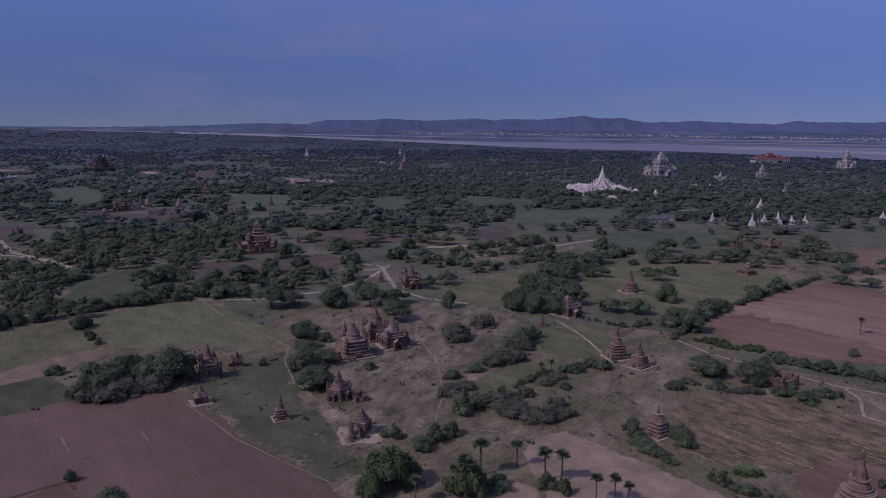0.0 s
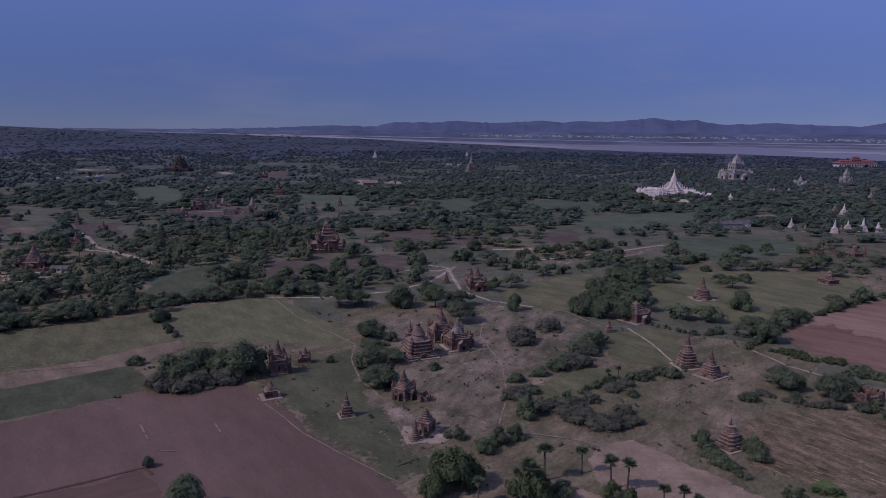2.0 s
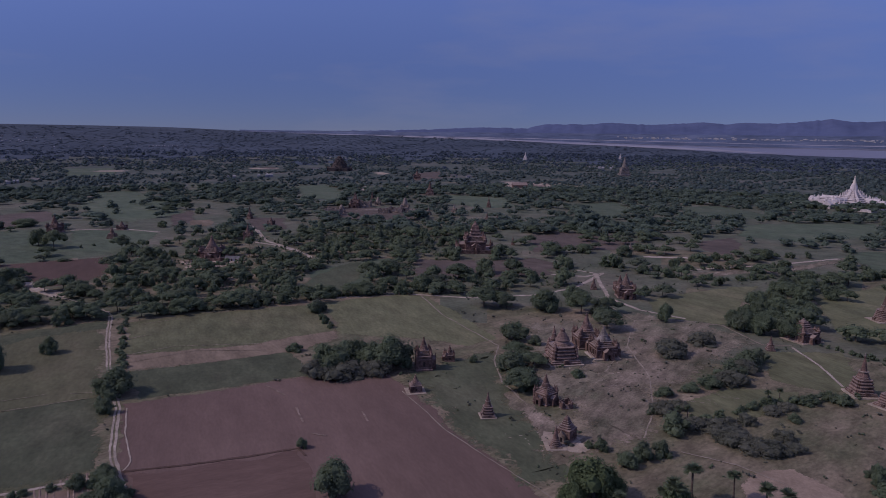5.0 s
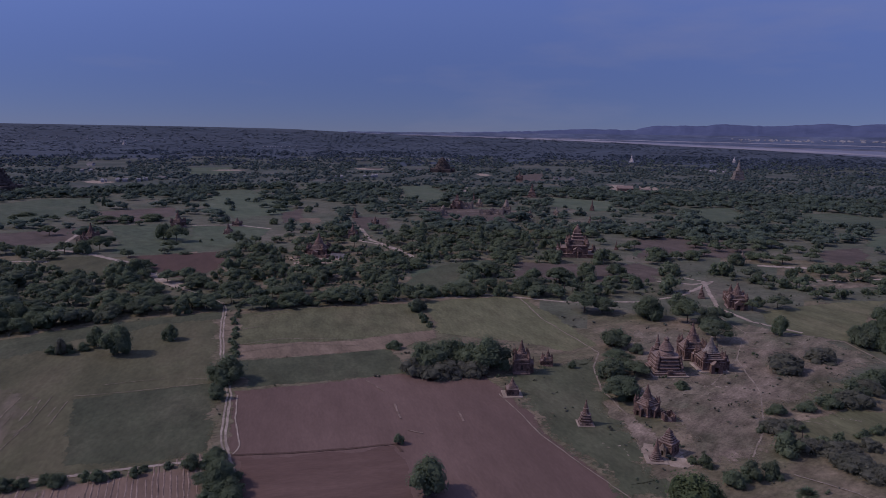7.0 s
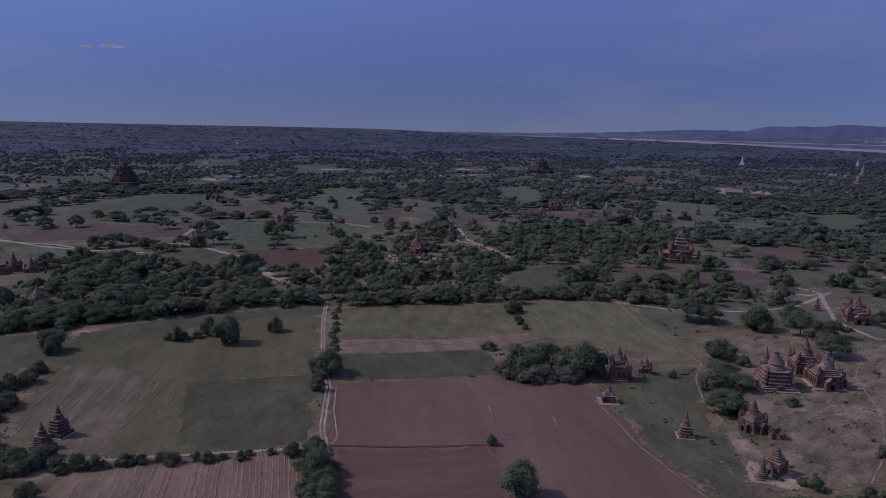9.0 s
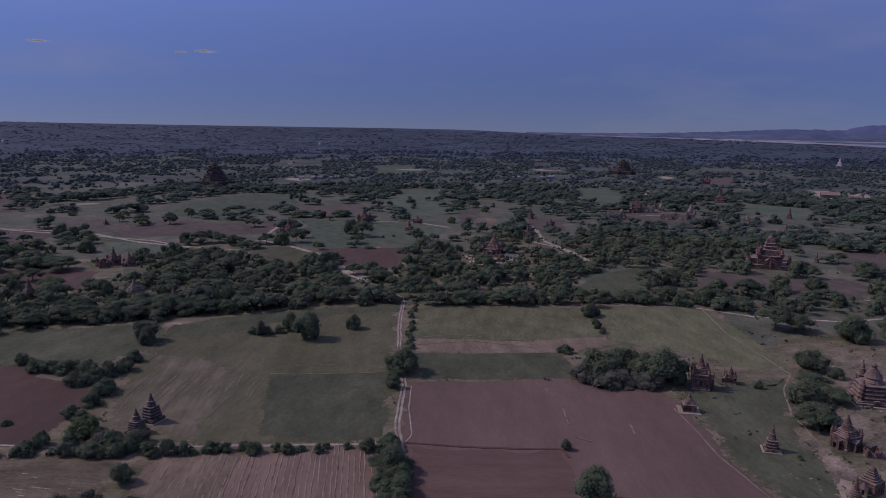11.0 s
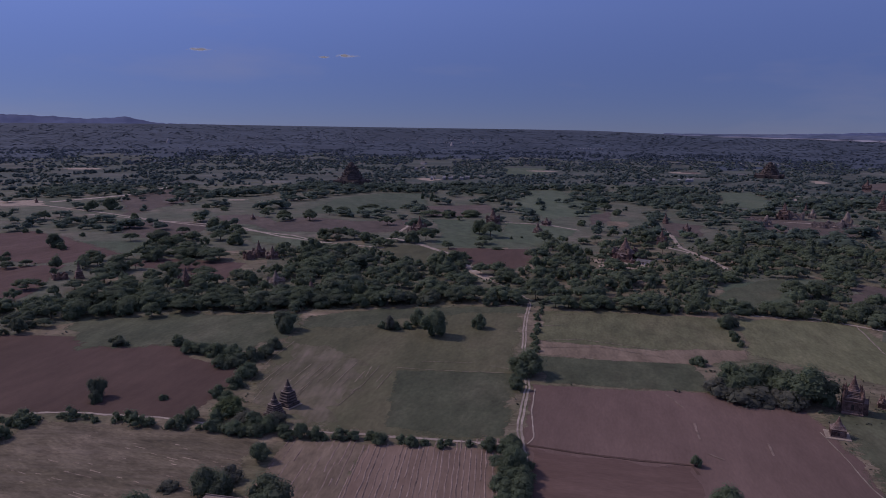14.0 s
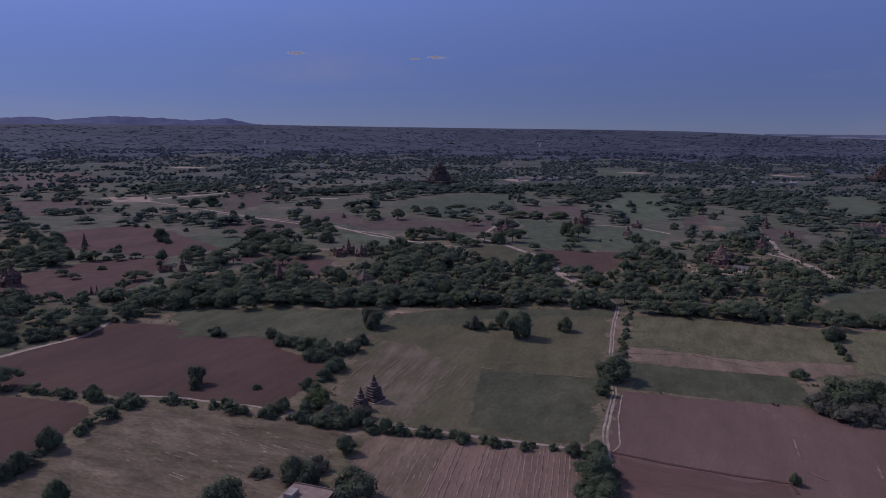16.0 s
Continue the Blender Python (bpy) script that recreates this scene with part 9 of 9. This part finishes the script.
tree(-519.7, 360.8, 10.3, 15.4, "acacia")
tree(-506.6, 367.2, 11.2, 17.3, "acacia")
tree(-508.8, 384.9, 12.5, 17.7, "acacia")
tree(-524.4, 407.0, 8.7, 10.9, "acacia")
tree(-504.3, 339.3, 6.9, 11.9, "acacia")
tree(-428.9, 460.4, 13.4, 18.6, "acacia")
tree(-414.3, 456.0, 9.1, 12.2, "acacia")
tree(-403.5, 331.7, 11.2, 17.2, "acacia")
tree(-413.8, 346.1, 8.0, 10.7, "acacia")
tree(-544.3, 340.5, 8.3, 12.4, "acacia")
tree(-506.2, 327.7, 7.8, 11.7, "acacia")
tree(-607.0, 508.4, 5.2, 9.1, "acacia")
bush(-784.0, 501.0, 4.5, 29.7, "dark")
bush(-470.1, 458.5, 3.3, 3.3, "dark")
bush(-469.0, 471.2, 2.7, 3.3, "dark")
bush(-436.5, 407.1, 2.0, 14.8, "dark")
bush(-836.2, 626.7, 11.9, 5.1, "dark")
bush(-801.1, 617.8, 14.8, 8.2, "dark")
bush(-781.3, 615.7, 6.5, 4.9, "dark")
bush(-761.3, 617.1, 8.0, 8.0, "dark")
tree(-495.6, 590.6, 7.5, 12.5, "acacia")
tree(-578.0, 733.7, 10.6, 19.6, "acacia")
tree(-536.0, 705.8, 8.6, 14.4, "acacia")
tree(-577.0, 699.5, 8.8, 17.5, "acacia")
tree(-408.7, 830.2, 10.5, 19.6, "acacia")
tree(-144.3, 721.7, 10.3, 17.1, "acacia")
tree(-124.7, 690.9, 9.7, 16.2, "acacia")
tree(-92.4, 713.9, 9.8, 16.3, "acacia")
tree(-63.0, 594.4, 8.1, 16.2, "acacia")
tree(-86.1, 578.5, 8.1, 16.1, "acacia")
tree(-30.3, 589.4, 9.5, 17.3, "acacia")
tree(-20.3, 623.2, 7.2, 13.6, "acacia")
tree(-6.0, 697.3, 8.0, 14.9, "acacia")
tree(-34.0, 537.0, 7.2, 13.5, "acacia")
tree(-12.1, 519.6, 6.8, 12.8, "acacia")
tree(3.5, 611.9, 7.8, 14.8, "acacia")
tree(15.4, 678.5, 7.6, 14.3, "acacia")
tree(-888.7, 54.5, 9.0, 10.3, "acacia")
tree(-973.0, 81.6, 8.6, 10.0, "acacia")
tree(-864.9, 128.2, 10.6, 14.5, "acacia")
tree(-930.0, 189.8, 14.6, 20.4, "acacia")
tree(-934.2, 212.2, 14.8, 20.7, "acacia")
tree(-822.8, 210.9, 6.7, 10.7, "acacia")
tree(-681.7, 217.4, 6.9, 9.2, "acacia")
tree(-661.0, 103.4, 12.2, 15.3, "acacia")
tree(-644.0, 105.7, 7.0, 9.0, "acacia")
tree(-712.1, 339.7, 9.0, 15.4, "acacia")
tree(-699.1, 365.6, 10.3, 15.5, "acacia")
tree(-735.9, 410.7, 9.7, 11.0, "acacia")
tree(-726.0, 430.6, 8.3, 11.1, "acacia")
tree(-789.6, 357.5, 8.4, 14.1, "acacia")
tree(-631.1, 182.1, 10.4, 15.6, "acacia")
tree(-609.2, 188.5, 9.2, 15.3, "acacia")
tree(-676.3, 257.7, 11.7, 15.2, "acacia")
tree(-751.7, 259.9, 7.6, 12.7, "acacia")
tree(-651.7, 260.2, 10.2, 13.6, "acacia")
tree(-601.4, 25.4, 7.8, 13.1, "acacia")
tree(-623.0, 10.9, 7.1, 13.3, "acacia")
tree(-577.7, 58.7, 6.1, 10.4, "acacia")
tree(-581.4, 71.2, 5.3, 8.8, "acacia")
tree(-578.4, 108.9, 5.5, 9.1, "acacia")
tree(-549.7, 146.5, 5.4, 9.0, "acacia")
tree(-568.8, 138.0, 5.5, 9.2, "acacia")
tree(-487.5, 145.6, 9.8, 16.3, "acacia")
tree(-501.9, 163.1, 8.5, 14.4, "acacia")
tree(-495.1, 59.4, 7.5, 15.1, "acacia")
tree(-532.8, 18.0, 5.4, 9.3, "acacia")
tree(-518.8, 24.0, 4.6, 7.6, "acacia")
tree(-748.0, -5.6, 10.5, 15.7, "acacia")
tree(-706.4, 4.9, 12.0, 19.9, "acacia")
tree(-697.0, 22.0, 10.0, 18.0, "acacia")
tree(-681.0, -12.1, 9.5, 17.1, "acacia")
tree(-667.5, 12.3, 9.5, 14.3, "acacia")
bush(-771.1, 97.1, 4.7, 8.2, "dark")
bush(-757.1, 105.9, 4.6, 8.1, "dark")
bush(-714.3, 136.1, 3.9, 7.8, "dark")
bush(-644.6, 40.5, 3.8, 6.6, "dark")
bush(-637.7, 65.6, 3.8, 6.7, "dark")
bush(-592.1, 40.3, 3.5, 7.0, "dark")
bush(-581.3, 51.1, 4.3, 8.7, "dark")
bush(-545.3, 43.7, 3.2, 8.1, "dark")
bush(-586.9, 2.4, 4.2, 8.3, "dark")
bush(-848.2, 324.3, 5.8, 14.6, "dark")
bush(-889.4, 316.2, 6.0, 12.1, "dark")

# trees about the court of the white temple
random.seed(35)
for x, y in ((300, 1085), (285, 1098), (268, 1082), (318, 1100), (228, 1070), (212, 1082), (196, 1092), (330, 1120), (186, 1120), (345, 1098), (205, 1064), (240, 1056)):
    h = random.uniform(7.5, 12)
    tree(x, y, h, h * random.uniform(1.2, 1.6), random.choice(("round", "acacia")))

# the row of acacias along the track behind the fields
random.seed(36)
for line in ([(-407, 68), (-385, 104), (-369, 144), (-353, 176), (-332, 215), (-314, 258), (-298, 286)], [(-300, 309), (-318, 318), (-340, 327)], [(-262, 303), (-238, 327), (-202, 362), (-168, 400), (-128, 421)]):
    for x, y in rough_line(line, 11, 3.0):
        if random.random() < 0.86:
            h = random.uniform(6.5, 9.5)
            tree(x + random.uniform(-2, 2), y + random.uniform(-2, 2), h, h * random.uniform(1.2, 1.75), "acacia")

# ---- woods of the plain ----
DENSE = [
    [(-417.5, 71.2), (-376.0, 149.6), (-347.6, 197.0), (-406.3, 231.1), (-411.7, 175.1), (-493.4, 130.7), (-490.2, 85.4)],
    [(-358.9, 159.7), (-348.6, 169.8), (-342.6, 200.1), (-320.4, 244.9), (-295.6, 298.2), (-247.5, 313.6), (-214.2, 361.6), (-151.8, 412.8), (-200.1, 541.0), (-289.4, 488.3), (-395.2, 455.1), (-405.0, 430.5), (-331.2, 342.9), (-347.6, 310.3), (-382.8, 307.7), (-487.6, 324.8), (-552.8, 251.6)],
    [(-229.9, 348.2), (-185.7, 378.9), (-152.0, 400.1), (-105.7, 416.3), (-54.0, 450.8), (-65.0, 544.5), (-175.6, 551.7), (-300.3, 545.4), (-369.3, 568.7)],
    [(-441.3, -32.1), (-397.4, 63.6), (-372.4, 126.4), (-338.2, 203.9), (-294.3, 297.0), (-380.1, 382.1), (-473.1, 285.6), (-491.9, 224.0), (-444.7, 168.0), (-474.0, 77.2), (-449.4, 40.7), (-478.0, -33.8)],
    [(-323.5, 571.1), (-174.5, 579.1), (-236.1, 788.4), (-358.0, 744.8), (-397.9, 705.9)],
    [(205.8, 794.0), (543.1, 845.0), (976.4, 1533.8), (497.3, 1473.4), (265.3, 1029.6)],
]
OPEN = [
    [(124.0, 541.4), (193.8, 723.1), (287.7, 751.3), (422.3, 716.6), (415.6, 642.2), (283.0, 431.3), (238.0, 462.9), (234.0, 546.8)],
    [(-650.7, -19.7), (-484.3, 292.3), (-908.3, 549.1), (-1282.7, -28.8)],
    [(-556.3, 276.9), (-346.2, 455.0), (-518.6, 756.9), (-868.8, 739.6), (-1049.9, 531.5)],
    [(-52.0, 434.0), (-69.7, 584.7), (-2.6, 732.1), (193.4, 745.0), (124.0, 541.4), (44.2, 454.8)],
]


def boxed(polys):
    return [(min(p[0] for p in q), max(p[0] for p in q), min(p[1] for p in q), max(p[1] for p in q), q) for q in polys]


fields_top, LAYER[0] = LAYER[0], 0.004               # the wood floor lies under the fields and tracks
# floor tone darkened to stand in for undergrowth and shade between trees
for stretch_of_wood in DENSE:
    field("woodland_floor", WOODFLOOR, stretch_of_wood, "floor of the acacia wood, darkened for undergrowth and tree shade", rim=8, wobble=4, category="woodland floor", clear=False)
LAYER[0] = fields_top
CLEARED, THICK, SPARSE = boxed(CLEAR), boxed(DENSE), boxed(OPEN)


def within(x, y, polys):
    return any(a <= x <= b and c <= y <= d and inside(x, y, q) for a, b, c, d, q in polys)


def wild(x, y):
    """How thickly trees grow at a place, 0 to 1."""
    if (int(x // 7), int(y // 7)) in VIEW_GAPS or within(x, y, CLEARED) or within(x, y, KEEP):
        return 0.0
    if within(x, y, THICK):
        return 0.66
    if within(x, y, SPARSE):
        return 0.04 + max(0.0, 0.9 * noise.noise(Vector((x / 45, y / 45, 2.2))) + 0.02)
    d = math.hypot(x, y)
    if d < 390:
        return 0.0
    v = noise.noise(Vector((x / 120, y / 120, 0.7))) + 0.5 * noise.noise(Vector((x / 38, y / 38, 5.1)))
    if d < 1050:
        return min(0.9, max(0.04, 0.42 + 1.0 * v))
    # farther off: closed wood with clearings of fields and house plots
    b = math.degrees(math.atan2(-x, y))
    gap = noise.noise(Vector((x / 95, y / 95, 8.3))) + 0.45 * noise.noise(Vector((x / 34, y / 34, 2.7))) + 0.25 * noise.noise(Vector((x / 400, y / 400, 1.1)))
    shut = 0.30 if b < 5 else 0.18 if b < 40 else 0.12 if b < 65 else 0.06
    return min(0.88, max(0.04, 0.45 + 2.2 * (gap + shut)))


def arrays(me):
    v = np.empty(len(me.vertices) * 3, np.float32)
    me.vertices.foreach_get("co", v)
    me.calc_loop_triangles()
    f = np.empty(len(me.loop_triangles) * 3, np.int32)
    me.loop_triangles.foreach_get("vertices", f)
    return v.reshape(-1, 3), f.reshape(-1, 3)


def strew(name, meshes, spots, material, label, category):
    """Many plants joined into one object; spots: (x, y, z, width, height)."""
    shapes = [arrays(me) for me in meshes]
    vs, fs, k = [], [], 0
    for i, (x, y, z, w, h) in enumerate(spots):
        v, f = shapes[i % len(shapes)]
        a = random.uniform(0, 2 * math.pi)
        c, s = math.cos(a) * w, math.sin(a) * w
        vs.append(np.stack([v[:, 0] * c - v[:, 1] * s + x, v[:, 0] * s + v[:, 1] * c + y, v[:, 2] * h + z], 1))
        fs.append(f + k)
        k += len(v)
    if not vs:
        return None
    v, f = np.concatenate(vs).astype(np.float32), np.concatenate(fs).astype(np.int32)
    me = bpy.data.meshes.new(name)
    me.vertices.add(len(v))
    me.vertices.foreach_set("co", v.ravel())
    me.loops.add(f.size)
    me.loops.foreach_set("vertex_index", f.ravel())
    me.polygons.add(len(f))
    me.polygons.foreach_set("loop_start", np.arange(0, f.size, 3, dtype=np.int32))
    me.update(calc_edges=True)
    me.validate()
    me.materials.append(material)
    return tagged(new(name, me), label, category, kind="stuff")


random.seed(41)
MID = [umbrella_mesh("m", 7, 240, 0.072, 0.94, low, LEAF) for low in (0.34, 0.26, 0.40, 0.30)] + [crown_mesh("m", 7, 240, 0.064, 0.80, 1.0, low, LEAF) for low in (0.20, 0.06, -0.05)]
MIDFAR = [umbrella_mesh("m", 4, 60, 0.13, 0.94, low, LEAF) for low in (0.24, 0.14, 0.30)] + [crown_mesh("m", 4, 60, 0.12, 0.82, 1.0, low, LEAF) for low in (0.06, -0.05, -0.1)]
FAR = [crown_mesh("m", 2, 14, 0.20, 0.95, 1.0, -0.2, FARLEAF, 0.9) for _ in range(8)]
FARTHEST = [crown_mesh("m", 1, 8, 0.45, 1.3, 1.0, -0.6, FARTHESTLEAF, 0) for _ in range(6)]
POST = [trunk_mesh("p", 0.8, 0.03, 0.6, 3) for _ in range(3)]
KEEP = boxed(VIEW_CLEARINGS)


def wood(d0, d1, gap, low, high, wide, thin=1.0):
    """Wild trees between two distances, on a loosened grid, over the stretch of the plain that lies open to view."""
    out = []
    n = int(d1 / gap) + 1
    for i in range(-n, n):
        for j in range(-n, n):
            x, y = (i + random.uniform(-0.5, 0.5)) * gap, (j + random.uniform(-0.5, 0.5)) * gap
            d = math.hypot(x, y)
            if not d0 <= d < d1:
                continue
            b = math.degrees(math.atan2(-x, y))
            if not -37 < b < 96:
                continue
            if d > 2400:
                u = dip(d) * 1000
                if u < table(SKYLINE, b) + 1.6 or (b < 34 and u < table(SHORE, b) + 0.4):
                    continue
            if random.random() < wild(x, y) * thin:
                h = random.uniform(low, high) * (1.45 if random.random() < 0.14 else 0.72 if random.random() < 0.2 else 1.0)
                out.append((x, y, land(x, y), h * wide * random.uniform(0.8, 1.2), h))
    return out


belt = wood(250, 700, 11.0, 5.5, 9.0, 1.0)
strew("woodland", MID, belt, LEAF, "belt of dense dark green acacia trees", "woodland")
strew("woodland_trunks", POST, belt, TIMBER, "thin grey trunks under the acacia crowns", "trunks")
strew("woodland", MIDFAR, wood(700, 1300, 14, 6.0, 9.5, 1.25), HAZELEAF, "scattered acacia woods between fields", "woodland")
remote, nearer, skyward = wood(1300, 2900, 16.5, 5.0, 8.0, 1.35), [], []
for row in remote:                                        # the two haze-tinted leaf colours run into one another
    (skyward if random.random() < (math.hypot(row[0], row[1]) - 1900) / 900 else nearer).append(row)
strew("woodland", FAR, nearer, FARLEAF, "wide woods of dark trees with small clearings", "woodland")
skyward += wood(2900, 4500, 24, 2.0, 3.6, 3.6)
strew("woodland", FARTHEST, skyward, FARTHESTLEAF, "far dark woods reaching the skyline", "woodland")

random.seed(42)
under = []
for q in DENSE:
    xs, ys = [p[0] for p in q], [p[1] for p in q]
    for i in range(int((max(xs) - min(xs)) * (max(ys) - min(ys)) / 120)):
        x, y = random.uniform(min(xs), max(xs)), random.uniform(min(ys), max(ys))
        if math.hypot(x, y) < 800 and inside(x, y, q) and not within(x, y, CLEARED) and not within(x, y, KEEP):
            h = random.uniform(1.5, 3.6)
            under.append((x, y, 0.0, h * 1.2, h))
strew("undergrowth", [crown_mesh("t", 2, 8, 0.2, 0.9, 1.0, -0.2, LEAF) for _ in range(4)], under, LEAF, "dark undergrowth between the acacia trees", "undergrowth")

strew("hedgerow", [crown_mesh("t", 7, 240, 0.066, 0.8, 1.0, -0.15, LEAF, 0.72) for _ in range(5)], HEDGEROWS, LEAF, "ragged dark green hedges between the farther fields", "hedge")

# low scrub on the waste ground
random.seed(43)
FARMED = boxed(CLEAR[:FARM_COUNT])
tufts = []
for i in range(8000):
    b, d = random.uniform(-36, 95), 120 + 480 * random.random() ** 0.8
    x, y = spot(b, d)
    v = noise.noise(Vector((x / 30, y / 30, 9.0)))
    if random.random() < 0.46 + 1.0 * v and not within(x, y, FARMED) and not within(x, y, KEEP):
        h = random.uniform(0.3, 1.0) if random.random() < 0.6 else random.uniform(0.8, 1.9)
        tufts.append((x, y, 0.0, h * random.uniform(0.8, 1.5), h))
for q in WASTE:
    xs, ys = [p[0] for p in q], [p[1] for p in q]
    for i in range(int((max(xs) - min(xs)) * (max(ys) - min(ys)) / 40)):
        x, y = random.uniform(min(xs), max(xs)), random.uniform(min(ys), max(ys))
        if inside(x, y, q) and not within(x, y, KEEP) and random.random() < 0.5 + 1.2 * noise.noise(Vector((x / 14, y / 14, 4.0))):
            h = random.uniform(0.9, 2.1) if random.random() < 0.10 else random.uniform(0.25, 0.8)
            tufts.append((x, y, 0.0, h * random.uniform(1.0, 2.0), h))
TUFT = [crown_mesh("t", 2, 8, 0.20, 0.8, 1.0, -0.2, LEAFGREY) for _ in range(5)]
strew("scrub", TUFT[:3], [q for i, q in enumerate(tufts) if i % 3], LEAFGREY, "low dry grey-green scrub on waste ground", "scrub")
strew("scrub", TUFT[2:], tufts[::3], LEAF, "low dark thorn scrub on waste ground", "scrub")
